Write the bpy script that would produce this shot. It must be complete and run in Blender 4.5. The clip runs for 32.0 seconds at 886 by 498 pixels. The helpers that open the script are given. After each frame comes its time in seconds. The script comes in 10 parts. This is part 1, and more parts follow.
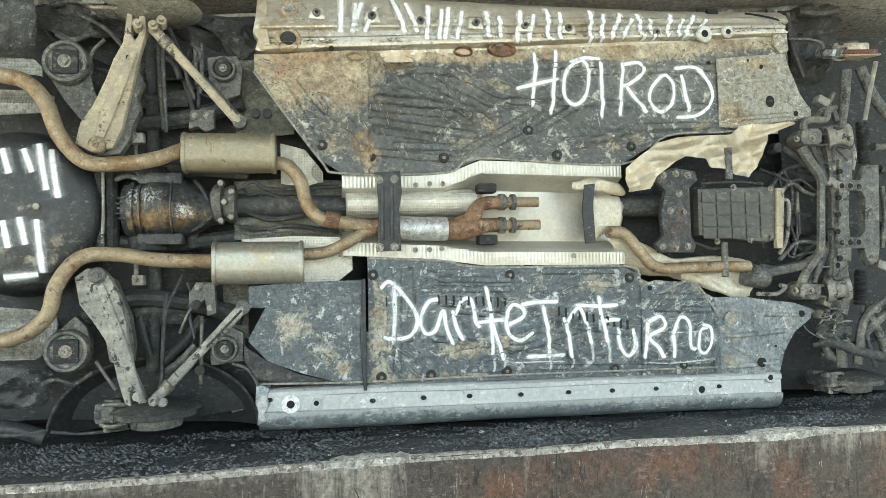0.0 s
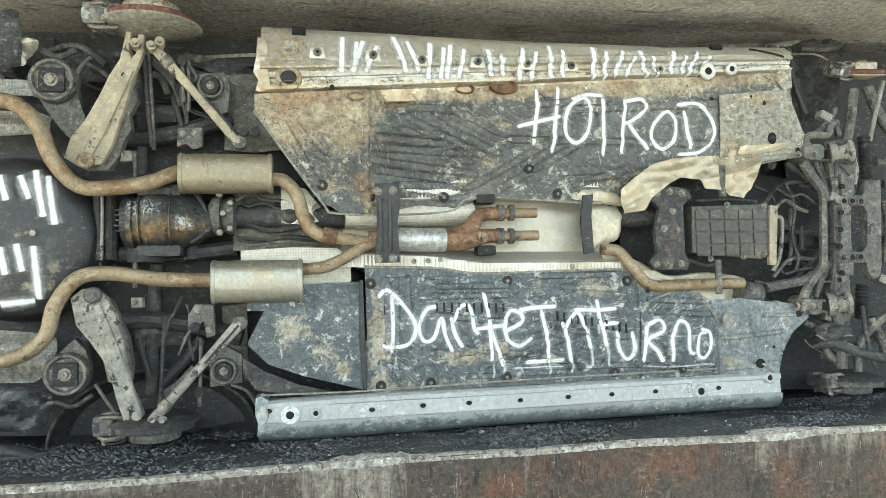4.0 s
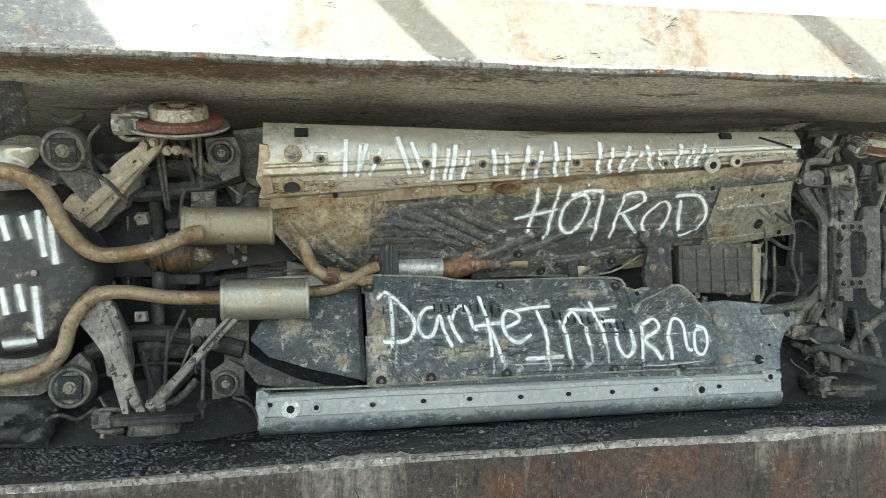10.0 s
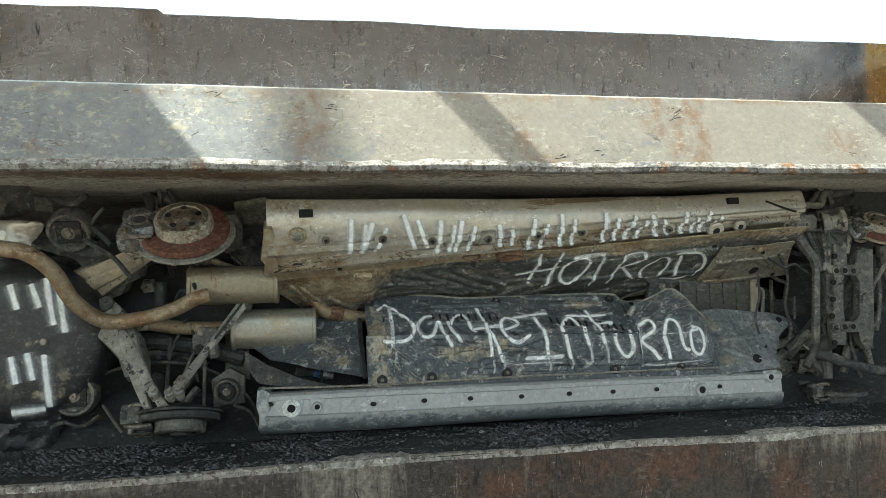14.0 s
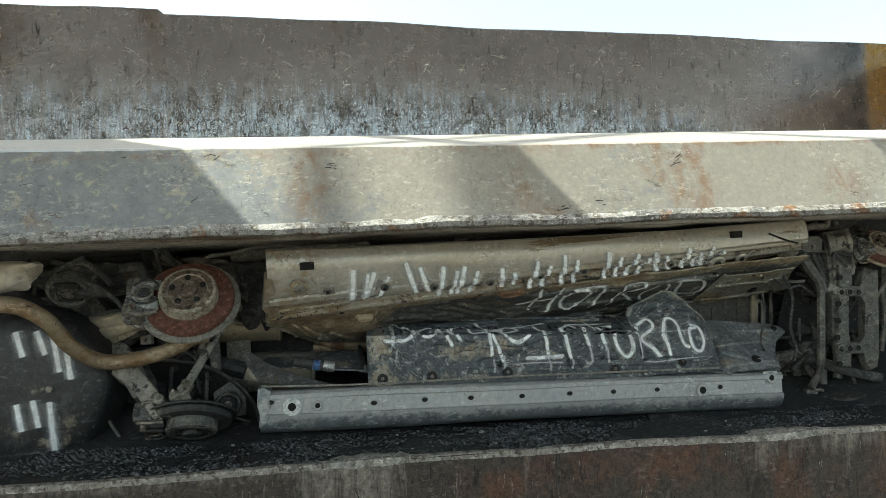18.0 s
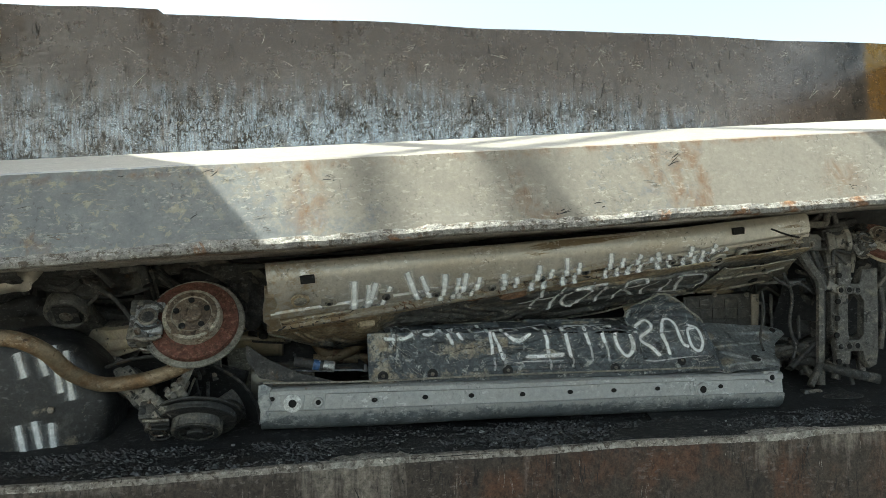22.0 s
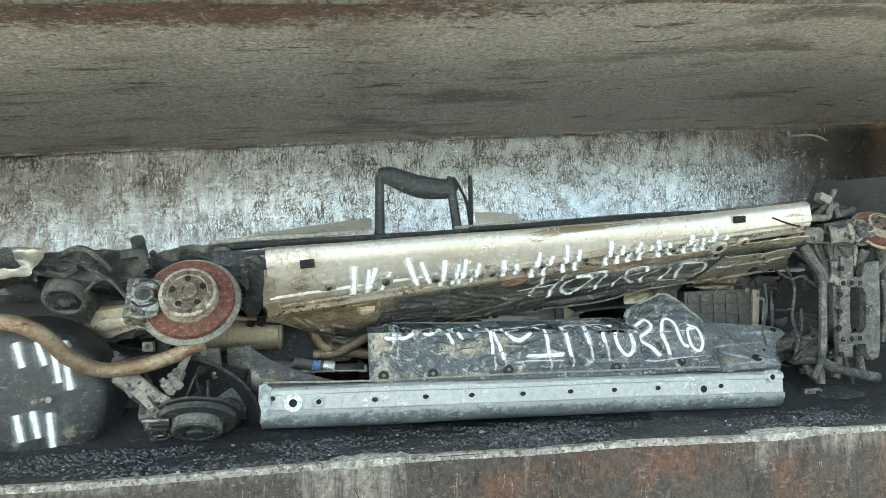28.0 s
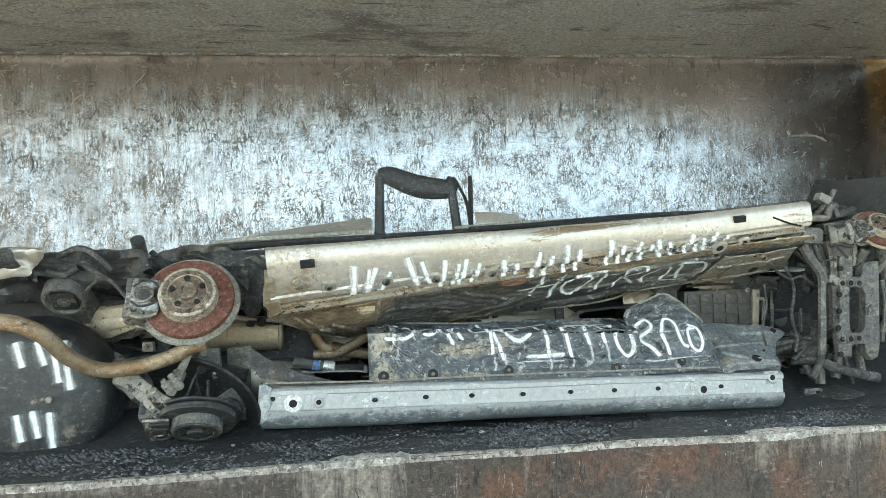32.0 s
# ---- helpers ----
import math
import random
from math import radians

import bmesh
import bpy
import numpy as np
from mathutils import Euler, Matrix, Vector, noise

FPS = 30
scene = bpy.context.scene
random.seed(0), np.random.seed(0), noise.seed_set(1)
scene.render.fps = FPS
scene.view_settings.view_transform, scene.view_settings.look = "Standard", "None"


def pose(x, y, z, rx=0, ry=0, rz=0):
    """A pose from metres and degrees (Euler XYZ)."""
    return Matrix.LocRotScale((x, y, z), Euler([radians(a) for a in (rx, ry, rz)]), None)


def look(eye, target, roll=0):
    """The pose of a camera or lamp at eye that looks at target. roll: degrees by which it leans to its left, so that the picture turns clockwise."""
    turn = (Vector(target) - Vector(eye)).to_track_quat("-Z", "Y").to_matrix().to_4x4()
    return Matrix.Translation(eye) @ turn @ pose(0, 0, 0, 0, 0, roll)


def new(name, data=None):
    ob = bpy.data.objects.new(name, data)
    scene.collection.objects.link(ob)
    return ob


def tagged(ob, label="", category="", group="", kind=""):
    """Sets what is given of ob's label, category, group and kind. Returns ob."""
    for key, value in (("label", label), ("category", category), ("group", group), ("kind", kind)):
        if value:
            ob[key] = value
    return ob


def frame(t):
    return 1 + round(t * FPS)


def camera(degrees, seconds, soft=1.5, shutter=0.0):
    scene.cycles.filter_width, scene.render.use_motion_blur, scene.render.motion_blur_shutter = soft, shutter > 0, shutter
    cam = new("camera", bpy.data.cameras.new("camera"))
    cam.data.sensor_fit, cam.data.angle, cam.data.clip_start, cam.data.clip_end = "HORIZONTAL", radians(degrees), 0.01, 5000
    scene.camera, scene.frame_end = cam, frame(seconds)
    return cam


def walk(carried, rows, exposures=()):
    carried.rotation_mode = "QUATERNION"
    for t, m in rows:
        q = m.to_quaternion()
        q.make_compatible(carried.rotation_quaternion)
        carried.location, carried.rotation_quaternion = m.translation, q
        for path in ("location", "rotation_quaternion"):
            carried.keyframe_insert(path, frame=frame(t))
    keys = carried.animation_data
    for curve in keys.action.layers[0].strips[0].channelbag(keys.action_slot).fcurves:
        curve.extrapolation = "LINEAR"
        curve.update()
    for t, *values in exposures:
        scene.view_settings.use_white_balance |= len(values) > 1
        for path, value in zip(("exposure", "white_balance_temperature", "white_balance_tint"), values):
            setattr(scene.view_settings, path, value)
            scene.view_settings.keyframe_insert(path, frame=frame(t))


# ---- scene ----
# A wrecked car on its side in the bed of a scrap press; x runs along the bed, y away from the viewer, z up.

# ---- camera and light ----
cam = camera(66.0, 32.0, soft=0.5)
VIEW = pose(0, -2.68, 0.575, 93.129, 1.372, -10.389)
EXPOSURES = [(0, 3.03, 6300, -6), (5.5, 3.13, 6300, -6), (7, 3.10, 6300, -6), (9, 2.92, 6300, -6), (11, 2.27, 6350, -4), (13, 1.95, 6450, -4), (17, 1.56, 6450, -5),
             (21, 1.42, 6450, -5), (23, 1.55, 6450, -4), (24.2, 1.76, 6400, -4), (25.5, 2.14, 6300, -5), (27.5, 3.10, 6020, -7), (29, 3.20, 6040, -6), (30.5, 3.15, 6080, -6), (32, 3.05, 6150, -5)]
walk(cam, [(0, VIEW), (32, VIEW)], EXPOSURES)

world = bpy.data.worlds.new("sky")
scene.world = world
world.use_nodes = True
wn = world.node_tree
sky = wn.nodes.new("ShaderNodeTexSky")
sky.sky_type, sky.sun_disc = "NISHITA", False
sky.sun_elevation, sky.sun_rotation = radians(55), radians(-90)
sky.air_density, sky.dust_density, sky.ozone_density = 0.9, 4.5, 0.6
# hazy white summer sky: most of the blue is washed out
haze = wn.nodes.new("ShaderNodeHueSaturation")
haze.inputs["Saturation"].default_value, haze.inputs["Value"].default_value = 0.62, 1.12
wn.links.new(sky.outputs[0], haze.inputs["Color"])
wn.links.new(haze.outputs[0], wn.nodes["Background"].inputs[0])
wn.nodes["Background"].inputs[1].default_value = 0.15

sun = new("sun", bpy.data.lights.new("sun", "SUN"))
sun.data.energy, sun.data.angle, sun.data.color = 4.3, radians(0.6), (1.0, 0.95, 0.87)
sun.matrix_world = look((0, 0, 0), (0.697, -0.04, -1.0))


# ---- materials ----
def mat(name, base, layers=(), rough=0.6, rough_var=0.15, metal=0.0, bump=0.15, bump_scale=60.0, extra=None, grain=0.3, dirt=None, fleck=0.6, stains=()):
    """A surface: base colour with layers (colour, scale, low, high, stretch) of worn, dusty or rusty noise over it."""
    m = bpy.data.materials.new(name)
    m.use_nodes = True
    nt = m.node_tree
    n, l = nt.nodes, nt.links
    b = n["Principled BSDF"]
    tc = n.new("ShaderNodeTexCoord")
    b.inputs["Metallic"].default_value = metal

    def noise_tex(scale, stretch=(1, 1, 1), detail=6.0, offset=0.0, distortion=0.0):
        mp = n.new("ShaderNodeMapping")
        mp.inputs["Scale"].default_value = stretch
        mp.inputs["Location"].default_value = (offset, offset * 0.7, offset * 1.3)
        l.new(tc.outputs["Object"], mp.inputs[0])
        t = n.new("ShaderNodeTexNoise")
        t.inputs["Scale"].default_value, t.inputs["Detail"].default_value, t.inputs["Roughness"].default_value = scale, detail, 0.68
        t.inputs["Distortion"].default_value = distortion
        l.new(mp.outputs[0], t.inputs[0])
        return t

    # the base varies a little at two scales
    v = noise_tex(9.0, offset=3.0)
    ramp = n.new("ShaderNodeMapRange")
    ramp.inputs["To Min"].default_value, ramp.inputs["To Max"].default_value = 0.78, 1.2
    l.new(v.outputs["Fac"], ramp.inputs[0])
    mul = n.new("ShaderNodeMix")
    mul.data_type, mul.blend_type = "RGBA", "MULTIPLY"
    mul.inputs[0].default_value = 1.0
    mul.inputs[6].default_value = (*base, 1)
    l.new(ramp.outputs[0], mul.inputs[7])
    g = noise_tex(140.0, offset=1.5, detail=3.0)
    gr = n.new("ShaderNodeMapRange")
    gr.inputs["From Min"].default_value, gr.inputs["From Max"].default_value = 0.98, 1.62
    gr.inputs["To Min"].default_value, gr.inputs["To Max"].default_value = 1 - 1.7 * grain, 1 + 1.5 * grain
    g2 = noise_tex(48.0, offset=2.5, detail=6.0)
    ga = n.new("ShaderNodeMath")
    ga.operation = "MULTIPLY_ADD"
    l.new(g2.outputs["Fac"], ga.inputs[0])
    ga.inputs[1].default_value = 1.6
    l.new(g.outputs["Fac"], ga.inputs[2])
    l.new(ga.outputs[0], gr.inputs[0])
    col = mul.outputs[2]
    for i, (c, scale, low, high, stretch) in enumerate(layers):
        t = noise_tex(scale, stretch, 8.0, 7.0 + 11.0 * i, 0.4)
        r = n.new("ShaderNodeMapRange")
        mid, half = (low + high) / 2, (high - low) * 0.29
        r.inputs["From Min"].default_value, r.inputs["From Max"].default_value = mid - half, mid + half
        l.new(t.outputs["Fac"], r.inputs[0])
        mx = n.new("ShaderNodeMix")
        mx.data_type = "RGBA"
        l.new(r.outputs[0], mx.inputs[0])
        l.new(col, mx.inputs[6])
        mx.inputs[7].default_value = (*c, 1)
        col = mx.outputs[2]
    if dirt:
        at = n.new("ShaderNodeAttribute")
        at.attribute_name = "dirt"
        t1, t2 = noise_tex(15.0, offset=41.0, detail=9.0, distortion=0.8), noise_tex(60.0, offset=47.0, detail=4.0)
        s1 = n.new("ShaderNodeMath")
        s1.operation = "MULTIPLY_ADD"
        l.new(t2.outputs["Fac"], s1.inputs[0])
        s1.inputs[1].default_value = 0.5
        l.new(t1.outputs["Fac"], s1.inputs[2])
        s2 = n.new("ShaderNodeMath")
        l.new(s1.outputs[0], s2.inputs[0])
        l.new(at.outputs["Fac"], s2.inputs[1])
        dr = n.new("ShaderNodeMapRange")
        dr.inputs["From Min"].default_value, dr.inputs["From Max"].default_value = 1.12, 1.30
        l.new(s2.outputs[0], dr.inputs[0])
        dm = n.new("ShaderNodeMix")
        dm.data_type = "RGBA"
        dm.clamp_factor = True
        l.new(dr.outputs[0], dm.inputs[0])
        l.new(col, dm.inputs[6])
        # the dirt itself runs from pale dust to rusty brown
        tone = n.new("ShaderNodeMix")
        tone.data_type = "RGBA"
        tr = n.new("ShaderNodeMapRange")
        tr.inputs["From Min"].default_value, tr.inputs["From Max"].default_value = 0.36, 0.62
        l.new(noise_tex(13.0, offset=53.0).outputs["Fac"], tr.inputs[0])
        l.new(tr.outputs[0], tone.inputs[0])
        tone.inputs[6].default_value, tone.inputs[7].default_value = (*dirt[0], 1), (*dirt[1], 1)
        l.new(tone.outputs[2], dm.inputs[7])
        col = dm.outputs[2]
    # stains and painted light by stored weight: attribute, colour, noise scale, stretch, raggedness
    for i, (attr, c, scale, stretch, ragged) in enumerate(stains):
        at = n.new("ShaderNodeAttribute")
        at.attribute_name = attr
        t = noise_tex(scale, stretch, 7.0, 101.0 + 13.0 * i, 0.6)
        ms = n.new("ShaderNodeMapRange")
        ms.inputs["From Min"].default_value, ms.inputs["From Max"].default_value = 0.44 if ragged > 2 else 0.3, 0.7
        ms.inputs["To Min"].default_value, ms.inputs["To Max"].default_value = -ragged, ragged
        l.new(t.outputs["Fac"], ms.inputs[0])
        fa = n.new("ShaderNodeMath")
        fa.use_clamp = True
        l.new(at.outputs["Fac"], fa.inputs[0])
        l.new(ms.outputs[0], fa.inputs[1])
        gate = n.new("ShaderNodeMath")
        gate.operation, gate.use_clamp = "MULTIPLY_ADD", True
        l.new(at.outputs["Fac"], gate.inputs[0])
        gate.inputs[1].default_value, gate.inputs[2].default_value = 6.0, -0.12
        fm = n.new("ShaderNodeMath")
        fm.operation = "MULTIPLY"
        l.new(fa.outputs[0], fm.inputs[0])
        l.new(gate.outputs[0], fm.inputs[1])
        mx = n.new("ShaderNodeMix")
        mx.data_type = "RGBA"
        l.new(fm.outputs[0], mx.inputs[0])
        l.new(col, mx.inputs[6])
        mx.inputs[7].default_value = (*c, 1)
        col = mx.outputs[2]
    # chips and scuffs with hard rims, pale and dark, in drifts
    if fleck:
        drift = n.new("ShaderNodeMapRange")
        drift.inputs["From Min"].default_value, drift.inputs["From Max"].default_value = 0.42, 0.58
        drift.inputs["To Max"].default_value = fleck
        l.new(noise_tex(5.0, offset=83.0, detail=3.0).outputs["Fac"], drift.inputs[0])
        for tint, low, high, st, off in ((tuple(min(0.8, 1.7 * c + 0.10) for c in base), 0.575, 0.60, (0.45, 1, 1), 91.0), (tuple(0.28 * c for c in base), 0.59, 0.61, (1, 1, 0.6), 97.0)):
            fr = n.new("ShaderNodeMapRange")
            fr.inputs["From Min"].default_value, fr.inputs["From Max"].default_value = low, high
            l.new(noise_tex(75.0, st, 6.0, off).outputs["Fac"], fr.inputs[0])
            fm = n.new("ShaderNodeMath")
            fm.operation = "MULTIPLY"
            l.new(fr.outputs[0], fm.inputs[0])
            l.new(drift.outputs[0], fm.inputs[1])
            fx = n.new("ShaderNodeMix")
            fx.data_type = "RGBA"
            l.new(fm.outputs[0], fx.inputs[0])
            l.new(col, fx.inputs[6])
            fx.inputs[7].default_value = (*tint, 1)
            col = fx.outputs[2]
    if extra == "crackle":
        # old paint broken into flakes by short upright and level cracks, and long dark drip marks
        wob = noise_tex(16.0, offset=61.0, detail=4.0)
        vadd = n.new("ShaderNodeVectorMath")
        vadd.operation = "MULTIPLY_ADD"
        l.new(wob.outputs["Color"], vadd.inputs[0])
        vadd.inputs[1].default_value = (0.045, 0.0, 0.05)
        l.new(tc.outputs["Object"], vadd.inputs[2])
        where = n.new("ShaderNodeAttribute")
        where.attribute_name = "silver"
        soft = n.new("ShaderNodeMapRange")
        soft.inputs["From Min"].default_value, soft.inputs["From Max"].default_value = 0.02, 0.4
        l.new(where.outputs["Fac"], soft.inputs[0])
        for scale, st, wide, low, high, drift in ((58.0, (1, 0.05, 0.26), 0.080, 0.455, 0.54, 9.0), (34.0, (1.7, 0.05, 0.20), 0.06, 0.49, 0.57, 5.0), (70.0, (0.36, 0.05, 1.3), 0.07, 0.49, 0.56, 8.0)):
            mp = n.new("ShaderNodeMapping")
            mp.inputs["Scale"].default_value = st
            l.new(vadd.outputs[0], mp.inputs[0])
            vo = n.new("ShaderNodeTexVoronoi")
            vo.feature = "DISTANCE_TO_EDGE"
            vo.inputs["Scale"].default_value = scale
            l.new(mp.outputs[0], vo.inputs[0])
            vr = n.new("ShaderNodeMapRange")
            vr.inputs["From Min"].default_value, vr.inputs["From Max"].default_value = wide * 1.3, wide * 0.5
            l.new(vo.outputs["Distance"], vr.inputs[0])
            br = n.new("ShaderNodeMapRange")
            br.inputs["From Min"].default_value, br.inputs["From Max"].default_value = low, high
            l.new(noise_tex(drift, (1, 1, 0.8), 6.0, 71.0 + scale).outputs["Fac"], br.inputs[0])
            l.new(soft.outputs[0], br.inputs["To Max"])
            vm = n.new("ShaderNodeMath")
            vm.operation = "MULTIPLY"
            l.new(vr.outputs[0], vm.inputs[0])
            l.new(br.outputs[0], vm.inputs[1])
            cm = n.new("ShaderNodeMix")
            cm.data_type = "RGBA"
            l.new(vm.outputs[0], cm.inputs[0])
            l.new(col, cm.inputs[6])
            cm.inputs[7].default_value = (0.075, 0.065, 0.055, 1)
            col = cm.outputs[2]
        for scale, st, low, high, c in ((70.0, (1, 1, 0.07), 0.60, 0.66, (0.09, 0.075, 0.066)), (24.0, (1, 1, 0.05), 0.69, 0.73, (0.085, 0.06, 0.05))):
            dr = n.new("ShaderNodeMapRange")
            dr.inputs["From Min"].default_value, dr.inputs["From Max"].default_value = low, high
            dr.inputs["To Max"].default_value = 0.85
            l.new(noise_tex(scale, st, 5.0, 131.0 + scale).outputs["Fac"], dr.inputs[0])
            cm = n.new("ShaderNodeMix")
            cm.data_type = "RGBA"
            l.new(dr.outputs[0], cm.inputs[0])
            l.new(col, cm.inputs[6])
            cm.inputs[7].default_value = (*c, 1)
            col = cm.outputs[2]
    fine = n.new("ShaderNodeMix")
    fine.data_type, fine.blend_type = "RGBA", "MULTIPLY"
    fine.inputs[0].default_value = 1.0
    l.new(col, fine.inputs[6])
    l.new(gr.outputs[0], fine.inputs[7])
    l.new(fine.outputs[2], b.inputs["Base Color"])
    rv = noise_tex(22.0, offset=19.0)
    rr = n.new("ShaderNodeMapRange")
    rr.inputs["To Min"].default_value, rr.inputs["To Max"].default_value = max(0.05, rough - rough_var), min(1.0, rough + rough_var)
    l.new(rv.outputs["Fac"], rr.inputs[0])
    l.new(rr.outputs[0], b.inputs["Roughness"])
    if bump:
        bt = noise_tex(bump_scale, offset=31.0, detail=5.0)
        bp = n.new("ShaderNodeBump")
        bp.inputs["Strength"].default_value, bp.inputs["Distance"].default_value = bump, 0.01
        l.new(bt.outputs["Fac"], bp.inputs["Height"])
        if extra == "waffle":
            # small embossed studs of heat-shield foil
            mp = n.new("ShaderNodeMapping")
            l.new(tc.outputs["Object"], mp.inputs[0])
            vo = n.new("ShaderNodeTexVoronoi")
            vo.inputs["Scale"].default_value, vo.inputs["Randomness"].default_value = 95.0, 0.0
            l.new(mp.outputs[0], vo.inputs[0])
            b2 = n.new("ShaderNodeBump")
            b2.inputs["Strength"].default_value, b2.inputs["Distance"].default_value = 1.0, 0.0035
            l.new(vo.outputs["Distance"], b2.inputs["Height"])
            l.new(bp.outputs[0], b2.inputs["Normal"])
            l.new(b2.outputs[0], b.inputs["Normal"])
        else:
            l.new(bp.outputs[0], b.inputs["Normal"])
    return m


ONE, LONG, DEEP = (1, 1, 1), (0.08, 1, 1), (0.8, 0.3, 1)
SCRATCH = (0.03, 1, 1)
DUST, RUST = (0.40, 0.385, 0.34), (0.26, 0.11, 0.05)
PAN = mat("sooty_undercoat", (0.082, 0.085, 0.083), [((0.16, 0.155, 0.135), 2.2, 0.46, 0.80, ONE), ((0.27, 0.225, 0.15), 7.0, 0.60, 0.68, (0.6, 1, 1)), ((0.34, 0.33, 0.29), 26.0, 0.57, 0.62, (0.7, 1, 0.7)), ((0.02, 0.02, 0.02), 9.0, 0.60, 0.68, (0.25, 1, 1)), (DUST, 12.0, 0.655, 0.67, SCRATCH), (DUST, 55.0, 0.63, 0.66, ONE)], 0.5, 0.2, 0, 0.5, 45, dirt=((0.42, 0.36, 0.25), (0.20, 0.145, 0.09)), fleck=0.85, stains=(("rust", (0.25, 0.155, 0.08), 14.0, ONE, 0.9), ("soot_shade", (0.045, 0.042, 0.038), 12.0, (0.5, 1, 1), 0.9)))
PAN_BLUE = mat("bluish_undercoat", (0.078, 0.090, 0.099), [((0.15, 0.163, 0.168), 2.4, 0.48, 0.78, ONE), ((0.035, 0.038, 0.042), 3.5, 0.54, 0.70, (0.5, 1, 1)), ((0.25, 0.225, 0.17), 6.0, 0.63, 0.71, ONE), ((0.36, 0.37, 0.36), 26.0, 0.57, 0.62, (0.7, 1, 0.7)), ((0.018, 0.02, 0.022), 8.0, 0.60, 0.68, (0.25, 1, 1)), ((0.42, 0.43, 0.42), 12.0, 0.655, 0.67, SCRATCH), ((0.42, 0.42, 0.40), 55.0, 0.63, 0.66, ONE)], 0.5, 0.2, 0, 0.5, 45, dirt=((0.40, 0.375, 0.31), (0.27, 0.22, 0.15)), fleck=0.85)
MUD = mat("dried_mud", (0.30, 0.235, 0.15), [((0.42, 0.35, 0.245), 9.0, 0.45, 0.66, ONE), ((0.11, 0.09, 0.07), 14.0, 0.54, 0.68, ONE), (RUST, 5.0, 0.58, 0.74, ONE)], 0.85, 0.1, 0, 0.7, 50)
SILL_TAN = mat("dusty_silver_paint", (0.49, 0.462, 0.405), [((0.44, 0.395, 0.315), 2.4, 0.45, 0.80, (0.4, 1, 1)), ((0.24, 0.185, 0.12), 9.0, 0.63, 0.68, LONG), ((0.64, 0.63, 0.59), 5.0, 0.60, 0.70, LONG), (RUST, 9.0, 0.69, 0.74, ONE), ((0.12, 0.09, 0.06), 50.0, 0.67, 0.70, ONE)], 0.34, 0.10, 0.5, 0.15, 40, grain=0.08, dirt=((0.45, 0.39, 0.285), (0.31, 0.235, 0.15)), fleck=0.7)
SILL_BLUE = mat("grey_silver_paint", (0.38, 0.395, 0.395), [((0.49, 0.49, 0.465), 4.0, 0.48, 0.75, LONG), ((0.05, 0.05, 0.055), 14.0, 0.67, 0.70, (0.4, 1, 1)), ((0.27, 0.23, 0.17), 4.0, 0.64, 0.72, ONE), ((0.08, 0.075, 0.07), 60.0, 0.67, 0.70, ONE)], 0.42, 0.12, 0.3, 0.2, 40, grain=0.09, dirt=((0.21, 0.235, 0.25), (0.12, 0.135, 0.145)), fleck=0.5)
FOIL = mat("aluminium_foil", (0.49, 0.44, 0.345), [((0.38, 0.32, 0.215), 4.0, 0.50, 0.75, ONE), ((0.64, 0.61, 0.54), 9.0, 0.60, 0.70, ONE), ((0.14, 0.11, 0.08), 24.0, 0.66, 0.70, ONE)], 0.42, 0.12, 0.4, 0.3, 30, grain=0.12, fleck=0.2)
FOIL_GOLD = mat("golden_dusty_foil", (0.43, 0.37, 0.27), [((0.33, 0.255, 0.155), 5.0, 0.50, 0.72, ONE), ((0.62, 0.57, 0.46), 8.0, 0.58, 0.70, ONE), ((0.13, 0.10, 0.06), 24.0, 0.66, 0.70, ONE)], 0.4, 0.12, 0.4, 0.3, 26, grain=0.08, fleck=0.15)
WAFFLE = mat("embossed_foil", (0.53, 0.50, 0.43), [((0.46, 0.41, 0.31), 4.0, 0.52, 0.80, ONE), ((0.14, 0.115, 0.09), 20.0, 0.68, 0.73, ONE)], 0.40, 0.12, 0.4, 0.2, 25, "waffle", grain=0.1, fleck=0.15)
# embossed foil again, with the shade on the pipe shields painted in
WAFFLE_SHADE = mat("shaded_embossed_foil", (0.23, 0.225, 0.205), [((0.16, 0.14, 0.11), 4.0, 0.52, 0.80, ONE), ((0.06, 0.05, 0.04), 20.0, 0.66, 0.73, ONE)], 0.45, 0.12, 0.3, 0.2, 25, "waffle", fleck=0.2)
STEEL = mat("stainless_muffler", (0.255, 0.22, 0.155), [((0.23, 0.18, 0.115), 4.0, 0.48, 0.75, (0.5, 1, 1)), ((0.19, 0.11, 0.055), 14.0, 0.60, 0.68, (1, 1, 0.35)), ((0.12, 0.08, 0.045), 50.0, 0.62, 0.67, (1, 1, 0.5)), ((0.52, 0.50, 0.45), 12.0, 0.66, 0.71, LONG)], 0.46, 0.12, 0.55, 0.2, 60, grain=0.10, fleck=0.35)
STEEL_GREY = mat("grey_muffler_steel", (0.31, 0.295, 0.25), [((0.33, 0.28, 0.20), 7.0, 0.50, 0.66, ONE), ((0.30, 0.23, 0.14), 20.0, 0.60, 0.66, ONE), ((0.52, 0.52, 0.50), 12.0, 0.64, 0.70, LONG)], 0.34, 0.12, 0.6, 0.2, 60, grain=0.10, fleck=0.3)
PIPE = mat("browned_exhaust_pipe", (0.30, 0.235, 0.155), [((0.22, 0.14, 0.075), 9.0, 0.45, 0.66, ONE), ((0.09, 0.055, 0.035), 28.0, 0.57, 0.68, ONE), ((0.40, 0.35, 0.26), 16.0, 0.62, 0.74, ONE)], 0.55, 0.15, 0.35, 0.35, 80, grain=0.16, fleck=0.4)
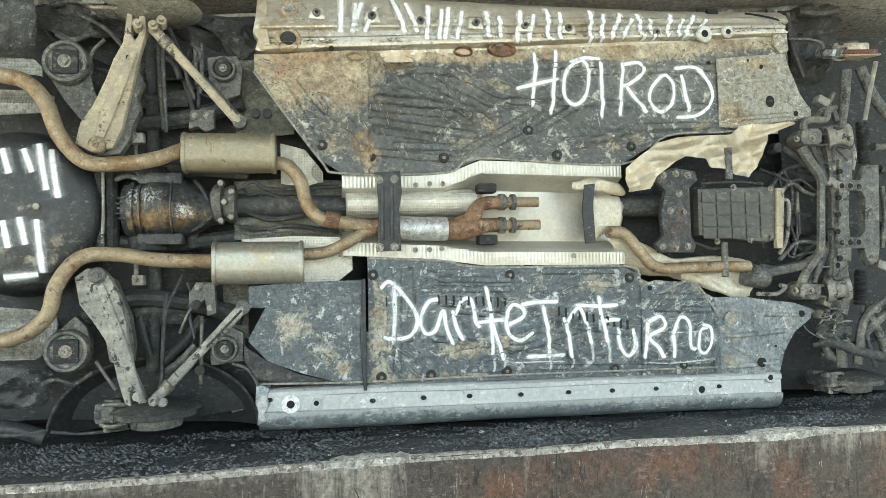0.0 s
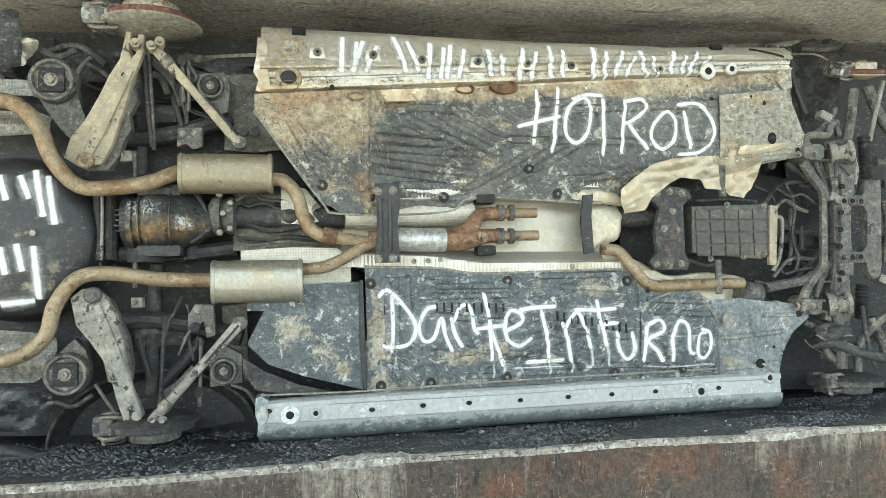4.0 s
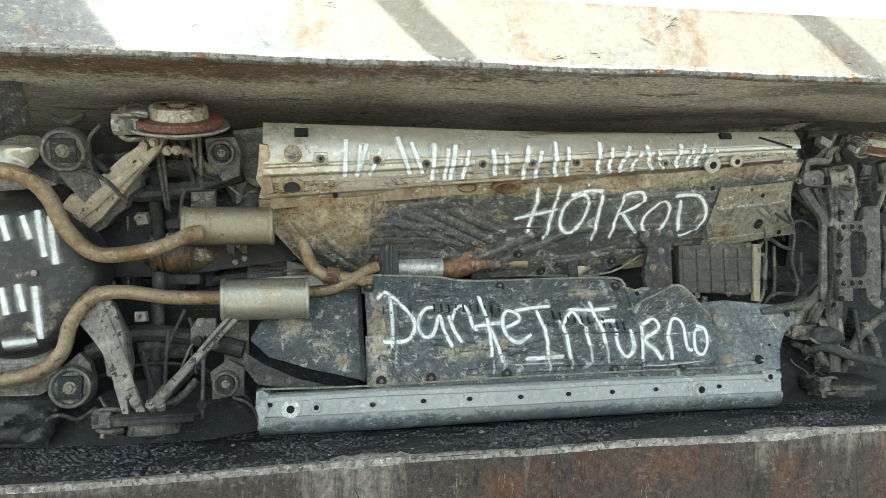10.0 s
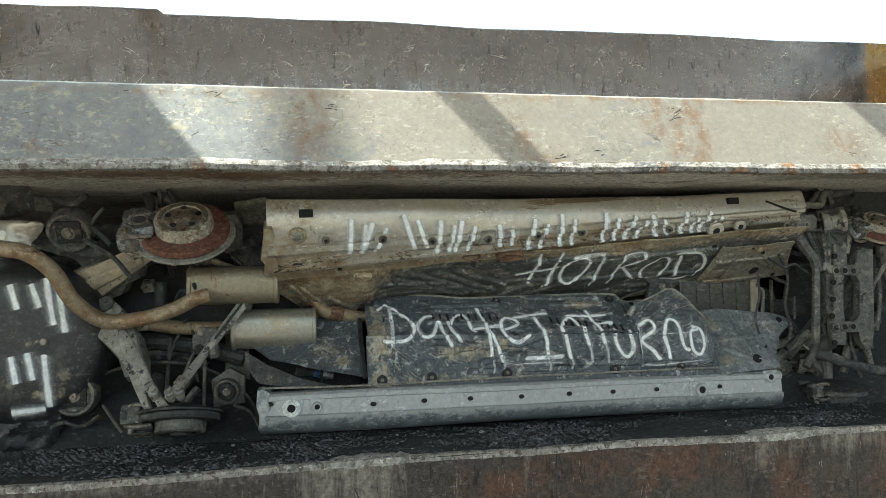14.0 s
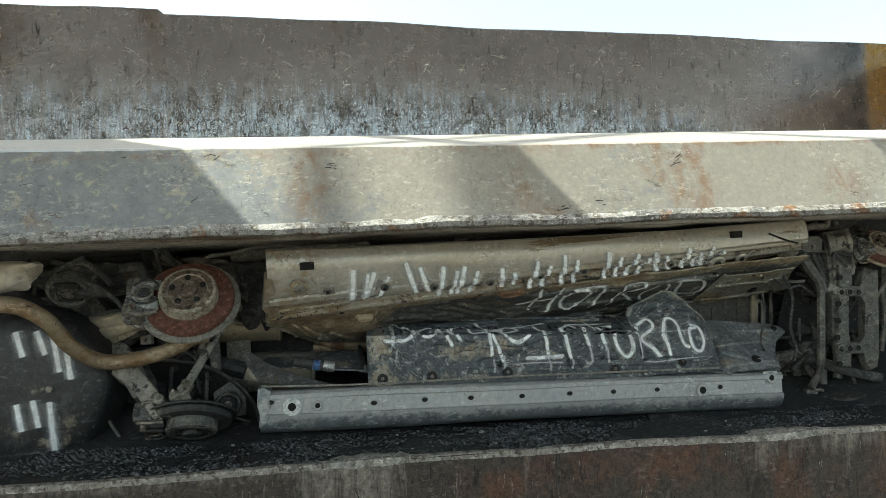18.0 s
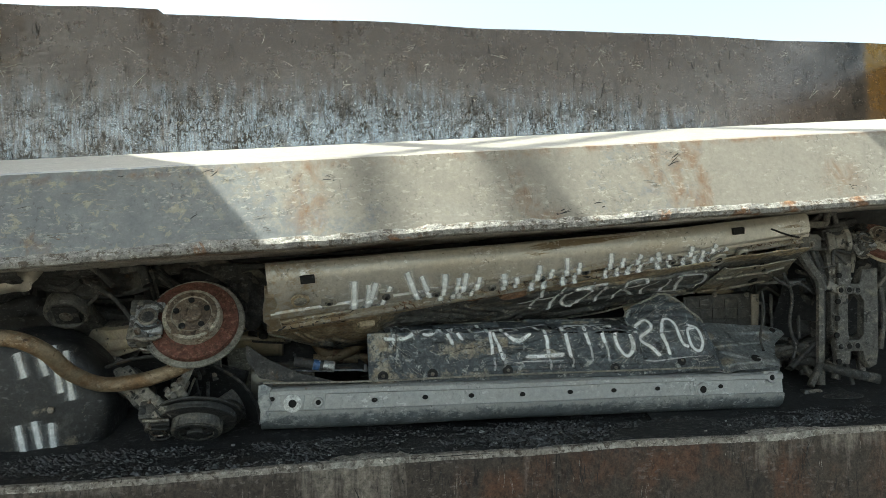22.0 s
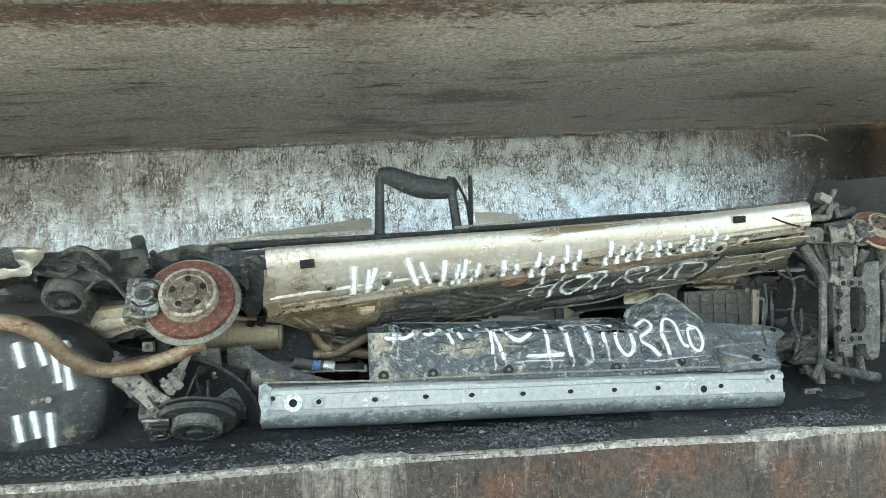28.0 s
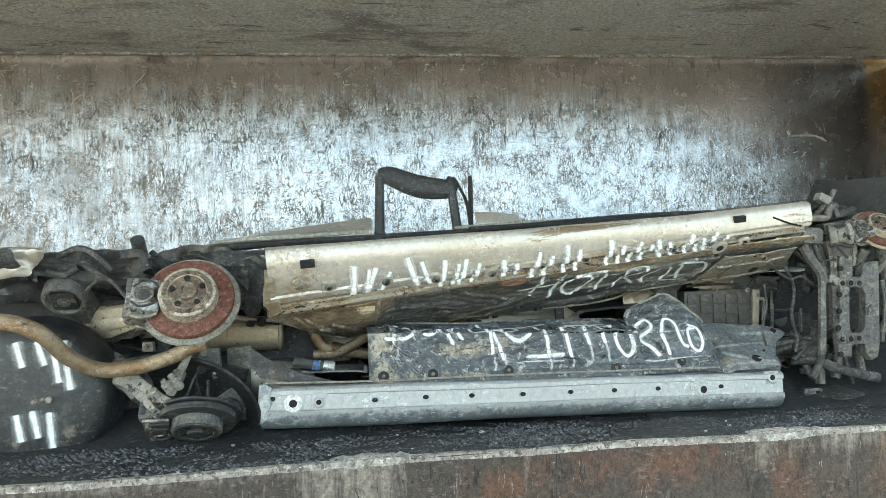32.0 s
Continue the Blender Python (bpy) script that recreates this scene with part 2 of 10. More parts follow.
PIPE_HOT = mat("rusty_manifold_pipe", (0.21, 0.125, 0.075), [((0.10, 0.055, 0.035), 16.0, 0.46, 0.62, ONE), ((0.36, 0.29, 0.21), 10.0, 0.56, 0.72, ONE)], 0.6, 0.15, 0.35, 0.35, 80)
IRON = mat("grimy_cast_iron", (0.044, 0.045, 0.045), [((0.11, 0.105, 0.092), 14.0, 0.48, 0.68, ONE), ((0.09, 0.055, 0.03), 7.0, 0.58, 0.72, ONE), ((0.22, 0.20, 0.17), 50.0, 0.64, 0.70, ONE)], 0.6, 0.2, 0.2, 0.5, 70)
IRON_PALE = mat("dusty_grey_steel", (0.105, 0.103, 0.096), [((0.215, 0.198, 0.162), 9.0, 0.46, 0.68, ONE), ((0.03, 0.03, 0.03), 18.0, 0.55, 0.66, ONE), ((0.35, 0.33, 0.28), 50.0, 0.63, 0.69, ONE)], 0.6, 0.15, 0.25, 0.45, 70)
ARM = mat("muddy_control_arm", (0.33, 0.285, 0.215), [((0.42, 0.36, 0.25), 7.0, 0.45, 0.66, ONE), ((0.05, 0.045, 0.04), 22.0, 0.59, 0.65, ONE), ((0.16, 0.12, 0.08), 9.0, 0.60, 0.74, ONE)], 0.65, 0.15, 0.1, 0.45, 60, grain=0.14, fleck=0.35)
ARM_GREY = mat("chipped_control_arm", (0.23, 0.22, 0.195), [((0.34, 0.32, 0.275), 8.0, 0.45, 0.66, ONE), ((0.035, 0.035, 0.035), 26.0, 0.55, 0.61, ONE)], 0.65, 0.15, 0.1, 0.45, 60, grain=0.18, fleck=0.4)
BLACK = mat("black_plastic", (0.022, 0.023, 0.025), [((0.06, 0.057, 0.053), 6.0, 0.5, 0.74, ONE), ((0.14, 0.13, 0.12), 40.0, 0.63, 0.70, ONE)], 0.5, 0.15, 0, 0.3, 40)
# black of the arch liners, and of sheets that stand in for shade
LINER_SHADE = mat("black_liner_and_shade", (0.021, 0.022, 0.023), [((0.028, 0.028, 0.027), 5.0, 0.5, 0.75, ONE)], 0.7, 0.1, 0, 0.25, 40)
RUBBER = mat("black_rubber", (0.02, 0.02, 0.02), [((0.10, 0.09, 0.08), 18.0, 0.56, 0.72, ONE)], 0.8, 0.1, 0, 0.3, 80)
BOLT = mat("dull_bolt_steel", (0.22, 0.20, 0.17), [((0.10, 0.07, 0.05), 40.0, 0.5, 0.65, ONE)], 0.5, 0.1, 0.6, 0.2, 120)
HOLE = mat("deep_hole", (0.008, 0.008, 0.008), (), 0.9, 0.05, 0, 0)
DISC = mat("rusted_brake_disc", (0.145, 0.062, 0.045), [((0.24, 0.13, 0.09), 60.0, 0.52, 0.62, ONE), ((0.08, 0.045, 0.035), 9.0, 0.52, 0.72, ONE)], 0.6, 0.1, 0.3, 0.35, 90)
HUB = mat("pale_hub_steel", (0.40, 0.37, 0.30), [((0.17, 0.125, 0.085), 24.0, 0.50, 0.62, ONE)], 0.5, 0.15, 0.4, 0.35, 80)
ALU = mat("cast_aluminium", (0.38, 0.39, 0.39), [((0.12, 0.115, 0.11), 18.0, 0.48, 0.62, ONE)], 0.5, 0.15, 0.5, 0.4, 80)
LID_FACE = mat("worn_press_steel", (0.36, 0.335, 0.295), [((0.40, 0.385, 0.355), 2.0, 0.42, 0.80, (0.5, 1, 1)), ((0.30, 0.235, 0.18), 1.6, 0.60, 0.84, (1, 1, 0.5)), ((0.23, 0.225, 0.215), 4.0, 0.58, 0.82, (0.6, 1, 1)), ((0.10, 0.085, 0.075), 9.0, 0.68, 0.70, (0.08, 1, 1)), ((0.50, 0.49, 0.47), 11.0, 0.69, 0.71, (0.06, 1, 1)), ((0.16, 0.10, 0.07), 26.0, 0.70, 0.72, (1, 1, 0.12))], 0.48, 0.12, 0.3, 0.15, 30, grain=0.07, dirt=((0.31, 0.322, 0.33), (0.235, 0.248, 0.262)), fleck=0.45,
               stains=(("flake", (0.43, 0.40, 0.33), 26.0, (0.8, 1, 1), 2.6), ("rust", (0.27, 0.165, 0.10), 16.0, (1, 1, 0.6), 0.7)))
LID_UNDER = mat("dark_press_underside", (0.60, 0.57, 0.52), [((0.45, 0.41, 0.36), 2.2, 0.46, 0.74, DEEP), ((0.26, 0.235, 0.205), 1.8, 0.55, 0.66, (0.18, 1, 1)), ((0.26, 0.235, 0.205), 2.6, 0.51, 0.68, (0.35, 1, 1)), ((0.14, 0.122, 0.105), 9.0, 0.57, 0.68, (0.22, 0.9, 1)), ((0.36, 0.20, 0.10), 1.1, 0.68, 0.82, ONE), ((0.62, 0.61, 0.58), 22.0, 0.62, 0.67, (0.5, 0.6, 1)), ((0.08, 0.07, 0.06), 44.0, 0.63, 0.66, (0.6, 0.6, 1)), ((0.75, 0.73, 0.68), 30.0, 0.655, 0.67, (0.16, 0.5, 1)), ((0.06, 0.05, 0.045), 26.0, 0.645, 0.665, (0.14, 0.6, 1))], 0.5, 0.15, 0.25, 0.7, 24, dirt=((0.26, 0.165, 0.11), (0.14, 0.105, 0.08)), fleck=0.9)
LID_EDGE = mat("bright_worn_edge", (0.29, 0.28, 0.265), [((0.15, 0.147, 0.145), 10.0, 0.50, 0.62, (0.3, 1, 1)), ((0.13, 0.11, 0.09), 34.0, 0.53, 0.58, ONE), ((0.22, 0.12, 0.065), 7.0, 0.54, 0.66, ONE), ((0.50, 0.485, 0.455), 70.0, 0.60, 0.64, ONE), ((0.05, 0.045, 0.04), 80.0, 0.62, 0.66, ONE)], 0.6, 0.15, 0.2, 0.8, 80, fleck=0.8)
# the bluish lower zone is the sky's reflection painted into the colour
WALL = mat("streaked_wall_steel", (0.25, 0.220, 0.203), [((0.32, 0.285, 0.26), 1.6, 0.45, 0.75, (0.5, 1, 1)), ((0.16, 0.118, 0.085), 2.2, 0.52, 0.75, (1, 1, 0.4)), ((0.30, 0.275, 0.25), 30.0, 0.62, 0.66, (1, 1, 0.07)), ((0.09, 0.078, 0.07), 40.0, 0.60, 0.65, (1, 1, 0.07))], 0.26, 0.08, 0.8, 0.3, 30, "crackle", grain=0.08, fleck=0.4,
           stains=(("silver", (0.455, 0.50, 0.545), 42.0, (1, 1, 0.10), 0.85), ("gold", (0.26, 0.15, 0.04), 30.0, ONE, 0.5), ("soot_shade", (0.06, 0.058, 0.055), 4.0, ONE, 0.4)))
BED_FRONT = mat("rusty_bed_plate", (0.060, 0.049, 0.041), [((0.085, 0.050, 0.032), 2.0, 0.52, 0.75, ONE), ((0.13, 0.112, 0.095), 16.0, 0.58, 0.66, (1, 1, 0.14)), ((0.024, 0.021, 0.020), 6.0, 0.56, 0.70, (1, 1, 0.4)), ((0.25, 0.225, 0.20), 34.0, 0.655, 0.675, (1, 1, 0.10)), ((0.018, 0.016, 0.015), 40.0, 0.60, 0.63, (1, 1, 0.2)), ((0.22, 0.20, 0.18), 60.0, 0.67, 0.69, (0.4, 1, 1))], 0.55, 0.15, 0.3, 0.6, 30, fleck=0.4,
                stains=(("rust", (0.125, 0.057, 0.032), 9.0, (1, 1, 0.5), 0.6), ("pale", (0.23, 0.205, 0.175), 22.0, (1, 1, 0.12), 0.8)))
GRIT = mat("black_grit", (0.024, 0.026, 0.028), [((0.08, 0.08, 0.08), 34.0, 0.52, 0.64, ONE), ((0.04, 0.036, 0.032), 4.0, 0.5, 0.7, ONE), ((0.30, 0.31, 0.31), 90.0, 0.68, 0.72, ONE)], 0.8, 0.15, 0, 0.9, 60)
BED_LIP = mat("scuffed_grey_lip", (0.27, 0.25, 0.225), [((0.38, 0.365, 0.335), 9.0, 0.46, 0.66, ONE), ((0.11, 0.095, 0.08), 40.0, 0.52, 0.58, ONE), ((0.47, 0.455, 0.43), 70.0, 0.60, 0.64, ONE), ((0.05, 0.045, 0.04), 80.0, 0.62, 0.66, ONE)], 0.6, 0.15, 0.2, 0.8, 80, fleck=0.8)
RESIDUE = mat("pale_crusted_residue", (0.36, 0.35, 0.32), [((0.22, 0.20, 0.18), 30.0, 0.48, 0.60, ONE), ((0.10, 0.09, 0.08), 90.0, 0.60, 0.66, ONE)], 0.85, 0.1, 0, 0.9, 70)
GROUND = mat("yard_dirt", (0.212, 0.187, 0.150), [((0.26, 0.235, 0.19), 0.8, 0.45, 0.7, ONE)], 0.9, 0.08, 0, 0.4, 6)
DUSTY = mat("dusty_grey_pressing", (0.255, 0.245, 0.21), [((0.34, 0.31, 0.245), 4.0, 0.48, 0.75, ONE), ((0.06, 0.055, 0.05), 12.0, 0.60, 0.68, (0.4, 1, 1)), ((0.42, 0.40, 0.35), 34.0, 0.61, 0.66, ONE), (RUST, 10.0, 0.69, 0.74, ONE)], 0.55, 0.15, 0.1, 0.5, 45, dirt=((0.36, 0.30, 0.20), (0.15, 0.115, 0.08)), fleck=0.7)
PRESS_TAN = mat("scuffed_tan_pressing", (0.25, 0.235, 0.195), [((0.34, 0.31, 0.245), 5.0, 0.48, 0.72, ONE), ((0.05, 0.048, 0.045), 12.0, 0.58, 0.66, (0.4, 1, 1)), ((0.38, 0.36, 0.31), 30.0, 0.60, 0.65, ONE), (RUST, 10.0, 0.69, 0.74, ONE)], 0.5, 0.18, 0.1, 0.5, 45, dirt=((0.36, 0.30, 0.20), (0.15, 0.115, 0.08)), fleck=0.9)
PRESS_BLUE = mat("scuffed_blue_pressing", (0.15, 0.165, 0.172), [((0.24, 0.25, 0.25), 4.0, 0.46, 0.70, ONE), ((0.04, 0.042, 0.045), 12.0, 0.58, 0.66, (0.4, 1, 1)), ((0.40, 0.41, 0.40), 26.0, 0.58, 0.63, (0.7, 1, 0.7)), ((0.25, 0.225, 0.17), 6.0, 0.64, 0.72, ONE)], 0.5, 0.18, 0.1, 0.5, 45, dirt=((0.36, 0.345, 0.30), (0.2, 0.18, 0.14)), fleck=0.9)
FOIL_SMOOTH = mat("dusty_smooth_foil", (0.48, 0.455, 0.395), [((0.38, 0.345, 0.27), 3.0, 0.46, 0.74, ONE), ((0.66, 0.65, 0.61), 6.0, 0.58, 0.72, LONG), ((0.20, 0.16, 0.11), 30.0, 0.67, 0.71, ONE)], 0.36, 0.1, 0.4, 0.12, 14, fleck=0.15, grain=0.06)
SUMP = mat("sooty_sump", (0.06, 0.056, 0.048), [((0.13, 0.115, 0.09), 7.0, 0.48, 0.72, ONE)], 0.5, 0.15, 0, 0.3, 60)
SILVER = mat("pale_resonator_steel", (0.46, 0.46, 0.45), [((0.34, 0.32, 0.27), 8.0, 0.5, 0.7, ONE)], 0.4, 0.1, 0.5, 0.2, 60)
OLIVE = mat("olive_floor_paint", (0.14, 0.137, 0.11), [((0.09, 0.085, 0.07), 6.0, 0.48, 0.7, ONE), ((0.22, 0.205, 0.16), 12.0, 0.58, 0.72, ONE)], 0.6, 0.15, 0, 0.3, 50)
SCRAPE = mat("pale_scrape", (0.40, 0.39, 0.35), [((0.20, 0.18, 0.14), 30.0, 0.45, 0.65, ONE)], 0.7, 0.1, 0, 0, fleck=0)
HUB_FACE = mat("rusty_hub_face", (0.15, 0.115, 0.085), [((0.30, 0.26, 0.20), 26.0, 0.52, 0.60, ONE), ((0.05, 0.035, 0.025), 14.0, 0.58, 0.66, ONE)], 0.5, 0.15, 0.4, 0.4, 80)
RING = mat("white_plug_ring", (0.62, 0.64, 0.63), [((0.30, 0.30, 0.28), 30.0, 0.58, 0.64, ONE)], 0.5, 0.1, 0, 0.2, 60)
SOOT = mat("dark_scrape", (0.012, 0.012, 0.012), (), 0.6, 0.1, 0, 0)
CHIP = mat("broken_glass_and_chips", (0.42, 0.44, 0.44), [((0.12, 0.12, 0.12), 20.0, 0.48, 0.6, ONE)], 0.35, 0.15, 0, 0.3, 60)
PAINT = mat("white_spray_paint", (0.80, 0.82, 0.82), [((0.56, 0.58, 0.58), 14.0, 0.55, 0.8, ONE)], 0.55, 0.1, 0, 0.1, 60, grain=0.15)
# sprayed lines thin out towards their rims into speckle
pn = PAINT.node_tree
att = pn.nodes.new("ShaderNodeAttribute")
att.attribute_name = "cover"
pt = pn.nodes.new("ShaderNodeTexNoise")
pt.inputs["Scale"].default_value, pt.inputs["Detail"].default_value = 420.0, 2.0
ptc = pn.nodes.new("ShaderNodeTexCoord")
pn.links.new(ptc.outputs["Object"], pt.inputs[0])
add = pn.nodes.new("ShaderNodeMath")
add.operation = "MULTIPLY_ADD"
pn.links.new(pt.outputs["Fac"], add.inputs[0])
add.inputs[1].default_value = 0.45
pn.links.new(att.outputs["Fac"], add.inputs[2])
pr = pn.nodes.new("ShaderNodeMapRange")
pr.inputs["From Min"].default_value, pr.inputs["From Max"].default_value = 0.34, 1.08
pn.links.new(add.outputs[0], pr.inputs[0])
pn.links.new(pr.outputs[0], pn.nodes["Principled BSDF"].inputs["Alpha"])


# ---- building helpers ----
def link(name, verts, faces, material, parent=None, label="", smooth=True, angle=35):
    me = bpy.data.meshes.new(name)
    me.from_pydata([tuple(v) for v in verts], [], faces)
    me.materials.append(material)
    ob = new(name, me)
    if smooth:
        me.polygons.foreach_set("use_smooth", [True] * len(me.polygons))
        me.set_sharp_from_angle(angle=radians(angle))
    if parent:
        ob.parent = parent
    if label:
        ob["label"] = label
    return ob


def part(name, bm, material, parent=None, label="", angle=35):
    """One bmesh as one mesh object under a thing or a part."""
    bmesh.ops.recalc_face_normals(bm, faces=bm.faces)
    me = bpy.data.meshes.new(name)
    bm.to_mesh(me)
    bm.free()
    me.materials.append(material)
    me.polygons.foreach_set("use_smooth", [True] * len(me.polygons))
    me.set_sharp_from_angle(angle=radians(angle))
    ob = new(name, me)
    if parent:
        ob.parent = parent
    if label:
        ob["label"] = label
    return ob


def add_box(bm, x0, x1, y0, y1, z0, z1, bevel=0.004, m=None):
    r = bmesh.ops.create_cube(bm, size=1.0)
    vs = r["verts"]
    for v in vs:
        v.co = Vector(((x0 + x1) / 2 + v.co.x * (x1 - x0), (y0 + y1) / 2 + v.co.y * (y1 - y0), (z0 + z1) / 2 + v.co.z * (z1 - z0)))
    if m is not None:
        for v in vs:
            v.co = m @ v.co
    if bevel:
        es = list({e for v in vs for e in v.link_edges})
        bmesh.ops.bevel(bm, geom=es, offset=bevel, segments=2, affect="EDGES", profile=0.6)


def add_plate(bm, outline, y0, y1, bevel=0.004):
    """A plate cut to an outline of (x, z), from depth y0 (towards the viewer) to y1."""
    vs = [bm.verts.new((x, y0, z)) for x, z in outline]
    f = bm.faces.new(vs)
    r = bmesh.ops.extrude_face_region(bm, geom=[f])
    moved = [g for g in r["geom"] if isinstance(g, bmesh.types.BMVert)]
    for v in moved:
        v.co.y = y1
    if bevel:
        es = [e for e in {e for v in vs for e in v.link_edges} if all(w in vs for w in e.verts)]
        bmesh.ops.bevel(bm, geom=es, offset=bevel, segments=2, affect="EDGES", profile=0.6)


def add_rod(bm, a, b, r0, r1=None, seg=14, bevel=0.0):
    """A round bar from a to b."""
    a, b = Vector(a), Vector(b)
    r1 = r0 if r1 is None else r1
    d = b - a
    m = Matrix.Translation((a + b) / 2) @ d.to_track_quat("Z", "Y").to_matrix().to_4x4()
    r = bmesh.ops.create_cone(bm, cap_ends=True, segments=seg, radius1=r0, radius2=r1, depth=d.length, matrix=m)
    if bevel:
        es = [e for e in {e for v in r["verts"] for e in v.link_edges} if any(len(f.verts) > 4 for f in e.link_faces)]
        bmesh.ops.bevel(bm, geom=es, offset=bevel, segments=2, affect="EDGES", profile=0.6)


def smooth_path(pts, n=8):
    """Catmull-Rom through the points."""
    pts = [Vector(p) for p in pts]
    q = [pts[0] * 2 - pts[1]] + pts + [pts[-1] * 2 - pts[-2]]
    out = []
    for i in range(1, len(q) - 2):
        for k in range(n):
            t = k / n
            out.append(0.5 * (2 * q[i] + (q[i + 1] - q[i - 1]) * t + (2 * q[i - 1] - 5 * q[i] + 4 * q[i + 1] - q[i + 2]) * t * t
                              + (3 * q[i] - q[i - 1] - 3 * q[i + 1] + q[i + 2]) * t ** 3))
    return out + [pts[-1]]


def add_tube(bm, pts, radius, seg=14, n=8, flat=1.0, curve=True):
    """A tube swept along a smooth path; radius may be a number or one per point; flat squeezes it in y."""
    path = smooth_path(pts, n) if curve else [Vector(p) for p in pts]
    k = len(path)
    rad = [radius] * k if not hasattr(radius, "__len__") else list(np.interp(np.linspace(0, len(radius) - 1, k), range(len(radius)), radius))
    rings, ref = [], None
    for i, p in enumerate(path):
        t = (path[min(i + 1, k - 1)] - path[max(i - 1, 0)]).normalized()
        if ref is None:
            ref = t.orthogonal()
        ref = (ref - t * ref.dot(t)).normalized()
        o = t.cross(ref)
        ring = []
        for j in range(seg):
            a = 2 * math.pi * j / seg
            v = (ref * math.cos(a) + o * math.sin(a)) * rad[i]
            v.y *= flat
            ring.append(bm.verts.new(p + v))
        rings.append(ring)
    for a, b in zip(rings, rings[1:]):
        for j in range(seg):
            bm.faces.new((a[j], a[(j + 1) % seg], b[(j + 1) % seg], b[j]))
    bm.faces.new(rings[0])
    bm.faces.new(list(reversed(rings[-1])))


def add_lathe(bm, centre, axis, profile, seg=32):
    """A turned shape: profile of (radius, height) along the axis from the centre."""
    q = Vector(axis).to_track_quat("Z", "Y").to_matrix()
    rings = []
    for r, h in profile:
        rings.append([bm.verts.new(Vector(centre) + q @ Vector((r * math.cos(2 * math.pi * j / seg), r * math.sin(2 * math.pi * j / seg), h))) for j in range(seg)])
    for a, b in zip(rings, rings[1:]):
        for j in range(seg):
            bm.faces.new((a[j], a[(j + 1) % seg], b[(j + 1) % seg], b[j]))
    bm.faces.new(list(reversed(rings[0])))
    bm.faces.new(rings[-1])


def along(curve, x):
    return float(np.interp(x, [c[0] for c in curve], [c[1] for c in curve]))


def fade(u):
    """Falls smoothly from 1 to 0 as u rises through 0."""
    return 0.5 * (1 - math.tanh(u / 2))


def rough_noise(x, z, s, k=0.0):
    return noise.noise(Vector((x * s + k, z * s - k, 5.1 + k)))


def clip(curve, xa, xb):
    """The stretch of a curve of (x, z) between xa and xb."""
    return [(xa, along(curve, xa))] + [p for p in curve if xa < p[0] < xb] + [(xb, along(curve, xb))]


def sheet(name, top, bottom, height, material, parent, label="", nx=150, nz=44, thick=0.006, dirt=None):
    """A pressed sheet between two curves of (x, z); height(x, z) gives how far it stands towards the viewer."""
    x0, x1 = max(top[0][0], bottom[0][0]), min(top[-1][0], bottom[-1][0])
    verts, faces = [], []
    for i in range(nx + 1):
        x = x0 + (x1 - x0) * i / nx
        zt, zb = along(top, x), along(bottom, x)
        for j in range(nz + 1):
            z = zb + (zt - zb) * j / nz
            verts.append((x, -height(x, z), z))
    w = nz + 1
    for i in range(nx):
        for j in range(nz):
            faces.append((i * w + j, (i + 1) * w + j, (i + 1) * w + j + 1, i * w + j + 1))
    # turned-back rim gives the sheet its thickness
    rim = [i * w for i in range(nx + 1)] + [nx * w + j for j in range(1, nz + 1)] + [i * w + nz for i in range(nx - 1, -1, -1)] + [j for j in range(nz - 1, 0, -1)]
    base = len(verts)
    for r in rim:
        v = verts[r]
        verts.append((v[0], v[1] + thick, v[2]))
    for k in range(len(rim)):
        k2 = (k + 1) % len(rim)
        faces.append((rim[k], base + k, base + k2, rim[k2]))
    ob = link(name, verts, faces, material, parent, label, angle=40)
    if dirt:
        soil(ob, dirt)
    return ob


def soil(ob, dirt, kind="dirt"):
    """Stores how much caked dirt, stain or painted light lies at each (x, z) of a mesh."""
    ob.data.attributes.new(kind, "FLOAT", "POINT").data.foreach_set("value", [dirt(v.co.x, v.co.z) for v in ob.data.vertices])


def blobs(x, z, spots):
    """Soft spots (x, z), width, height, strength, added up."""
    return sum(k * math.exp(-((x - c[0]) / w) ** 2 - ((z - c[1]) / h) ** 2) for c, w, h, k in spots)


def loft(name, sections, material, parent=None, label="", closed=False, angle=40):
    """A skin over cross-sections, each a list of (x, y, z) of equal length."""
    verts = [p for s in sections for p in s]
    k = len(sections[0])
    faces = []
    for i in range(len(sections) - 1):
        for j in range(k if closed else k - 1):
            j2 = (j + 1) % k
            faces.append((i * k + j, i * k + j2, (i + 1) * k + j2, (i + 1) * k + j))
    if closed:
        faces += [tuple(range(k))[::-1], tuple(range((len(sections) - 1) * k, len(sections) * k))]
    return link(name, verts, faces, material, parent, label, angle=angle)


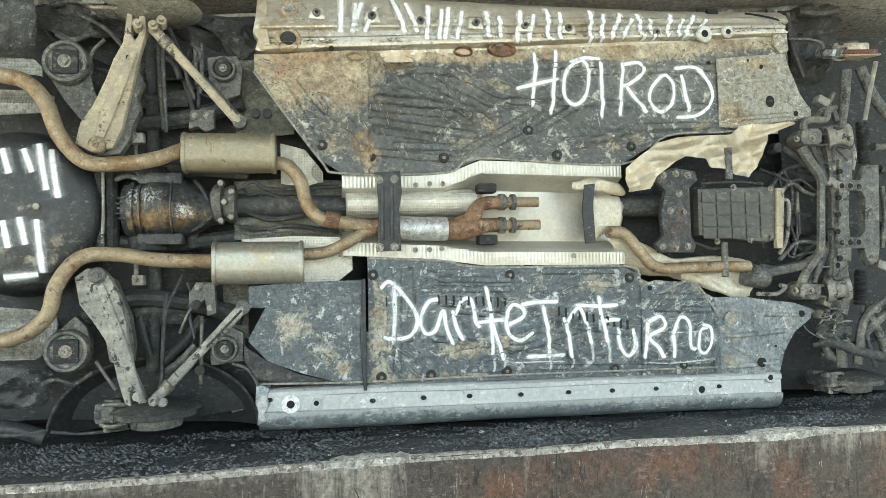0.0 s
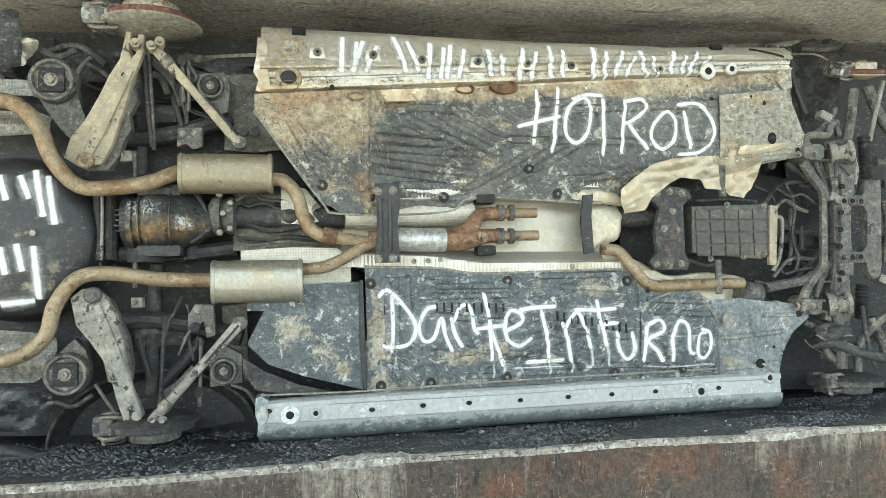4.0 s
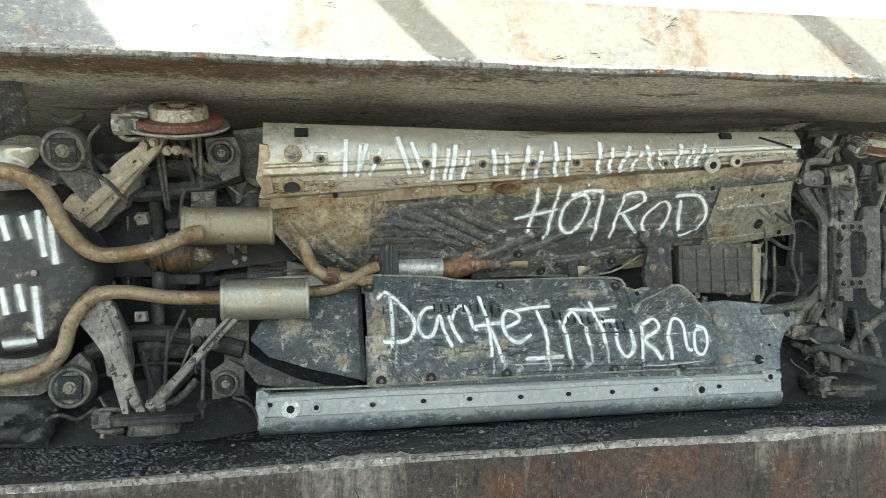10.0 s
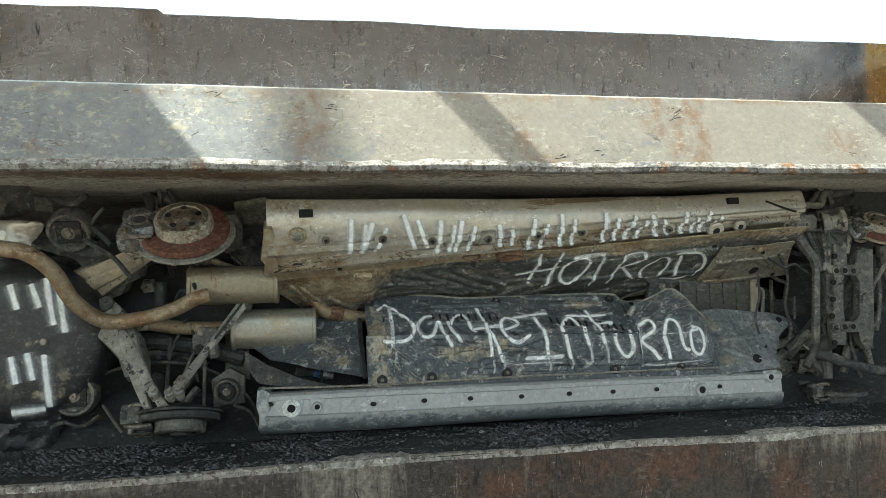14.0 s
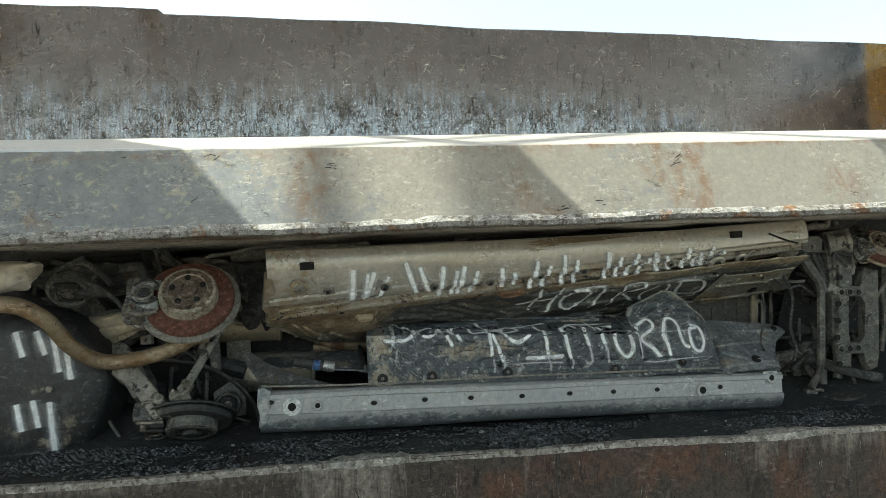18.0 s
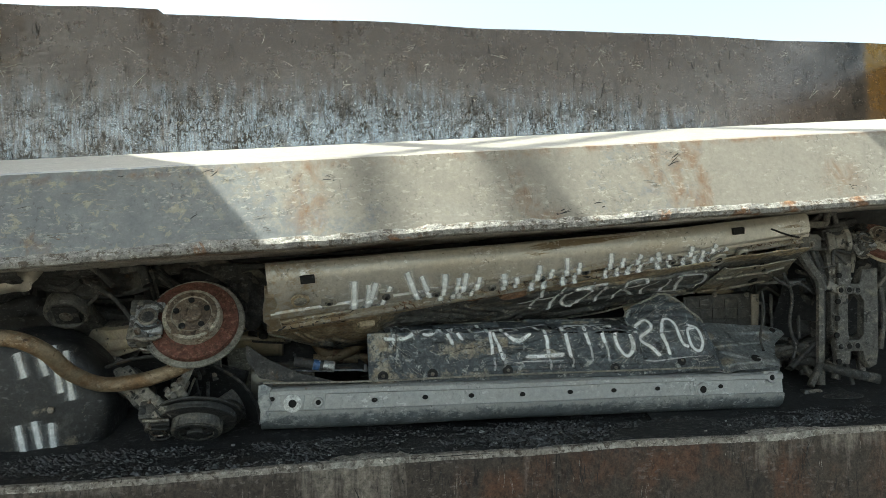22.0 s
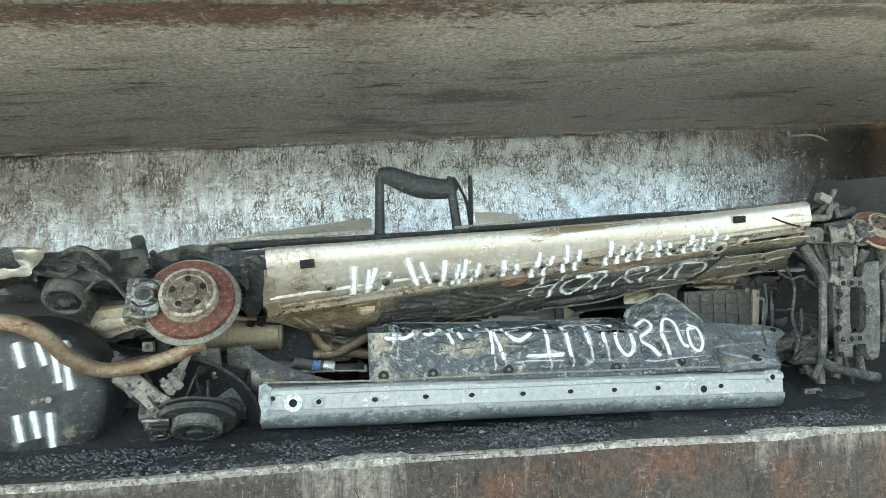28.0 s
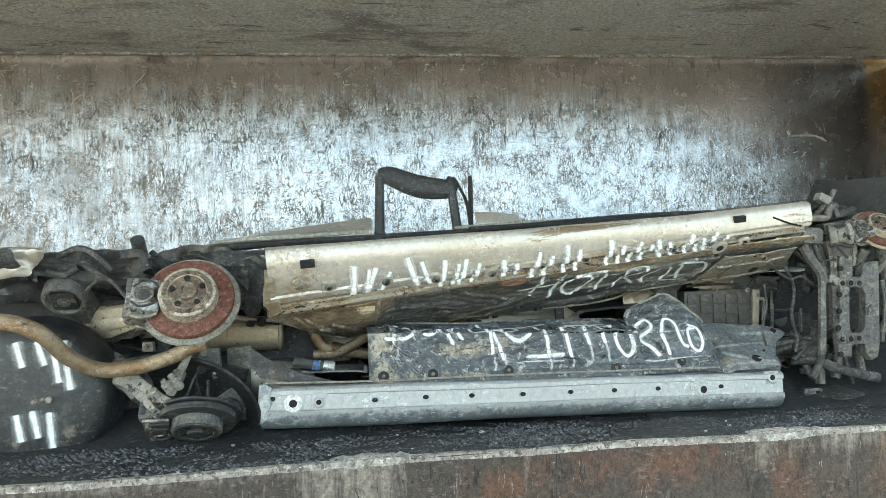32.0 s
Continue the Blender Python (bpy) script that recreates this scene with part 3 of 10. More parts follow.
def stroke(name, pts, width, surface, material, parent, label="", lift=0.004, full=1.0):
    """A sprayed line laid on a pressed surface: pts of (x, z)."""
    path = smooth_path([(x, 0, z) for x, z in pts], 7) if len(pts) > 2 else [Vector((x, 0, z)) for x, z in (pts[0], ((pts[0][0] + pts[1][0]) / 2, (pts[0][1] + pts[1][1]) / 2), pts[1])]
    verts, faces, cover, k = [], [], [], len(path)
    for i, p in enumerate(path):
        t = (path[min(i + 1, k - 1)] - path[max(i - 1, 0)]).normalized()
        o = Vector((-t.z, 0, t.x))
        w = width * (0.62 + 0.14 * rough_noise(p.x, p.z, 25))
        for s, c in ((-1, 0.0), (-0.62, 0.45), (-0.25, 1.0), (0.25, 1.0), (0.62, 0.45), (1, 0.0)):
            q = p + o * w * s
            verts.append((q.x, -surface(q.x, q.z) - lift, q.z))
            cover.append(full * c * (0.25 if i in (0, k - 1) else 1.0))
    for i in range(k - 1):
        for j in range(5):
            faces.append((i * 6 + j, i * 6 + j + 1, i * 6 + j + 7, i * 6 + j + 6))
    ob = link(name, verts, faces, material, parent, label)
    ob.data.attributes.new("cover", "FLOAT", "POINT").data.foreach_set("value", cover)
    return ob


def scratches(name, count, top, bottom, surface, parent, material, seed, lean=0.0, spread=30.0, long=0.07, wide=0.002, lift=0.0025, drift=110.0):
    """Many fine scrapes on a pressed surface, as one part."""
    rnd = random.Random(seed)
    x0, x1 = max(top[0][0], bottom[0][0]), min(top[-1][0], bottom[-1][0])
    verts, faces = [], []
    while len(faces) < count * 3:
        x = rnd.uniform(x0, x1)
        zt, zb = along(top, x), along(bottom, x)
        z = rnd.uniform(zb, zt)
        if rough_noise(x, z, 5.0, seed) < rnd.uniform(-0.5, 0.35):
            continue
        for k in range(rnd.randint(1, 4)):
            a = radians(lean + drift * rough_noise(x, z, 1.6, seed + 5) + rnd.gauss(0, spread))
            L, w = long * rnd.random() ** 1.7 + 0.006, wide * rnd.uniform(0.3, 1.0)
            bend = rnd.gauss(0, 0.12)
            px, pz = x + rnd.gauss(0, 0.012), z + rnd.gauss(0, 0.012)
            i0, ok = len(verts), True
            pts = []
            for q in range(4):
                u = (q / 3 - 0.5) * L
                aa = a + bend * (q - 1.5)
                cx, cz = px + u * math.cos(aa), pz + u * math.sin(aa)
                if not (x0 < cx < x1) or not (along(bottom, cx) + 0.004 < cz < along(top, cx) - 0.004):
                    ok = False
                ww = w * (1 - abs(q - 1.5) / 2.2)
                pts += [(cx - ww * math.sin(aa), cz + ww * math.cos(aa)), (cx + ww * math.sin(aa), cz - ww * math.cos(aa))]
            if not ok:
                continue
            verts += [(cx, -surface(cx, cz) - lift, cz) for cx, cz in pts]
            faces += [(i0 + 2 * q, i0 + 2 * q + 1, i0 + 2 * q + 3, i0 + 2 * q + 2) for q in range(3)]
    return tagged(link(name, verts, faces, material, parent, smooth=False), kind="stuff")


# ---- the press: bed, walls and lid ----
def wavy_edge(x, k=0.0):
    return 0.006 * rough_noise(x, k, 2.3) + 0.003 * rough_noise(x, k, 9.0)


def build_bed():
    # bed floor with a gently uneven skin of grit
    verts, faces, nx, ny = [], [], 520, 64
    for i in range(nx + 1):
        x = -3.6 + 8.4 * i / nx
        for j in range(ny + 1):
            y = -0.36 + 2.31 * (j / ny) ** 1.5
            z = 0.006 * rough_noise(x, y, 6) + 0.008 * rough_noise(x, y, 1.7, 3) + 0.005 * rough_noise(x, y * 1.5, 24, 6) - 0.004
            if j == 0:
                z = -0.004
            verts.append((x, y, z))
    w = ny + 1
    for i in range(nx):
        for j in range(ny):
            faces.append((i * w + j, (i + 1) * w + j, (i + 1) * w + j + 1, i * w + j + 1))
    tagged(link("floor", verts, faces, GRIT), "black grit-covered steel bed of a scrap press", "floor", kind="structure")
    # front plate of the bed with a worn lip
    secs = []
    for i in range(421):
        x = -3.6 + 8.4 * i / 420
        e = wavy_edge(x, 1.0)
        f = -0.385 + 0.03 * math.exp(-((x - 0.4) / 0.8) ** 2) + 0.4 * e
        secs.append([(x, f, -1.2), (x, f, -0.5)] + [(x, f + 0.004 * rough_noise(x, z, 5), z) for z in (-0.30, -0.25, -0.20, -0.16, -0.13, -0.10, -0.07, -0.05)] + [(x, f, -0.03), (x, f + 0.001, -0.012 + e), (x, f + 0.008, 0.0 + e), (x, f + 0.03, 0.002 + e), (x, f + 0.06, -0.014)])
    bed_plate = tagged(loft("bed_front", secs, BED_FRONT), "rusty dark steel front plate of the press bed", "wall", kind="structure")
    soil(bed_plate, lambda x, z: blobs(x, z, [((1.15, -0.06), 0.28, 0.10, 0.55), ((0.62, -0.10), 0.16, 0.06, 0.35), ((1.70, -0.16), 0.10, 0.12, 0.55), ((2.2, -0.10), 0.2, 0.2, 0.32), ((-1.2, -0.1), 0.3, 0.1, 0.2)]), "rust")
    soil(bed_plate, lambda x, z: 0.55 * fade((-0.06 - x) / 0.012) * fade((x - 0.275) / 0.006) + blobs(x, z, [((1.62, -0.05), 0.10, 0.06, 0.5), ((1.95, -0.03), 0.14, 0.04, 0.5), ((-0.5, -0.02), 0.6, 0.02, 0.25)]), "pale")
    span = ([(-1.9, -0.02), (3.2, -0.02)], [(-1.9, -0.36), (3.2, -0.36)])
    skin = lambda x, z: 0.385 - 0.03 * math.exp(-((x - 0.4) / 0.8) ** 2) - 0.4 * wavy_edge(x, 1.0)
    scratches("scuffing", 160, *span, skin, bed_plate, SCRAPE, 31, 90, 9, 0.10, 0.0007, 0.0015, 15)
    scratches("scuffing", 420, *span, skin, bed_plate, SOOT, 33, 90, 12, 0.12, 0.0022, 0.0015, 15)
    secs = []
    for i in range(421):
        x = -3.6 + 8.4 * i / 420
        e = wavy_edge(x, 1.0) + 0.002 * rough_noise(x, 2, 40)
        f = -0.385 + 0.03 * math.exp(-((x - 0.4) / 0.8) ** 2) + 0.4 * wavy_edge(x, 1.0)
        wd = 0.012 + 0.008 * rough_noise(x, 7, 5)
        secs.append([(x, f - 0.003, -0.018 + e), (x, f - 0.002, 0.001 + e), (x, f + 0.006, 0.005 + e), (x, f + wd + 0.01, 0.004 + e), (x, f + wd + 0.018, -0.010)])
    tagged(loft("bed_lip", secs, BED_LIP), "bright worn steel lip along the press bed", "trim", kind="structure")
    # crusted pale residue on the lip, two patches
    for x0, x1 in ((0.03, 0.30), (1.56, 1.86)):
        secs = []
        for i in range(61):
            u = i / 60
            x = x0 + (x1 - x0) * u
            k = math.sin(math.pi * u) ** 0.5 + 0.001
            f = -0.385 + 0.03 * math.exp(-((x - 0.4) / 0.8) ** 2) + 0.4 * wavy_edge(x, 1.0)
            e = wavy_edge(x, 1.0)
            r = 0.006 * rough_noise(x, 4, 60) + 0.006 * rough_noise(x, 9, 22)
            secs.append([(x, f - 0.004, -0.014 - 0.008 * k + r + e), (x, f - 0.005, 0.003 + e), (x, f + 0.02, 0.006 + 0.3 * r + e), (x, f + 0.03 + 0.045 * k + 1.8 * r, 0.006 + 0.4 * r), (x, f + 0.045 + 0.055 * k + 2.5 * r, -0.012)])
        tagged(loft("residue_patch", secs, RESIDUE), "pale crumbly residue crusted on the bed lip", "residue", "residue on the lip")
    # back wall: one bent plate with a wavering top edge
    secs = []
    for i in range(241):
        x = -3.6 + 8.20 * i / 240
        top = 2.405 + 0.005 * x + 0.02 * rough_noise(x, 3, 1.3) + (0.03 if x < -1.0 else 0.0)
        y = 1.95 + 0.012 * rough_noise(x, 8, 0.9)
        secs.append([(x, y + 0.012 * rough_noise(x, z, 1.4), z) for z in np.linspace(-0.02, top, 40)] + [(x, y + 0.06, top), (x, y + 0.06, -0.02)])
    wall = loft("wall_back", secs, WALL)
    # heights below which the painted sky reflection begins
    sheen_top = [(-3.6, 1.66), (-1.9, 1.80), (-1.0, 1.90), (-0.2, 1.87), (0.9, 1.83), (2.0, 1.78), (3.1, 1.66), (4.4, 1.58)]
    soil(wall, lambda x, z: 1.15 * fade((z - along(sheen_top, x) + 0.05 + 0.10 * rough_noise(x, z * 0.4, 1.7)) / 0.085) * fade((x - 3.75) / 0.2) * (0.45 + 0.55 * fade((-0.55 - x) / 0.35)), "silver")
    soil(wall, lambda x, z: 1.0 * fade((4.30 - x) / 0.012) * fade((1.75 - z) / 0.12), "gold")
    # shade painted into the right-hand corner and the lower left
    soil(wall, lambda x, z: 0.85 * fade((3.95 - x) / 0.16) * fade((x - 4.30) / 0.012) + 0.34 * fade((x + 0.70) / 0.25) * fade((z - 1.50) / 0.12), "soot_shade")
    plate = ([(-3.0, 2.34), (4.2, 2.34)], [(-3.0, 1.30), (4.2, 1.30)])
    near = lambda x, z: -(1.95 + 0.012 * rough_noise(x, 8, 0.9) + 0.012 * rough_noise(x, z, 1.4))
    scratches("scuffing", 240, *plate, near, wall, SCRAPE, 41, 30, 40, 0.12, 0.0026, 0.004, 60)
    scratches("scuffing", 420, *plate, near, wall, SOOT, 43, 90, 8, 0.14, 0.0024, 0.004, 10)
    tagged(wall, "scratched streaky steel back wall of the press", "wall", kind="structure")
    bm = bmesh.new()
    add_box(bm, 4.60, 4.72, -0.34, 1.94, -1.2, 2.30, 0.01)
    tagged(part("wall_right", bm, BED_FRONT), "dark rusty end wall of the press", "wall", kind="structure")
    bm = bmesh.new()
    add_box(bm, -3.72, -3.60, -0.34, 1.94, -1.2, 2.2, 0.01)
    tagged(part("wall_left", bm, BED_FRONT), "dark rusty end wall of the press", "wall", kind="structure")
    bm = bmesh.new()
    add_box(bm, -400, 400, -400, 400, -1.6, -1.2, 0)
    tagged(part("ground", bm, GROUND), "bare trodden dirt of the scrapyard", "ground", kind="structure")


def build_lid():
    """The press lid: origin at its lower front edge; it slides up and down and tips a little."""
    lid = tagged(new("press_lid"), "heavy worn steel press lid with a sloped sunlit face", "press lid")
    xs = np.linspace(-4.2, 3.85, 120)
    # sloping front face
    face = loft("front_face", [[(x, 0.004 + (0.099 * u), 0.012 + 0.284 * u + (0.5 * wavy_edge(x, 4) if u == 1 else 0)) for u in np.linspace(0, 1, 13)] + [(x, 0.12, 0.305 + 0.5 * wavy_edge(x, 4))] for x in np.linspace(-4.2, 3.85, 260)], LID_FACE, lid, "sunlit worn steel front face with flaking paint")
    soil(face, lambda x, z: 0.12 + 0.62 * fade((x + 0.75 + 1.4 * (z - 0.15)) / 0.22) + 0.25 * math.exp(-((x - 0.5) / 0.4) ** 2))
    soil(face, lambda x, z: 0.40 * math.exp(-max(0.0, abs(x + 1.75) - 0.55) ** 2 / 0.05) * (0.25 + 0.75 * z / 0.29) + 0.12 * math.exp(-((x + 0.2) / 0.35) ** 2), "flake")
    soil(face, lambda x, z: blobs(x, z, [((0.02, 0.13), 0.07, 0.09, 0.34), ((0.63, 0.18), 0.11, 0.12, 0.42), ((0.70, 0.06), 0.05, 0.08, 0.45), ((-0.72, 0.14), 0.06, 0.16, 0.3), ((0.10, 0.02), 0.05, 0.06, 0.45), ((-1.95, 0.10), 0.05, 0.05, 0.5), ((-1.55, 0.06), 0.03, 0.04, 0.5), ((1.3, 0.1), 0.1, 0.1, 0.25), ((-1.0, 0.28), 1.2, 0.012, 0.35), ((0.8, 0.29), 1.2, 0.010, 0.45)]), "rust")
    span = ([(-2.6, 0.285), (2.6, 0.285)], [(-2.6, 0.02), (2.6, 0.02)])
    slope = lambda x, z: -(0.004 + 0.3486 * (z - 0.012))
    scratches("scuffing", 170, *span, slope, lid, SCRAPE, 21, 0, 8, 0.22, 0.0012, 0.002, 40)
    scratches("scuffing", 26, *span, slope, lid, SOOT, 23, 10, 12, 0.05, 0.0030, 0.002, 60)
    scratches("scuffing", 60, *span, slope, lid, LID_EDGE, 27, 0, 12, 0.05, 0.003, 0.002, 30)
    # top deck rising gently to the back
    secs = [[(x, 0.12, 0.304 + 0.5 * wavy_edge(x, 4)), (x, 0.38, 0.376), (x, 0.75, 0.48), (x, 0.80, 0.44), (x, 0.80, 0.30)] for x in xs]
    loft("top_deck", secs, LID_FACE, lid)
    secs = [[(x, 0.80, 0.30), (x, 2.29, 0.30), (x, 2.31, 0.28), (x, 2.31, 0.0)] for x in xs]
    loft("rear_deck", secs, LID_UNDER, lid)
    # underside, scuffed and slightly dished
    secs = [[(x, 0.012 + 2.29 * v, 0.004 + 0.010 * rough_noise(x, v * 2.2, 1.5) + 0.006 * rough_noise(x, v * 2.2, 5.0) + 0.003 * rough_noise(x, v * 2.2, 13.0)) for v in np.linspace(0, 1, 90)] for x in np.linspace(-4.2, 3.85, 300)]
    under = loft("underside", secs, LID_UNDER, lid, "dark scuffed steel underside")
    rust = [0.08 + 0.75 * math.exp(-(v.co.y / 0.28) ** 2) * (0.35 + 0.65 * fade((v.co.x + 0.2) / 0.4)) for v in under.data.vertices]
    under.data.attributes.new("dirt", "FLOAT", "POINT").data.foreach_set("value", rust)
    # battered bright lower edge
    xs2 = np.linspace(-4.2, 3.85, 420)
    secs = []
    for x in xs2:
        e = wavy_edge(x, 6) + 0.003 * rough_noise(x, 5, 30)
        secs.append([(x, 0.030, -0.004 + e), (x, 0.012, -0.010 + e), (x, -0.006, -0.004 + e), (x, -0.008, 0.012 + e), (x, 0.001, 0.024 + e), (x, 0.007, 0.031 + 1.2 * e + 0.006 * rough_noise(x, 8, 14)), (x, 0.018, 0.035 + 1.2 * e + 0.006 * rough_noise(x, 8, 14))])
    loft("worn_edge", secs, LID_EDGE, lid, "bright battered lower edge")
    bm = bmesh.new()
    add_box(bm, -4.2, 3.85, 2.275, 2.302, -0.012, 0.012, 0.006)
    part("rear_edge", bm, LID_EDGE, lid)
    return lid


build_bed()
LID_THING = build_lid()


# overhead steelwork that stripes the lid with shade
def slanted_beam(bm, x0, x1, y0, y1, z0, z1, lean):
    """A straight beam that runs from y0 to y1 and moves aside by lean for each metre."""
    add_box(bm, x0, x1, y0, y1, z0, z1, 0.01)
    for v in bm.verts:
        v.co.x += lean * v.co.y


def build_gantry():
    g = tagged(new("overhead_gantry"), "dark steel beams of the press above the lid", "gantry")
    for x0, x1 in ((-4.8, -2.195), (-1.171, -1.027), (0.504, 0.65)):
        bm = bmesh.new()
        slanted_beam(bm, x0, x1, -1.2, 2.6, 3.4, 3.45, -0.43)
        part("beam", bm, BED_FRONT, g)
    for x in (-6.4, 6.2):
        bm = bmesh.new()
        add_box(bm, x, x + 0.2, 2.3, 2.55, -1.2, 3.25, 0.01)
        part("post", bm, BED_FRONT, g)
    bm = bmesh.new()
    add_box(bm, -6.4, 6.4, 2.3, 2.55, 3.2, 3.44, 0.01)
    part("rail", bm, BED_FRONT, g)
    # a crane boom high above, swinging while the lid works
    boom = tagged(new("crane_boom"), "dark twin-rail crane boom high over the press", "crane boom")
    for dx, wide in ((0.0, 0.21), (-0.58, 0.13)):
        bm = bmesh.new()
        slanted_beam(bm, dx - wide / 2, dx + wide / 2, -2.0, 2.6, 8.0, 8.1, 1.7)
        part("rail", bm, BED_FRONT, boom)
    bm = bmesh.new()
    add_box(bm, -4.0, -3.1, -2.3, -1.8, -1.2, 8.02, 0.02)
    part("mast", bm, BED_FRONT, boom)
    return boom


BOOM_THING = build_gantry()
# unseen roof, added to cut the sky light that reaches car and wall
bm = bmesh.new()
add_box(bm, -9, 9, -9, -1.2, 4.6, 4.7, 0.01)
tagged(part("canopy_roof", bm, BED_FRONT), "unseen roof added to hold sky light off the press", "roof", kind="structure")

# ---- the car ----
car = tagged(new("wrecked_car"), "wrecked silver saloon lying on its side, underbody outwards", "car")
GROUPS = {}


def moving(group, ob):
    GROUPS.setdefault(group, []).append(ob)
    return ob


def bump_at(x, z, cx, cz, r, h):
    d = math.hypot(x - cx, z - cz)
    return h * max(0.0, 1 - (d / r) ** 2) if d < r else 0.0


def rib(x, z, a, b, w, h):
    """Height of a raised rib that runs from a to b."""
    ax, az, bx, bz = *a, *b
    dx, dz = bx - ax, bz - az
    L = dx * dx + dz * dz
    u = max(0.0, min(1.0, ((x - ax) * dx + (z - az) * dz) / L))
    d = math.hypot(x - ax - u * dx, z - az - u * dz)
    return h * max(0.0, min(1.0, (w - d) / (0.22 * w)))


UP_TOP = [(-0.229, 1.485), (1.038, 1.565), (2.084, 1.657), (2.082, 1.523), (2.132, 1.403), (2.190, 1.325)]
UP_LOW = [(-0.230, 1.418), (0.013, 1.082), (0.099, 1.024), (0.516, 1.032), (0.658, 1.091), (1.273, 1.073), (1.486, 1.197), (1.782, 1.222), (2.091, 1.276), (2.188, 1.289)]
UP_RIBS = [((0.225, 1.236), (0.637, 1.186)), ((0.226, 1.288), (0.616, 1.267)), ((0.295, 1.386), (0.615, 1.237)), ((0.456, 1.414), (0.735, 1.270)), ((0.588, 1.115), (0.981, 1.335)), ((-0.028, 1.286), (0.178, 1.122)),
           ((-0.124, 1.373), (0.003, 1.142)), ((0.222, 1.111), (0.541, 1.087)), ((1.024, 1.168), (1.673, 1.215)), ((0.785, 1.330), (1.678, 1.328)), ((1.035, 1.456), (1.714, 1.505)),
           ((0.245, 1.361), (0.501, 1.341)), ((0.244, 1.325), (0.582, 1.301)), ((0.242, 1.197), (0.473, 1.169)), ((0.313, 1.139), (0.612, 1.134)), ((0.364, 1.411), (0.687, 1.252)), ((0.549, 1.417), (0.784, 1.306)), ((-0.081, 1.374), (0.068, 1.165)), ((0.027, 1.321), (0.201, 1.145)),
           ((0.731, 1.122), (1.079, 1.313)), ((1.048, 1.140), (1.304, 1.216)), ((0.862, 1.475), (1.265, 1.508)), ((1.357, 1.234), (1.674, 1.248)), ((0.296, 1.455), (0.527, 1.449))]


def upper_pan_height(x, z):
    h = 0.012 * rough_noise(x, z, 3.0) + 0.007 * rough_noise(x, z, 10.0) + 0.0035 * rough_noise(x, z * 1.6, 26.0)
    for a, b in UP_RIBS:
        h = max(h, h + rib(x, z, a, b, 0.016, 0.009))
    cx, cz = (0.332, 1.514)
    h -= bump_at(x, z, cx, cz, 0.10, 0.035)
    if x < ((0.207, 1.269))[0] + 0.012 * rough_noise(x, z, 9):
        h += 0.011
    cx, cz = (0.094, 1.380)
    h += bump_at(x, z, cx, cz, 0.22, 0.03)
    return h


LO_TOP = [(0.193, 0.693), (0.485, 0.677), (0.670, 0.648), (1.255, 0.642), (1.405, 0.570), (1.640, 0.560), (1.730, 0.490), (1.863, 0.442), (1.988, 0.471), (2.136, 0.429)]
LO_LOW = [(0.184, 0.204), (1.674, 0.178), (1.713, 0.157), (1.965, 0.165), (1.990, 0.257), (2.042, 0.338), (2.135, 0.399)]
LO_RIBS = [((0.280, 0.640), (0.272, 0.243)), ((0.359, 0.638), (0.353, 0.372)), ((0.483, 0.602), (0.763, 0.596)), ((0.454, 0.368), (0.993, 0.290)), ((0.636, 0.271), (1.246, 0.432)), ((0.824, 0.263), (1.650, 0.227)),
           ((1.327, 0.548), (1.314, 0.242)), ((1.676, 0.467), (1.662, 0.203)), ((0.908, 0.628), (1.229, 0.621)), ((0.314, 0.639), (0.306, 0.253)), ((0.392, 0.593), (0.387, 0.393)), ((0.482, 0.564), (0.761, 0.557)), ((0.457, 0.491), (0.758, 0.448)), ((0.997, 0.405), (1.269, 0.361)), ((0.589, 0.240), (0.991, 0.237)),
           ((1.377, 0.511), (1.638, 0.504)), ((1.375, 0.464), (1.635, 0.449)), ((1.003, 0.579), (1.252, 0.562)), ((0.755, 0.357), (0.998, 0.417))]


def lower_pan_height(x, z):
    h = 0.010 * rough_noise(x, z, 3.0, 9) + 0.005 * rough_noise(x, z, 11.0, 9) + 0.003 * rough_noise(x, z * 1.6, 26.0, 9)
    for a, b in LO_RIBS:
        h = max(h, h + rib(x, z, a, b, 0.013, 0.008))
    return h


UP_SPOTS = [((-0.037, 1.443), 0.28, 0.13, 0.55), ((-0.166, 1.416), 0.12, 0.2, 0.4), ((0.137, 1.336), 0.18, 0.14, 0.35), ((0.552, 1.539), 0.5, 0.05, 0.4), ((1.292, 1.551), 0.45, 0.04, 0.35), ((0.210, 1.066), 0.05, 0.08, 0.5),
            ((1.931, 1.436), 0.2, 0.25, 0.25), ((0.667, 1.397), 0.2, 0.08, 0.25), ((1.276, 1.160), 0.4, 0.05, 0.25), ((0.686, 1.222), 0.08, 0.06, 0.3), ((0.046, 1.131), 0.1, 0.06, 0.3)]
LO_SPOTS = [((0.236, 0.398), 0.06, 0.25, 0.5), ((0.568, 0.319), 0.15, 0.05, 0.4), ((1.127, 0.576), 0.12, 0.06, 0.35), ((0.519, 0.221), 0.5, 0.03, 0.3), ((1.507, 0.520), 0.15, 0.06, 0.3), ((0.755, 0.357), 0.1, 0.06, 0.25),
            ((1.837, 0.219), 0.12, 0.06, 0.2), ((0.437, 0.614), 0.1, 0.04, 0.25)]


def upper_dirt(x, z):
    return 0.12 + blobs(x, z, UP_SPOTS) + 0.62 * math.exp(-((along(UP_TOP, x) - z) / 0.042) ** 2)


def lower_dirt(x, z):
    return 0.12 + blobs(x, z, LO_SPOTS)


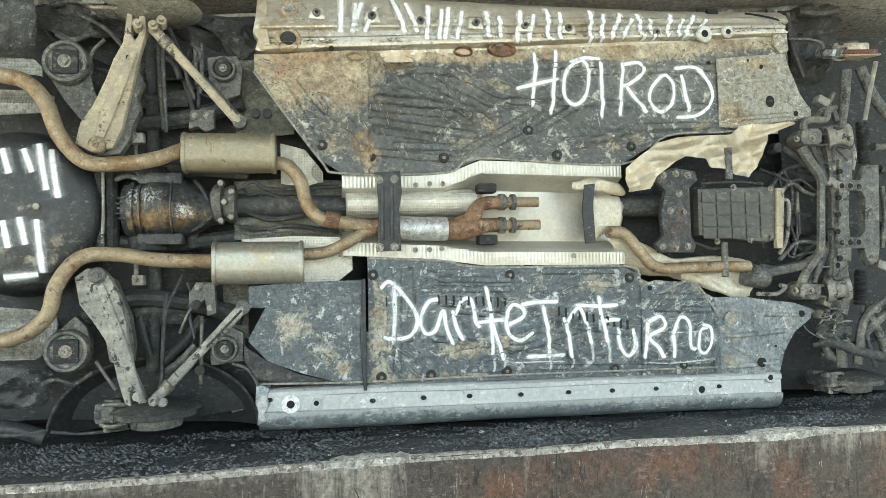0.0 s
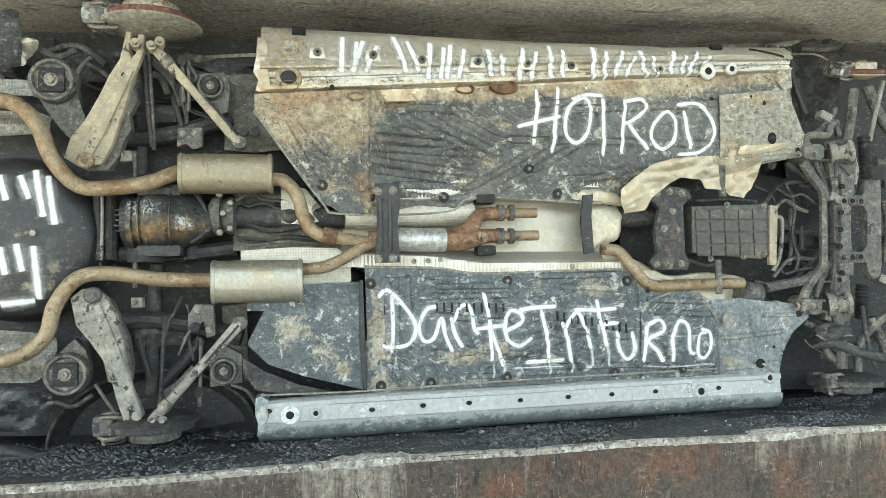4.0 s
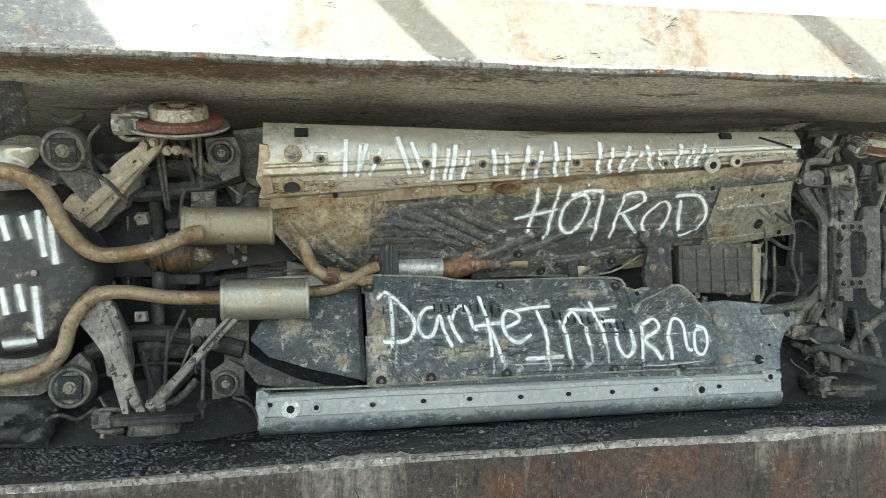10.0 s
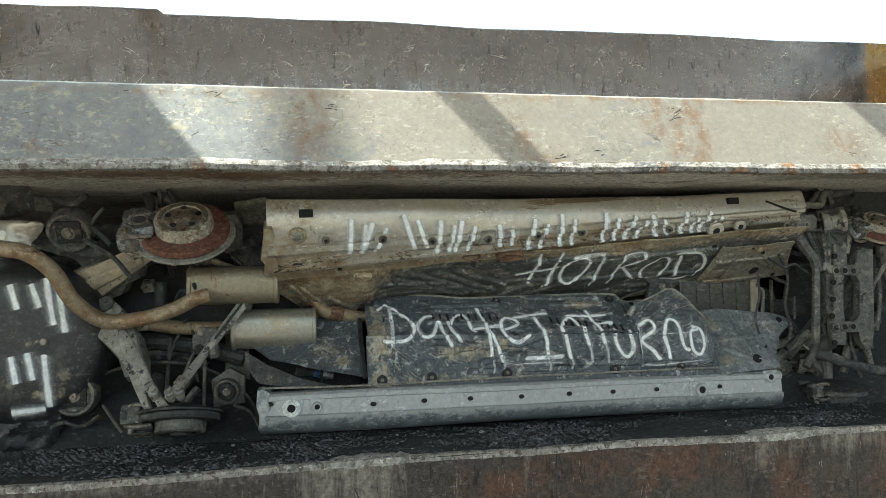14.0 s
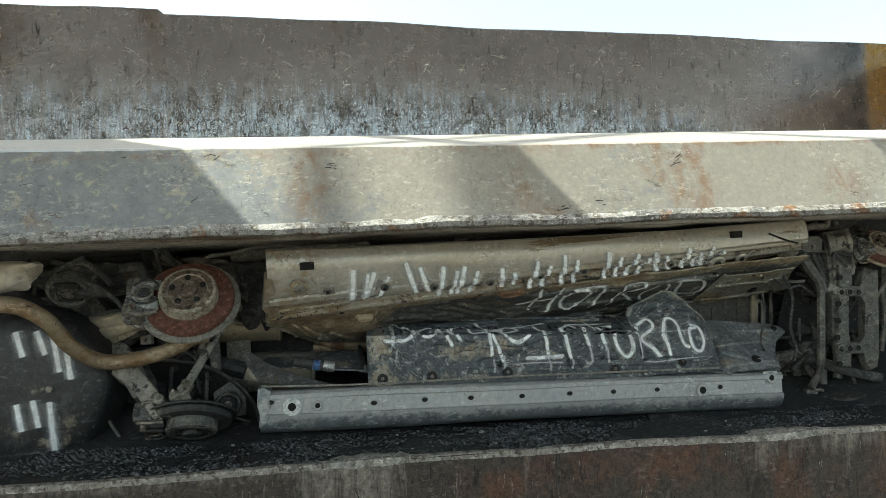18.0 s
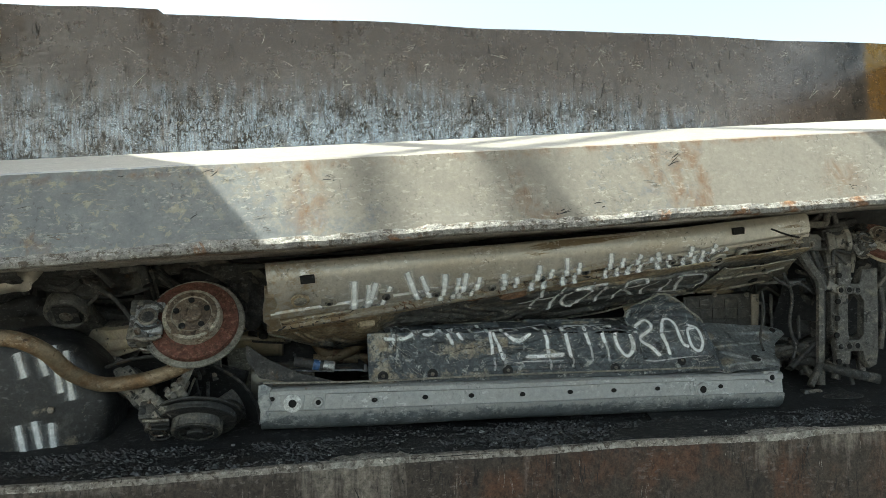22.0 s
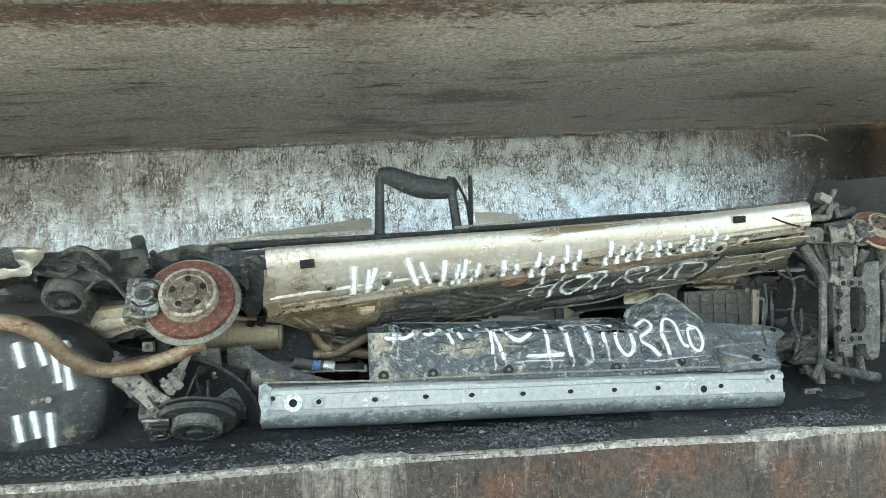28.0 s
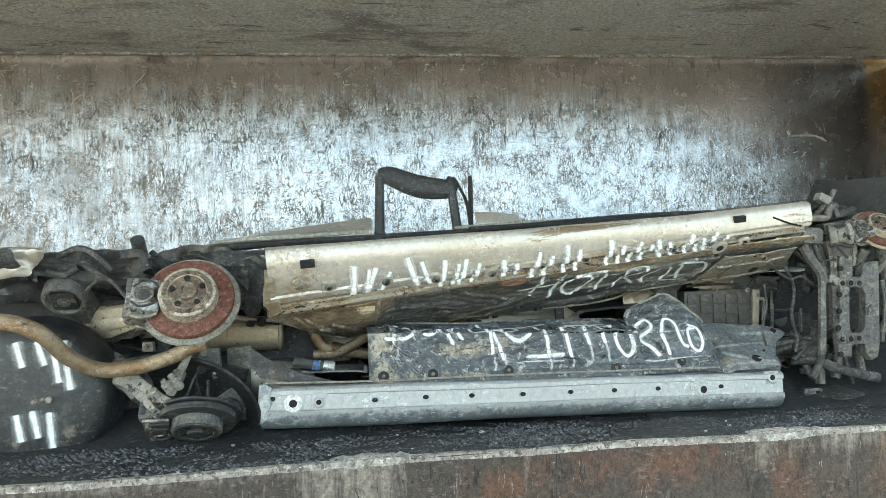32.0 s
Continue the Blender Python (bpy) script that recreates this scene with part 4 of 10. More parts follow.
upper_pan = moving("upper_pan", sheet("upper_floor_pan", UP_TOP, UP_LOW, upper_pan_height, PAN, car, "sooty ribbed undertray caked with tan mud", 320, 90, dirt=upper_dirt))
soil(upper_pan, lambda x, z: blobs(x, z, [((0.034, 1.500), 0.09, 0.05, 0.75), ((0.211, 1.111), 0.03, 0.07, 0.7), ((0.178, 1.144), 0.03, 0.04, 0.4), ((-0.123, 1.462), 0.05, 0.1, 0.35), ((0.320, 1.490), 0.07, 0.04, 0.5), ((0.744, 1.584), 0.16, 0.015, 0.9), ((1.266, 1.550), 0.06, 0.03, 0.5), ((0.459, 1.565), 0.03, 0.04, 0.5)]), "rust")
# first spot: shade painted into the lower half of the pressed cup
soil(upper_pan, lambda x, z: blobs(x, z, [((0.331, 1.461), 0.07, 0.035, 0.6), ((0.406, 1.251), 0.22, 0.1, 0.35), ((0.860, 1.403), 0.2, 0.08, 0.3), ((0.597, 1.442), 0.12, 0.03, 0.45), ((0.226, 1.292), 0.05, 0.1, 0.4), ((1.152, 1.243), 0.25, 0.06, 0.3)]), "soot_shade")
x_tray, x_press = ((1.326, 0.572))[0], ((1.689, 0.564))[0]
x_main = x_tray + 0.012
LO_TOP_A, LO_LOW_A = clip(LO_TOP, LO_TOP[0][0], x_main), clip(LO_LOW, LO_LOW[0][0], x_main)
LO_TOP_B, LO_LOW_B = clip([(1.298, 0.575), (1.345, 0.584), (1.372, 0.570), (1.405, 0.580), (1.47, 0.572), (1.53, 0.572), (1.575, 0.566), (1.61, 0.53), (1.645, 0.475), (1.672, 0.44), (1.702, 0.39)], x_tray + 0.003, x_press), clip(LO_LOW, x_tray + 0.003, x_press)


def tray_height(x, z):
    """The small tray panel bellies out a little."""
    u, v = (x - x_tray) / (x_press - x_tray), (z - 0.22) / 0.32
    return 0.007 + lower_pan_height(x, z) + 0.028 * max(0.0, math.sin(math.pi * max(0.0, min(1.0, u)))) * max(0.0, math.sin(math.pi * max(0.0, min(1.0, v)))) + 0.006 * rough_noise(x, z, 14, 3)


# the lower pan creases along a line when pressed: its upper half folds back
CREASE = [(0.150, 0.406), (1.450, 0.359)]
lower_pan = moving("pan_low", sheet("lower_floor_pan", clip(CREASE, LO_LOW_A[0][0], x_main), LO_LOW_A, lower_pan_height, PAN_BLUE, car, "bluish-grey scraped undertray", 230, 40, dirt=lower_dirt))
folded_pan = moving("pan_fold", sheet("folded_floor_pan", LO_TOP_A, clip(CREASE, LO_TOP_A[0][0], x_main), lower_pan_height, PAN_BLUE, car, "bluish-grey scraped undertray, creased across", 230, 48, dirt=lower_dirt))


def lower_half(z, x):
    """The piece of the creased pan that a point belongs to."""
    return lower_pan if z < along(CREASE, x) else folded_pan


# the tray's upper corner tears off along a slant and folds back with the pan
TEAR = [(x_tray + 0.003, 0.462), (1.36, 0.500), (1.45, 0.538), (1.52, 0.567)]
TRAY_TOP = TEAR + [p for p in LO_TOP_B if p[0] > 1.525]
tray_dirt = lambda x, z: 0.12 + 0.33 * math.exp(-((along(LO_TOP_B, x) - z) / 0.06) ** 2)
lower_tray = moving("lower_tray", sheet("undertray_panel", TRAY_TOP, LO_LOW_B, tray_height, PAN_BLUE, car, "bluish-grey scraped undertray panel", 80, 80, dirt=tray_dirt))
tray_corner = moving("pan_fold", sheet("folded_tray_corner", clip(LO_TOP_B, TEAR[0][0], 1.52), TEAR, tray_height, PAN_BLUE, car, "bluish-grey undertray corner, folded back", 50, 24, dirt=tray_dirt))

scratches("scuffing", 520, UP_TOP, UP_LOW, upper_pan_height, upper_pan, SCRAPE, 3, -20, 9, 0.05, 0.0012)
scratches("scuffing", 110, UP_TOP, UP_LOW, upper_pan_height, upper_pan, SOOT, 5, 0, 8, 0.10, 0.0016)
for pan, line_up, line_low, k in ((lower_pan, clip(CREASE, 0.2, x_main), LO_LOW_A, 7), (folded_pan, LO_TOP_A, clip(CREASE, 0.2, x_main), 8)):
    scratches("scuffing", 280, line_up, line_low, lower_pan_height, pan, SCRAPE, k, 20, 9, 0.05, 0.0013)
    scratches("scuffing", 70, line_up, line_low, lower_pan_height, pan, SOOT, k + 2, 0, 8, 0.10, 0.0016)
scratches("scuffing", 130, TRAY_TOP, LO_LOW_B, tray_height, lower_tray, SCRAPE, 11, 20, 9, 0.07, 0.0014)
scratches("scuffing", 70, TRAY_TOP, LO_LOW_B, tray_height, lower_tray, SOOT, 13, 0, 8, 0.08, 0.0016)
for pan, line, hgt in ((upper_pan, UP_LOW, upper_pan_height), (folded_pan, LO_TOP_A, lower_pan_height), (lower_tray, TRAY_TOP, tray_height)):
    bm = bmesh.new()
    add_tube(bm, [(x, -hgt(x, z) - 0.001, z) for x, z in line], 0.005, 8, 6)
    part("rolled_edge", bm, DUSTY, pan)

# sills: pressed box sections along both edges of the floor
SILL_UP = [(0.012, -0.012), (-0.012, -0.006), (-0.024, 0.002), (-0.026, 0.014), (-0.010, 0.017), (-0.010, 0.038), (-0.003, 0.042), (-0.003, 0.050), (-0.011, 0.054), (-0.010, 0.074), (-0.014, 0.080), (-0.028, 0.085), (-0.030, 0.091), (-0.026, 0.110), (-0.017, 0.115), (-0.016, 0.121), (-0.023, 0.127), (-0.012, 0.150), (0.012, 0.182), (0.045, 0.202), (0.07, 0.208), (0.09, 0.204), (0.10, 0.190)]
SILL_LO = [(0.012, 0.010), (-0.014, 0.006), (-0.024, -0.004), (-0.024, -0.020), (-0.016, -0.024), (-0.018, -0.078), (-0.028, -0.082), (-0.026, -0.100), (-0.014, -0.128), (0.012, -0.148), (0.06, -0.160), (0.16, -0.166)]


def sill(name, line, profile, material, label, k, taper=1.0, swell=0.0):
    """A pressed section swept along line; its upper part is taller by swell at the start."""
    secs = []
    for x in np.linspace(line[0][0], line[-1][0], 90):
        z = along(line, x)
        f = 1 + (taper - 1) * (x - line[0][0]) / (line[-1][0] - line[0][0])
        w = swell * max(0.0, 1 - (x - line[0][0]) / (line[-1][0] - line[0][0]) / 0.75)
        secs.append([(x, y * (f if y > 0.02 else 1) + 0.004 * rough_noise(x, y * 5 + k, 3.0), z + (dz + w * max(0.0, dz - 0.125)) * f + 0.004 * rough_noise(x, dz * 5 + k, 2.0)) for y, dz in profile])
    return loft(name, secs, material, car, label, angle=30)


UP_LINE = [(-0.204, 1.500), (2.079, 1.667)]


def up_skin(x, z):
    """How far the upper sill stands towards the viewer at (x, z)."""
    f = 1 - 0.45 * (x - UP_LINE[0][0]) / (UP_LINE[1][0] - UP_LINE[0][0])
    d = (z - along(UP_LINE, x)) / f
    w = max(0.0, 1 - (x - UP_LINE[0][0]) / (UP_LINE[1][0] - UP_LINE[0][0]) / 0.75)
    d = d if d < 0.125 else 0.125 + (d - 0.125) / (1 + w)
    return 0.002 - float(np.interp(d, [p[1] for p in SILL_UP[:21]], [p[0] for p in SILL_UP[:21]]))


upper_sill = moving("upper_sill", sill("upper_sill", [(-0.204, 1.500), (2.079, 1.667)], SILL_UP, SILL_TAN, "dusty tan-stained silver sill", 3, 0.55, 0.85))
soil(upper_sill, lambda x, z: 0.12 + 0.16 * fade((z - along(UP_LINE, x) - 0.10) / 0.012) + 0.10 * math.exp(-((z - along(UP_LINE, x) - 0.01) / 0.03) ** 2) + 0.30 * math.exp(-((x + 0.15) / 0.24) ** 2) + 0.25 * math.exp(-((x - 1.0) / 0.3) ** 2 - ((z - along(UP_LINE, x) - 0.05) / 0.05) ** 2))
lower_sill = moving("lower_sill", sill("lower_sill", [(-0.224, 0.198), (0.750, 0.185), (1.960, 0.165)], SILL_LO, SILL_BLUE, "scraped bluish silver sill", 8))

soil(lower_sill, lambda x, z: 0.16 + 0.46 * fade((z - along([(-0.224, 0.198), (0.750, 0.185), (1.960, 0.165)], x) + 0.095) / 0.008))


def tunnel_height(x, z):
    zt, zb = along(TUN_TOP, x), along(TUN_LOW, x)
    u = (z - zb) / max(0.02, zt - zb)
    edge = min(u, 1 - u) * (zt - zb)
    ribs = 0.0016 * math.sin(x * 420) if 0.008 < edge < 0.05 else 0.0
    return -0.13 * min(1.0, max(0.0, (edge - 0.055) / 0.05)) - 0.002 + 0.004 * rough_noise(x, z, 7.0) + 0.010 * (0.4 - abs(rough_noise(x * 0.7, z * 1.5, 5.0, 3))) * min(1.0, max(0.0, (edge - 0.05) / 0.05)) + ribs


TUN_TOP = [(0.099, 1.020), (0.516, 1.027), (0.658, 1.084), (1.273, 1.071), (1.287, 1.051)]
TUN_LOW = [(0.094, 0.705), (0.485, 0.681), (0.670, 0.655), (1.271, 0.649)]
tunnel = moving("tunnel", sheet("tunnel_shield", TUN_TOP, TUN_LOW, tunnel_height, FOIL_SMOOTH, car, "dusty creased aluminium heat shield", 620, 56))


# ---- floor pans: plugs, holes, slots ----
def disc_part(name, x, z, surface, r, material, parent, h=0.006, seg=16, oval=1.0, label=""):
    """A small round plug or hole-ring standing on a pressed surface."""
    bm = bmesh.new()
    y = -surface(x, z)
    add_lathe(bm, (0, 0, 0), (0, -1, 0), [(r, -0.004), (r, h * 0.6), (r * 0.86, h), (r * 0.35, h * 0.9)], seg)
    for v in bm.verts:
        v.co.x *= oval
        v.co += Vector((x, y, z))
    return part(name, bm, material, parent, label)


def plug(x, z, surface, parent, r=0.02):
    p = disc_part("plug", x, z, surface, r, RUBBER, parent, 0.008)
    disc_part("plug_stud", x, z, lambda a, b: surface(a, b) + 0.006, r * 0.35, BOLT, p, 0.006, 8)


for x, z in ((0.861, 1.208), (0.024, 1.135), (0.506, 1.091), (1.319, 1.149), (0.985, 1.106), (0.211, 1.093)):
    plug(x, z, upper_pan_height, upper_pan, 0.021)
for x, z in ((0.213, 0.626), (0.768, 0.614), (1.286, 0.592), (0.239, 0.227), (0.435, 0.227), (0.744, 0.228), (1.205, 0.219)):
    plug(x, z, lower_pan_height, lower_half(z, x), 0.021)
for (x, z), r in (((1.974, 1.355), 0.024), ((2.104, 1.305), 0.012), ((1.935, 1.512), 0.010), ((1.702, 1.524), 0.012), ((0.065, 1.515), 0.012)):
    disc_part("hole", x, z, upper_pan_height, r, HOLE, upper_pan, 0.005, 16, 0.8)
for (x, z), r in (((1.373, 0.547), 0.010),):
    disc_part("hole", x, z, tray_height, r, HOLE, tray_corner, 0.005)
plug(*((1.506, 0.222)), tray_height, lower_tray, 0.018)
x, z = (1.787, 1.323)
disc_part("round_cover", x, z, upper_pan_height, 0.030, MUD, upper_pan, 0.008, 24)
x, z = (-0.100, 1.549)
ring = disc_part("drain_boss", x, z, upper_pan_height, 0.045, MUD, upper_pan, 0.014, 24, 1.15)
disc_part("drain_plug", x, z, lambda a, b: upper_pan_height(a, b) + 0.012, 0.026, RUBBER, ring, 0.008, 20, 1.2)

for count, x0, z0, dx, dz in ((10, 0.468, 0.522, 0.0305, -0.002), (11, 0.967, 0.462, 0.030, -0.0066), (2, 0.262, 0.520, 0.030, 0.0)):
    for i in range(count):
        x, z = x0 + dx * i, z0 + dz * i
        bm = bmesh.new()
        add_box(bm, x, x + 0.008, -lower_pan_height(x, z) - 0.004, 0.02, z - 0.019, z + 0.019, 0.001)
        part("slot", bm, HOLE, folded_pan)


# mud caked on the rear corner of the upper pan, and rusty dents below the sill
def mud_patch(name, outline, surface, parent, material, label, k, lift=0.006):
    """A crust lying on a pressed surface inside an outline of (x, z), ragged at the rim."""
    cx = sum(p[0] for p in outline) / len(outline)
    cz = sum(p[1] for p in outline) / len(outline)
    rim = [(p.x, p.z) for p in smooth_path([(x, 0, z) for x, z in outline + outline[:1]], 9)][:-1]
    verts, faces, n, rings = [], [], len(rim), 9
    for r in range(rings + 1):
        u = r / rings
        for x, z in rim:
            j = 1 + 0.10 * rough_noise(x, z, 30, k) * u
            px, pz = cx + (x - cx) * u * j, cz + (z - cz) * u * j
            h = lift * (1 - u ** 6) + 0.003 * rough_noise(px, pz, 28, k) * (1 - u ** 4) - (0.004 if r == rings else 0)
            verts.append((px, -surface(px, pz) - h, pz))
    for r in range(rings):
        for j in range(n):
            j2 = (j + 1) % n
            faces.append((r * n + j, r * n + j2, (r + 1) * n + j2, (r + 1) * n + j))
    return link(name, verts, faces, material, parent, label)



# rusty pockets pressed in under the sill
for (x, z), w, mt in (((0.332, 1.488), 0.072, DUSTY), ((0.155, 1.492), 0.030, MUD), ((0.60, 1.545), 0.034, PIPE_HOT), ((0.76, 1.555), 0.050, PIPE_HOT), ((-0.10, 1.530), 0.034, MUD)):
    bm = bmesh.new()
    add_lathe(bm, (0, 0, 0), (0, -1, 0), [(w * 1.08, -0.014), (w, 0.004), (w * 0.9, 0.007), (w * 0.78, -0.010), (w * 0.5, -0.022), (w * 0.3, -0.024)], 22)
    for v in bm.verts:
        v.co = Vector((x + v.co.x * 1.15, v.co.y - upper_pan_height(x, z) - 0.016 + 0.006 * rough_noise(v.co.x, v.co.z, 20), z - 0.012 + v.co.z * 0.55))
    part("pressed_pocket", bm, mt, upper_pan)

def press_step(x, x0, w=0.035):
    return max(0.0, min(1.0, (x - x0) / w))


def upper_press_height(x, z):
    cx, cz = (1.787, 1.323)
    h = 0.004 + 0.014 * press_step(x, x_up, 0.03) + 0.008 * rough_noise(x, z, 5, 4) + 0.004 * rough_noise(x, z, 18, 4)
    for a, b in (((1.751, 1.430), (2.059, 1.465)), ((1.757, 1.267), (2.063, 1.299)), ((1.908, 1.532), (2.081, 1.350)), ((1.823, 1.496), (1.839, 1.281)), ((1.945, 1.436), (2.053, 1.362))):
        h += rib(x, z, a, b, 0.010, 0.006)
    return h + bump_at(x, z, cx, cz, 0.04, 0.006)


def lower_press_height(x, z):
    h = 0.004 + 0.014 * press_step(x, x_up, 0.02) + 0.008 * rough_noise(x, z, 5, 6) + 0.004 * rough_noise(x, z, 18, 6)
    for a, b in (((1.709, 0.333), (1.995, 0.347)), ((1.689, 0.202), (1.946, 0.215)), ((1.848, 0.413), (1.877, 0.193)), ((1.734, 0.296), (1.944, 0.178)), ((1.903, 0.421), (2.110, 0.415))):
        h += rib(x, z, a, b, 0.010, 0.006)
    return h


x_up, _ = (1.720, 1.304)
# front pressing of the lower pan, raised over the tray, and the trailing lip of the upper one
sheet("front_pressing", [(1.732, 1.540), (2.062, 1.573), (2.076, 1.522), (2.129, 1.400), (2.182, 1.322)], [(1.717, 1.239), (1.809, 1.233), (2.091, 1.279), (2.180, 1.291)], upper_press_height, PRESS_TAN, upper_pan, "dusty grey floor pressing with holes", 120, 80, 0.004, dirt=lambda x, z: 0.15 + blobs(x, z, [((1.811, 1.268), 0.10, 0.05, 0.5), ((1.908, 1.524), 0.15, 0.04, 0.5), ((1.787, 1.330), 0.08, 0.06, 0.3), ((2.094, 1.338), 0.05, 0.06, 0.3)]))
for (x, z), r in (((1.974, 1.355), 0.026), ((2.104, 1.305), 0.013), ((1.935, 1.507), 0.010), ((1.875, 1.536), 0.006)):
    disc_part("hole", x, z, upper_press_height, r, HOLE, upper_pan, 0.004, 16, 0.8)
lower_press = moving("lower_press", sheet("front_pressing", [(1.590, 0.545), (1.669, 0.499), (1.798, 0.500), (1.906, 0.483), (2.043, 0.467), (2.109, 0.442), (2.128, 0.422)], [(1.590, 0.196), (1.664, 0.186), (1.727, 0.164), (1.960, 0.175), (1.984, 0.257), (2.039, 0.338), (2.126, 0.400)], lower_press_height, PRESS_BLUE, car, "bluish-grey floor pressing with holes", 110, 70, 0.004, dirt=lambda x, z: 0.12 + blobs(x, z, [((1.763, 0.343), 0.10, 0.08, 0.35), ((1.730, 0.224), 0.08, 0.04, 0.4), ((2.011, 0.384), 0.06, 0.05, 0.3)])))
x, z = (1.740, 0.409)
disc_part("round_cover", x, z, lower_press_height, 0.030, DUSTY, lower_press, 0.006, 24)
for (x, z), r in (((2.074, 0.419), 0.014), ((1.864, 0.218), 0.020), ((1.944, 0.283), 0.006)):
    disc_part("hole", x, z, lower_press_height, r, HOLE, lower_press, 0.004)


# sill holes and plugs
SLOTS_UP = ((0.010, 1.653), (0.225, 1.650), (0.419, 1.638), (0.645, 1.639), (0.855, 1.642), (1.049, 1.644), (1.445, 1.644))
for x, z in SLOTS_UP:
    p = disc_part("plug", x, z, lambda a, b: up_skin(a, b) + 0.012, 0.016, IRON_PALE, upper_sill, 0.005)
    disc_part("plug_stud", x, z, lambda a, b: up_skin(a, b) + 0.017, 0.007, HOLE, p, 0.003, 10)
for x, z in SLOTS_UP:
    bm = bmesh.new()
    y = -up_skin(x, z)
    add_box(bm, x - 0.032, x + 0.032, y - 0.007, y + 0.02, z - 0.024, z + 0.022, 0.006)
    for v in bm.verts:
        v.co.x = x + (v.co.x - x) * (0.8 if v.co.z > z else 1.0)
    soil(part("pressed_boss", bm, SILL_TAN, upper_sill), lambda x, z: 0.32)
x, z = (-0.093, 1.669)
p = disc_part("jack_plug", x, z, lambda a, b: up_skin(a, b) + 0.003, 0.034, MUD, upper_sill, 0.006, 24)
disc_part("plug_rim", x, z, lambda a, b: up_skin(a, b) + 0.008, 0.024, DUSTY, p, 0.003, 24)
for (x, z), r in (((1.661, 1.639), 0.016), ((1.776, 1.654), 0.012)):
    rim = disc_part("boss_rim", x, z, lambda a, b: up_skin(a, b) + 0.006, r * 2.3, SILL_TAN, upper_sill, 0.010, 28)
    soil(rim, lambda a, b: 0.35)
    disc_part("hole", x, z, lambda a, b: up_skin(a, b) + 0.014, r, HOLE, rim, 0.004)


def lo_face(x, z):
    return 0.017


for x, z in ((-0.183, 0.165), (0.202, 0.142), (0.400, 0.143), (0.584, 0.140), (0.794, 0.135), (0.995, 0.134), (1.184, 0.131), (1.378, 0.129), (1.666, 0.124)):
    p = disc_part("slot_rim", x, z, lo_face, 0.013, SILL_BLUE, lower_sill, 0.004, 14, 1.25)
    disc_part("hole", x, z, lambda a, b: 0.019, 0.009, HOLE, p, 0.003, 12, 1.35)
for (x, z), r in (((-0.106, 0.146), 0.030), ((1.582, 0.116), 0.030), ((1.907, 0.151), 0.024), ((-0.011, 0.145), 0.02)):
    p = disc_part("jack_ring", x, z, lo_face, r, SILL_BLUE, lower_sill, 0.010, 24)
    disc_part("hole", x, z, lambda a, b: 0.024, r * 0.5, HOLE, p, 0.004, 18)
# raised bosses pressed round the jacking points
for parent, skin, mt, (x, z), w, h in ((lower_sill, lo_face, SILL_BLUE, (-0.106, 0.146), 0.048, 0.044), (lower_sill, lo_face, SILL_BLUE, (-0.011, 0.147), 0.03, 0.034), (lower_sill, lo_face, SILL_BLUE, (1.582, 0.118), 0.042, 0.036), (lower_sill, lo_face, SILL_BLUE, (1.907, 0.151), 0.034, 0.028)):
    bm = bmesh.new()
    y = -max(skin(x, z + h * q / 4) for q in range(-4, 5))
    add_box(bm, x - w, x + w, y - 0.003, y + 0.022, z - h, z + h, 0.0035)
    for v in bm.verts:
        v.co.x = x + (v.co.x - x) * (1 - 0.25 * ((z - v.co.z) / h * 0.5 + 0.5))
    part("pressed_boss", bm, mt, parent)
x, z = (-0.106, 0.146)
disc_part("plug_ring", x, z, lambda a, b: 0.026, 0.034, RING, lower_sill, 0.005, 28)
disc_part("hole", x, z, lambda a, b: 0.031, 0.015, HOLE, lower_sill, 0.003, 18)
# floor flange along the sill, left standing when the tray tips back
moving("lower_sill", sheet("floor_flange", [(0.191, 0.234), (0.760, 0.240), (1.996, 0.219)], [(0.190, 0.177), (0.759, 0.181), (1.992, 0.155)], lambda x, z: -0.03 + 0.006 * rough_noise(x, z, 6) + 0.004 * rough_noise(x, z, 20) + 0.008 * math.sin(x * 9), PAN_BLUE, car, "dusty crumpled floor flange", 200, 24))
# seam lips
bm = bmesh.new()
add_tube(bm, [(-0.214, -0.02, 0.226), (0.183, -0.02, 0.215), (0.745, -0.02, 0.215), (1.663, -0.02, 0.205)], 0.004, 8)
part("seam", bm, DUSTY, lower_sill)
bm = bmesh.new()
add_plate(bm, [(-0.230, 0.220), (-0.207, 0.223), (-0.182, 0.209), (-0.191, 0.180), (-0.183, 0.146), (-0.200, 0.117), (-0.192, 0.091), (-0.229, 0.073), (-0.222, 0.118), (-0.234, 0.157)], -0.030, 0.05, 0.006)
soil(part("end_bracket", bm, SILL_BLUE, lower_sill, "torn silver end bracket"), lambda x, z: 0.45)
bm = bmesh.new()
add_plate(bm, [(-0.215, 1.705), (-0.185, 1.702), (-0.176, 1.662), (-0.185, 1.617), (-0.175, 1.568), (-0.165, 1.506), (-0.204, 1.493), (-0.225, 1.499), (-0.214, 1.539), (-0.233, 1.570), (-0.222, 1.628)], -0.022, 0.04, 0.006)
soil(part("end_bracket", bm, SILL_TAN, upper_sill, "muddy torn end bracket"), lambda x, z: 0.55)
bm = bmesh.new()
add_plate(bm, [(2.017, 1.670), (2.080, 1.678), (2.086, 1.590), (2.045, 1.573), (2.003, 1.617)], -0.016, 0.03, 0.006)
soil(part("end_bracket", bm, DUSTY, upper_sill), lambda x, z: 0.4)
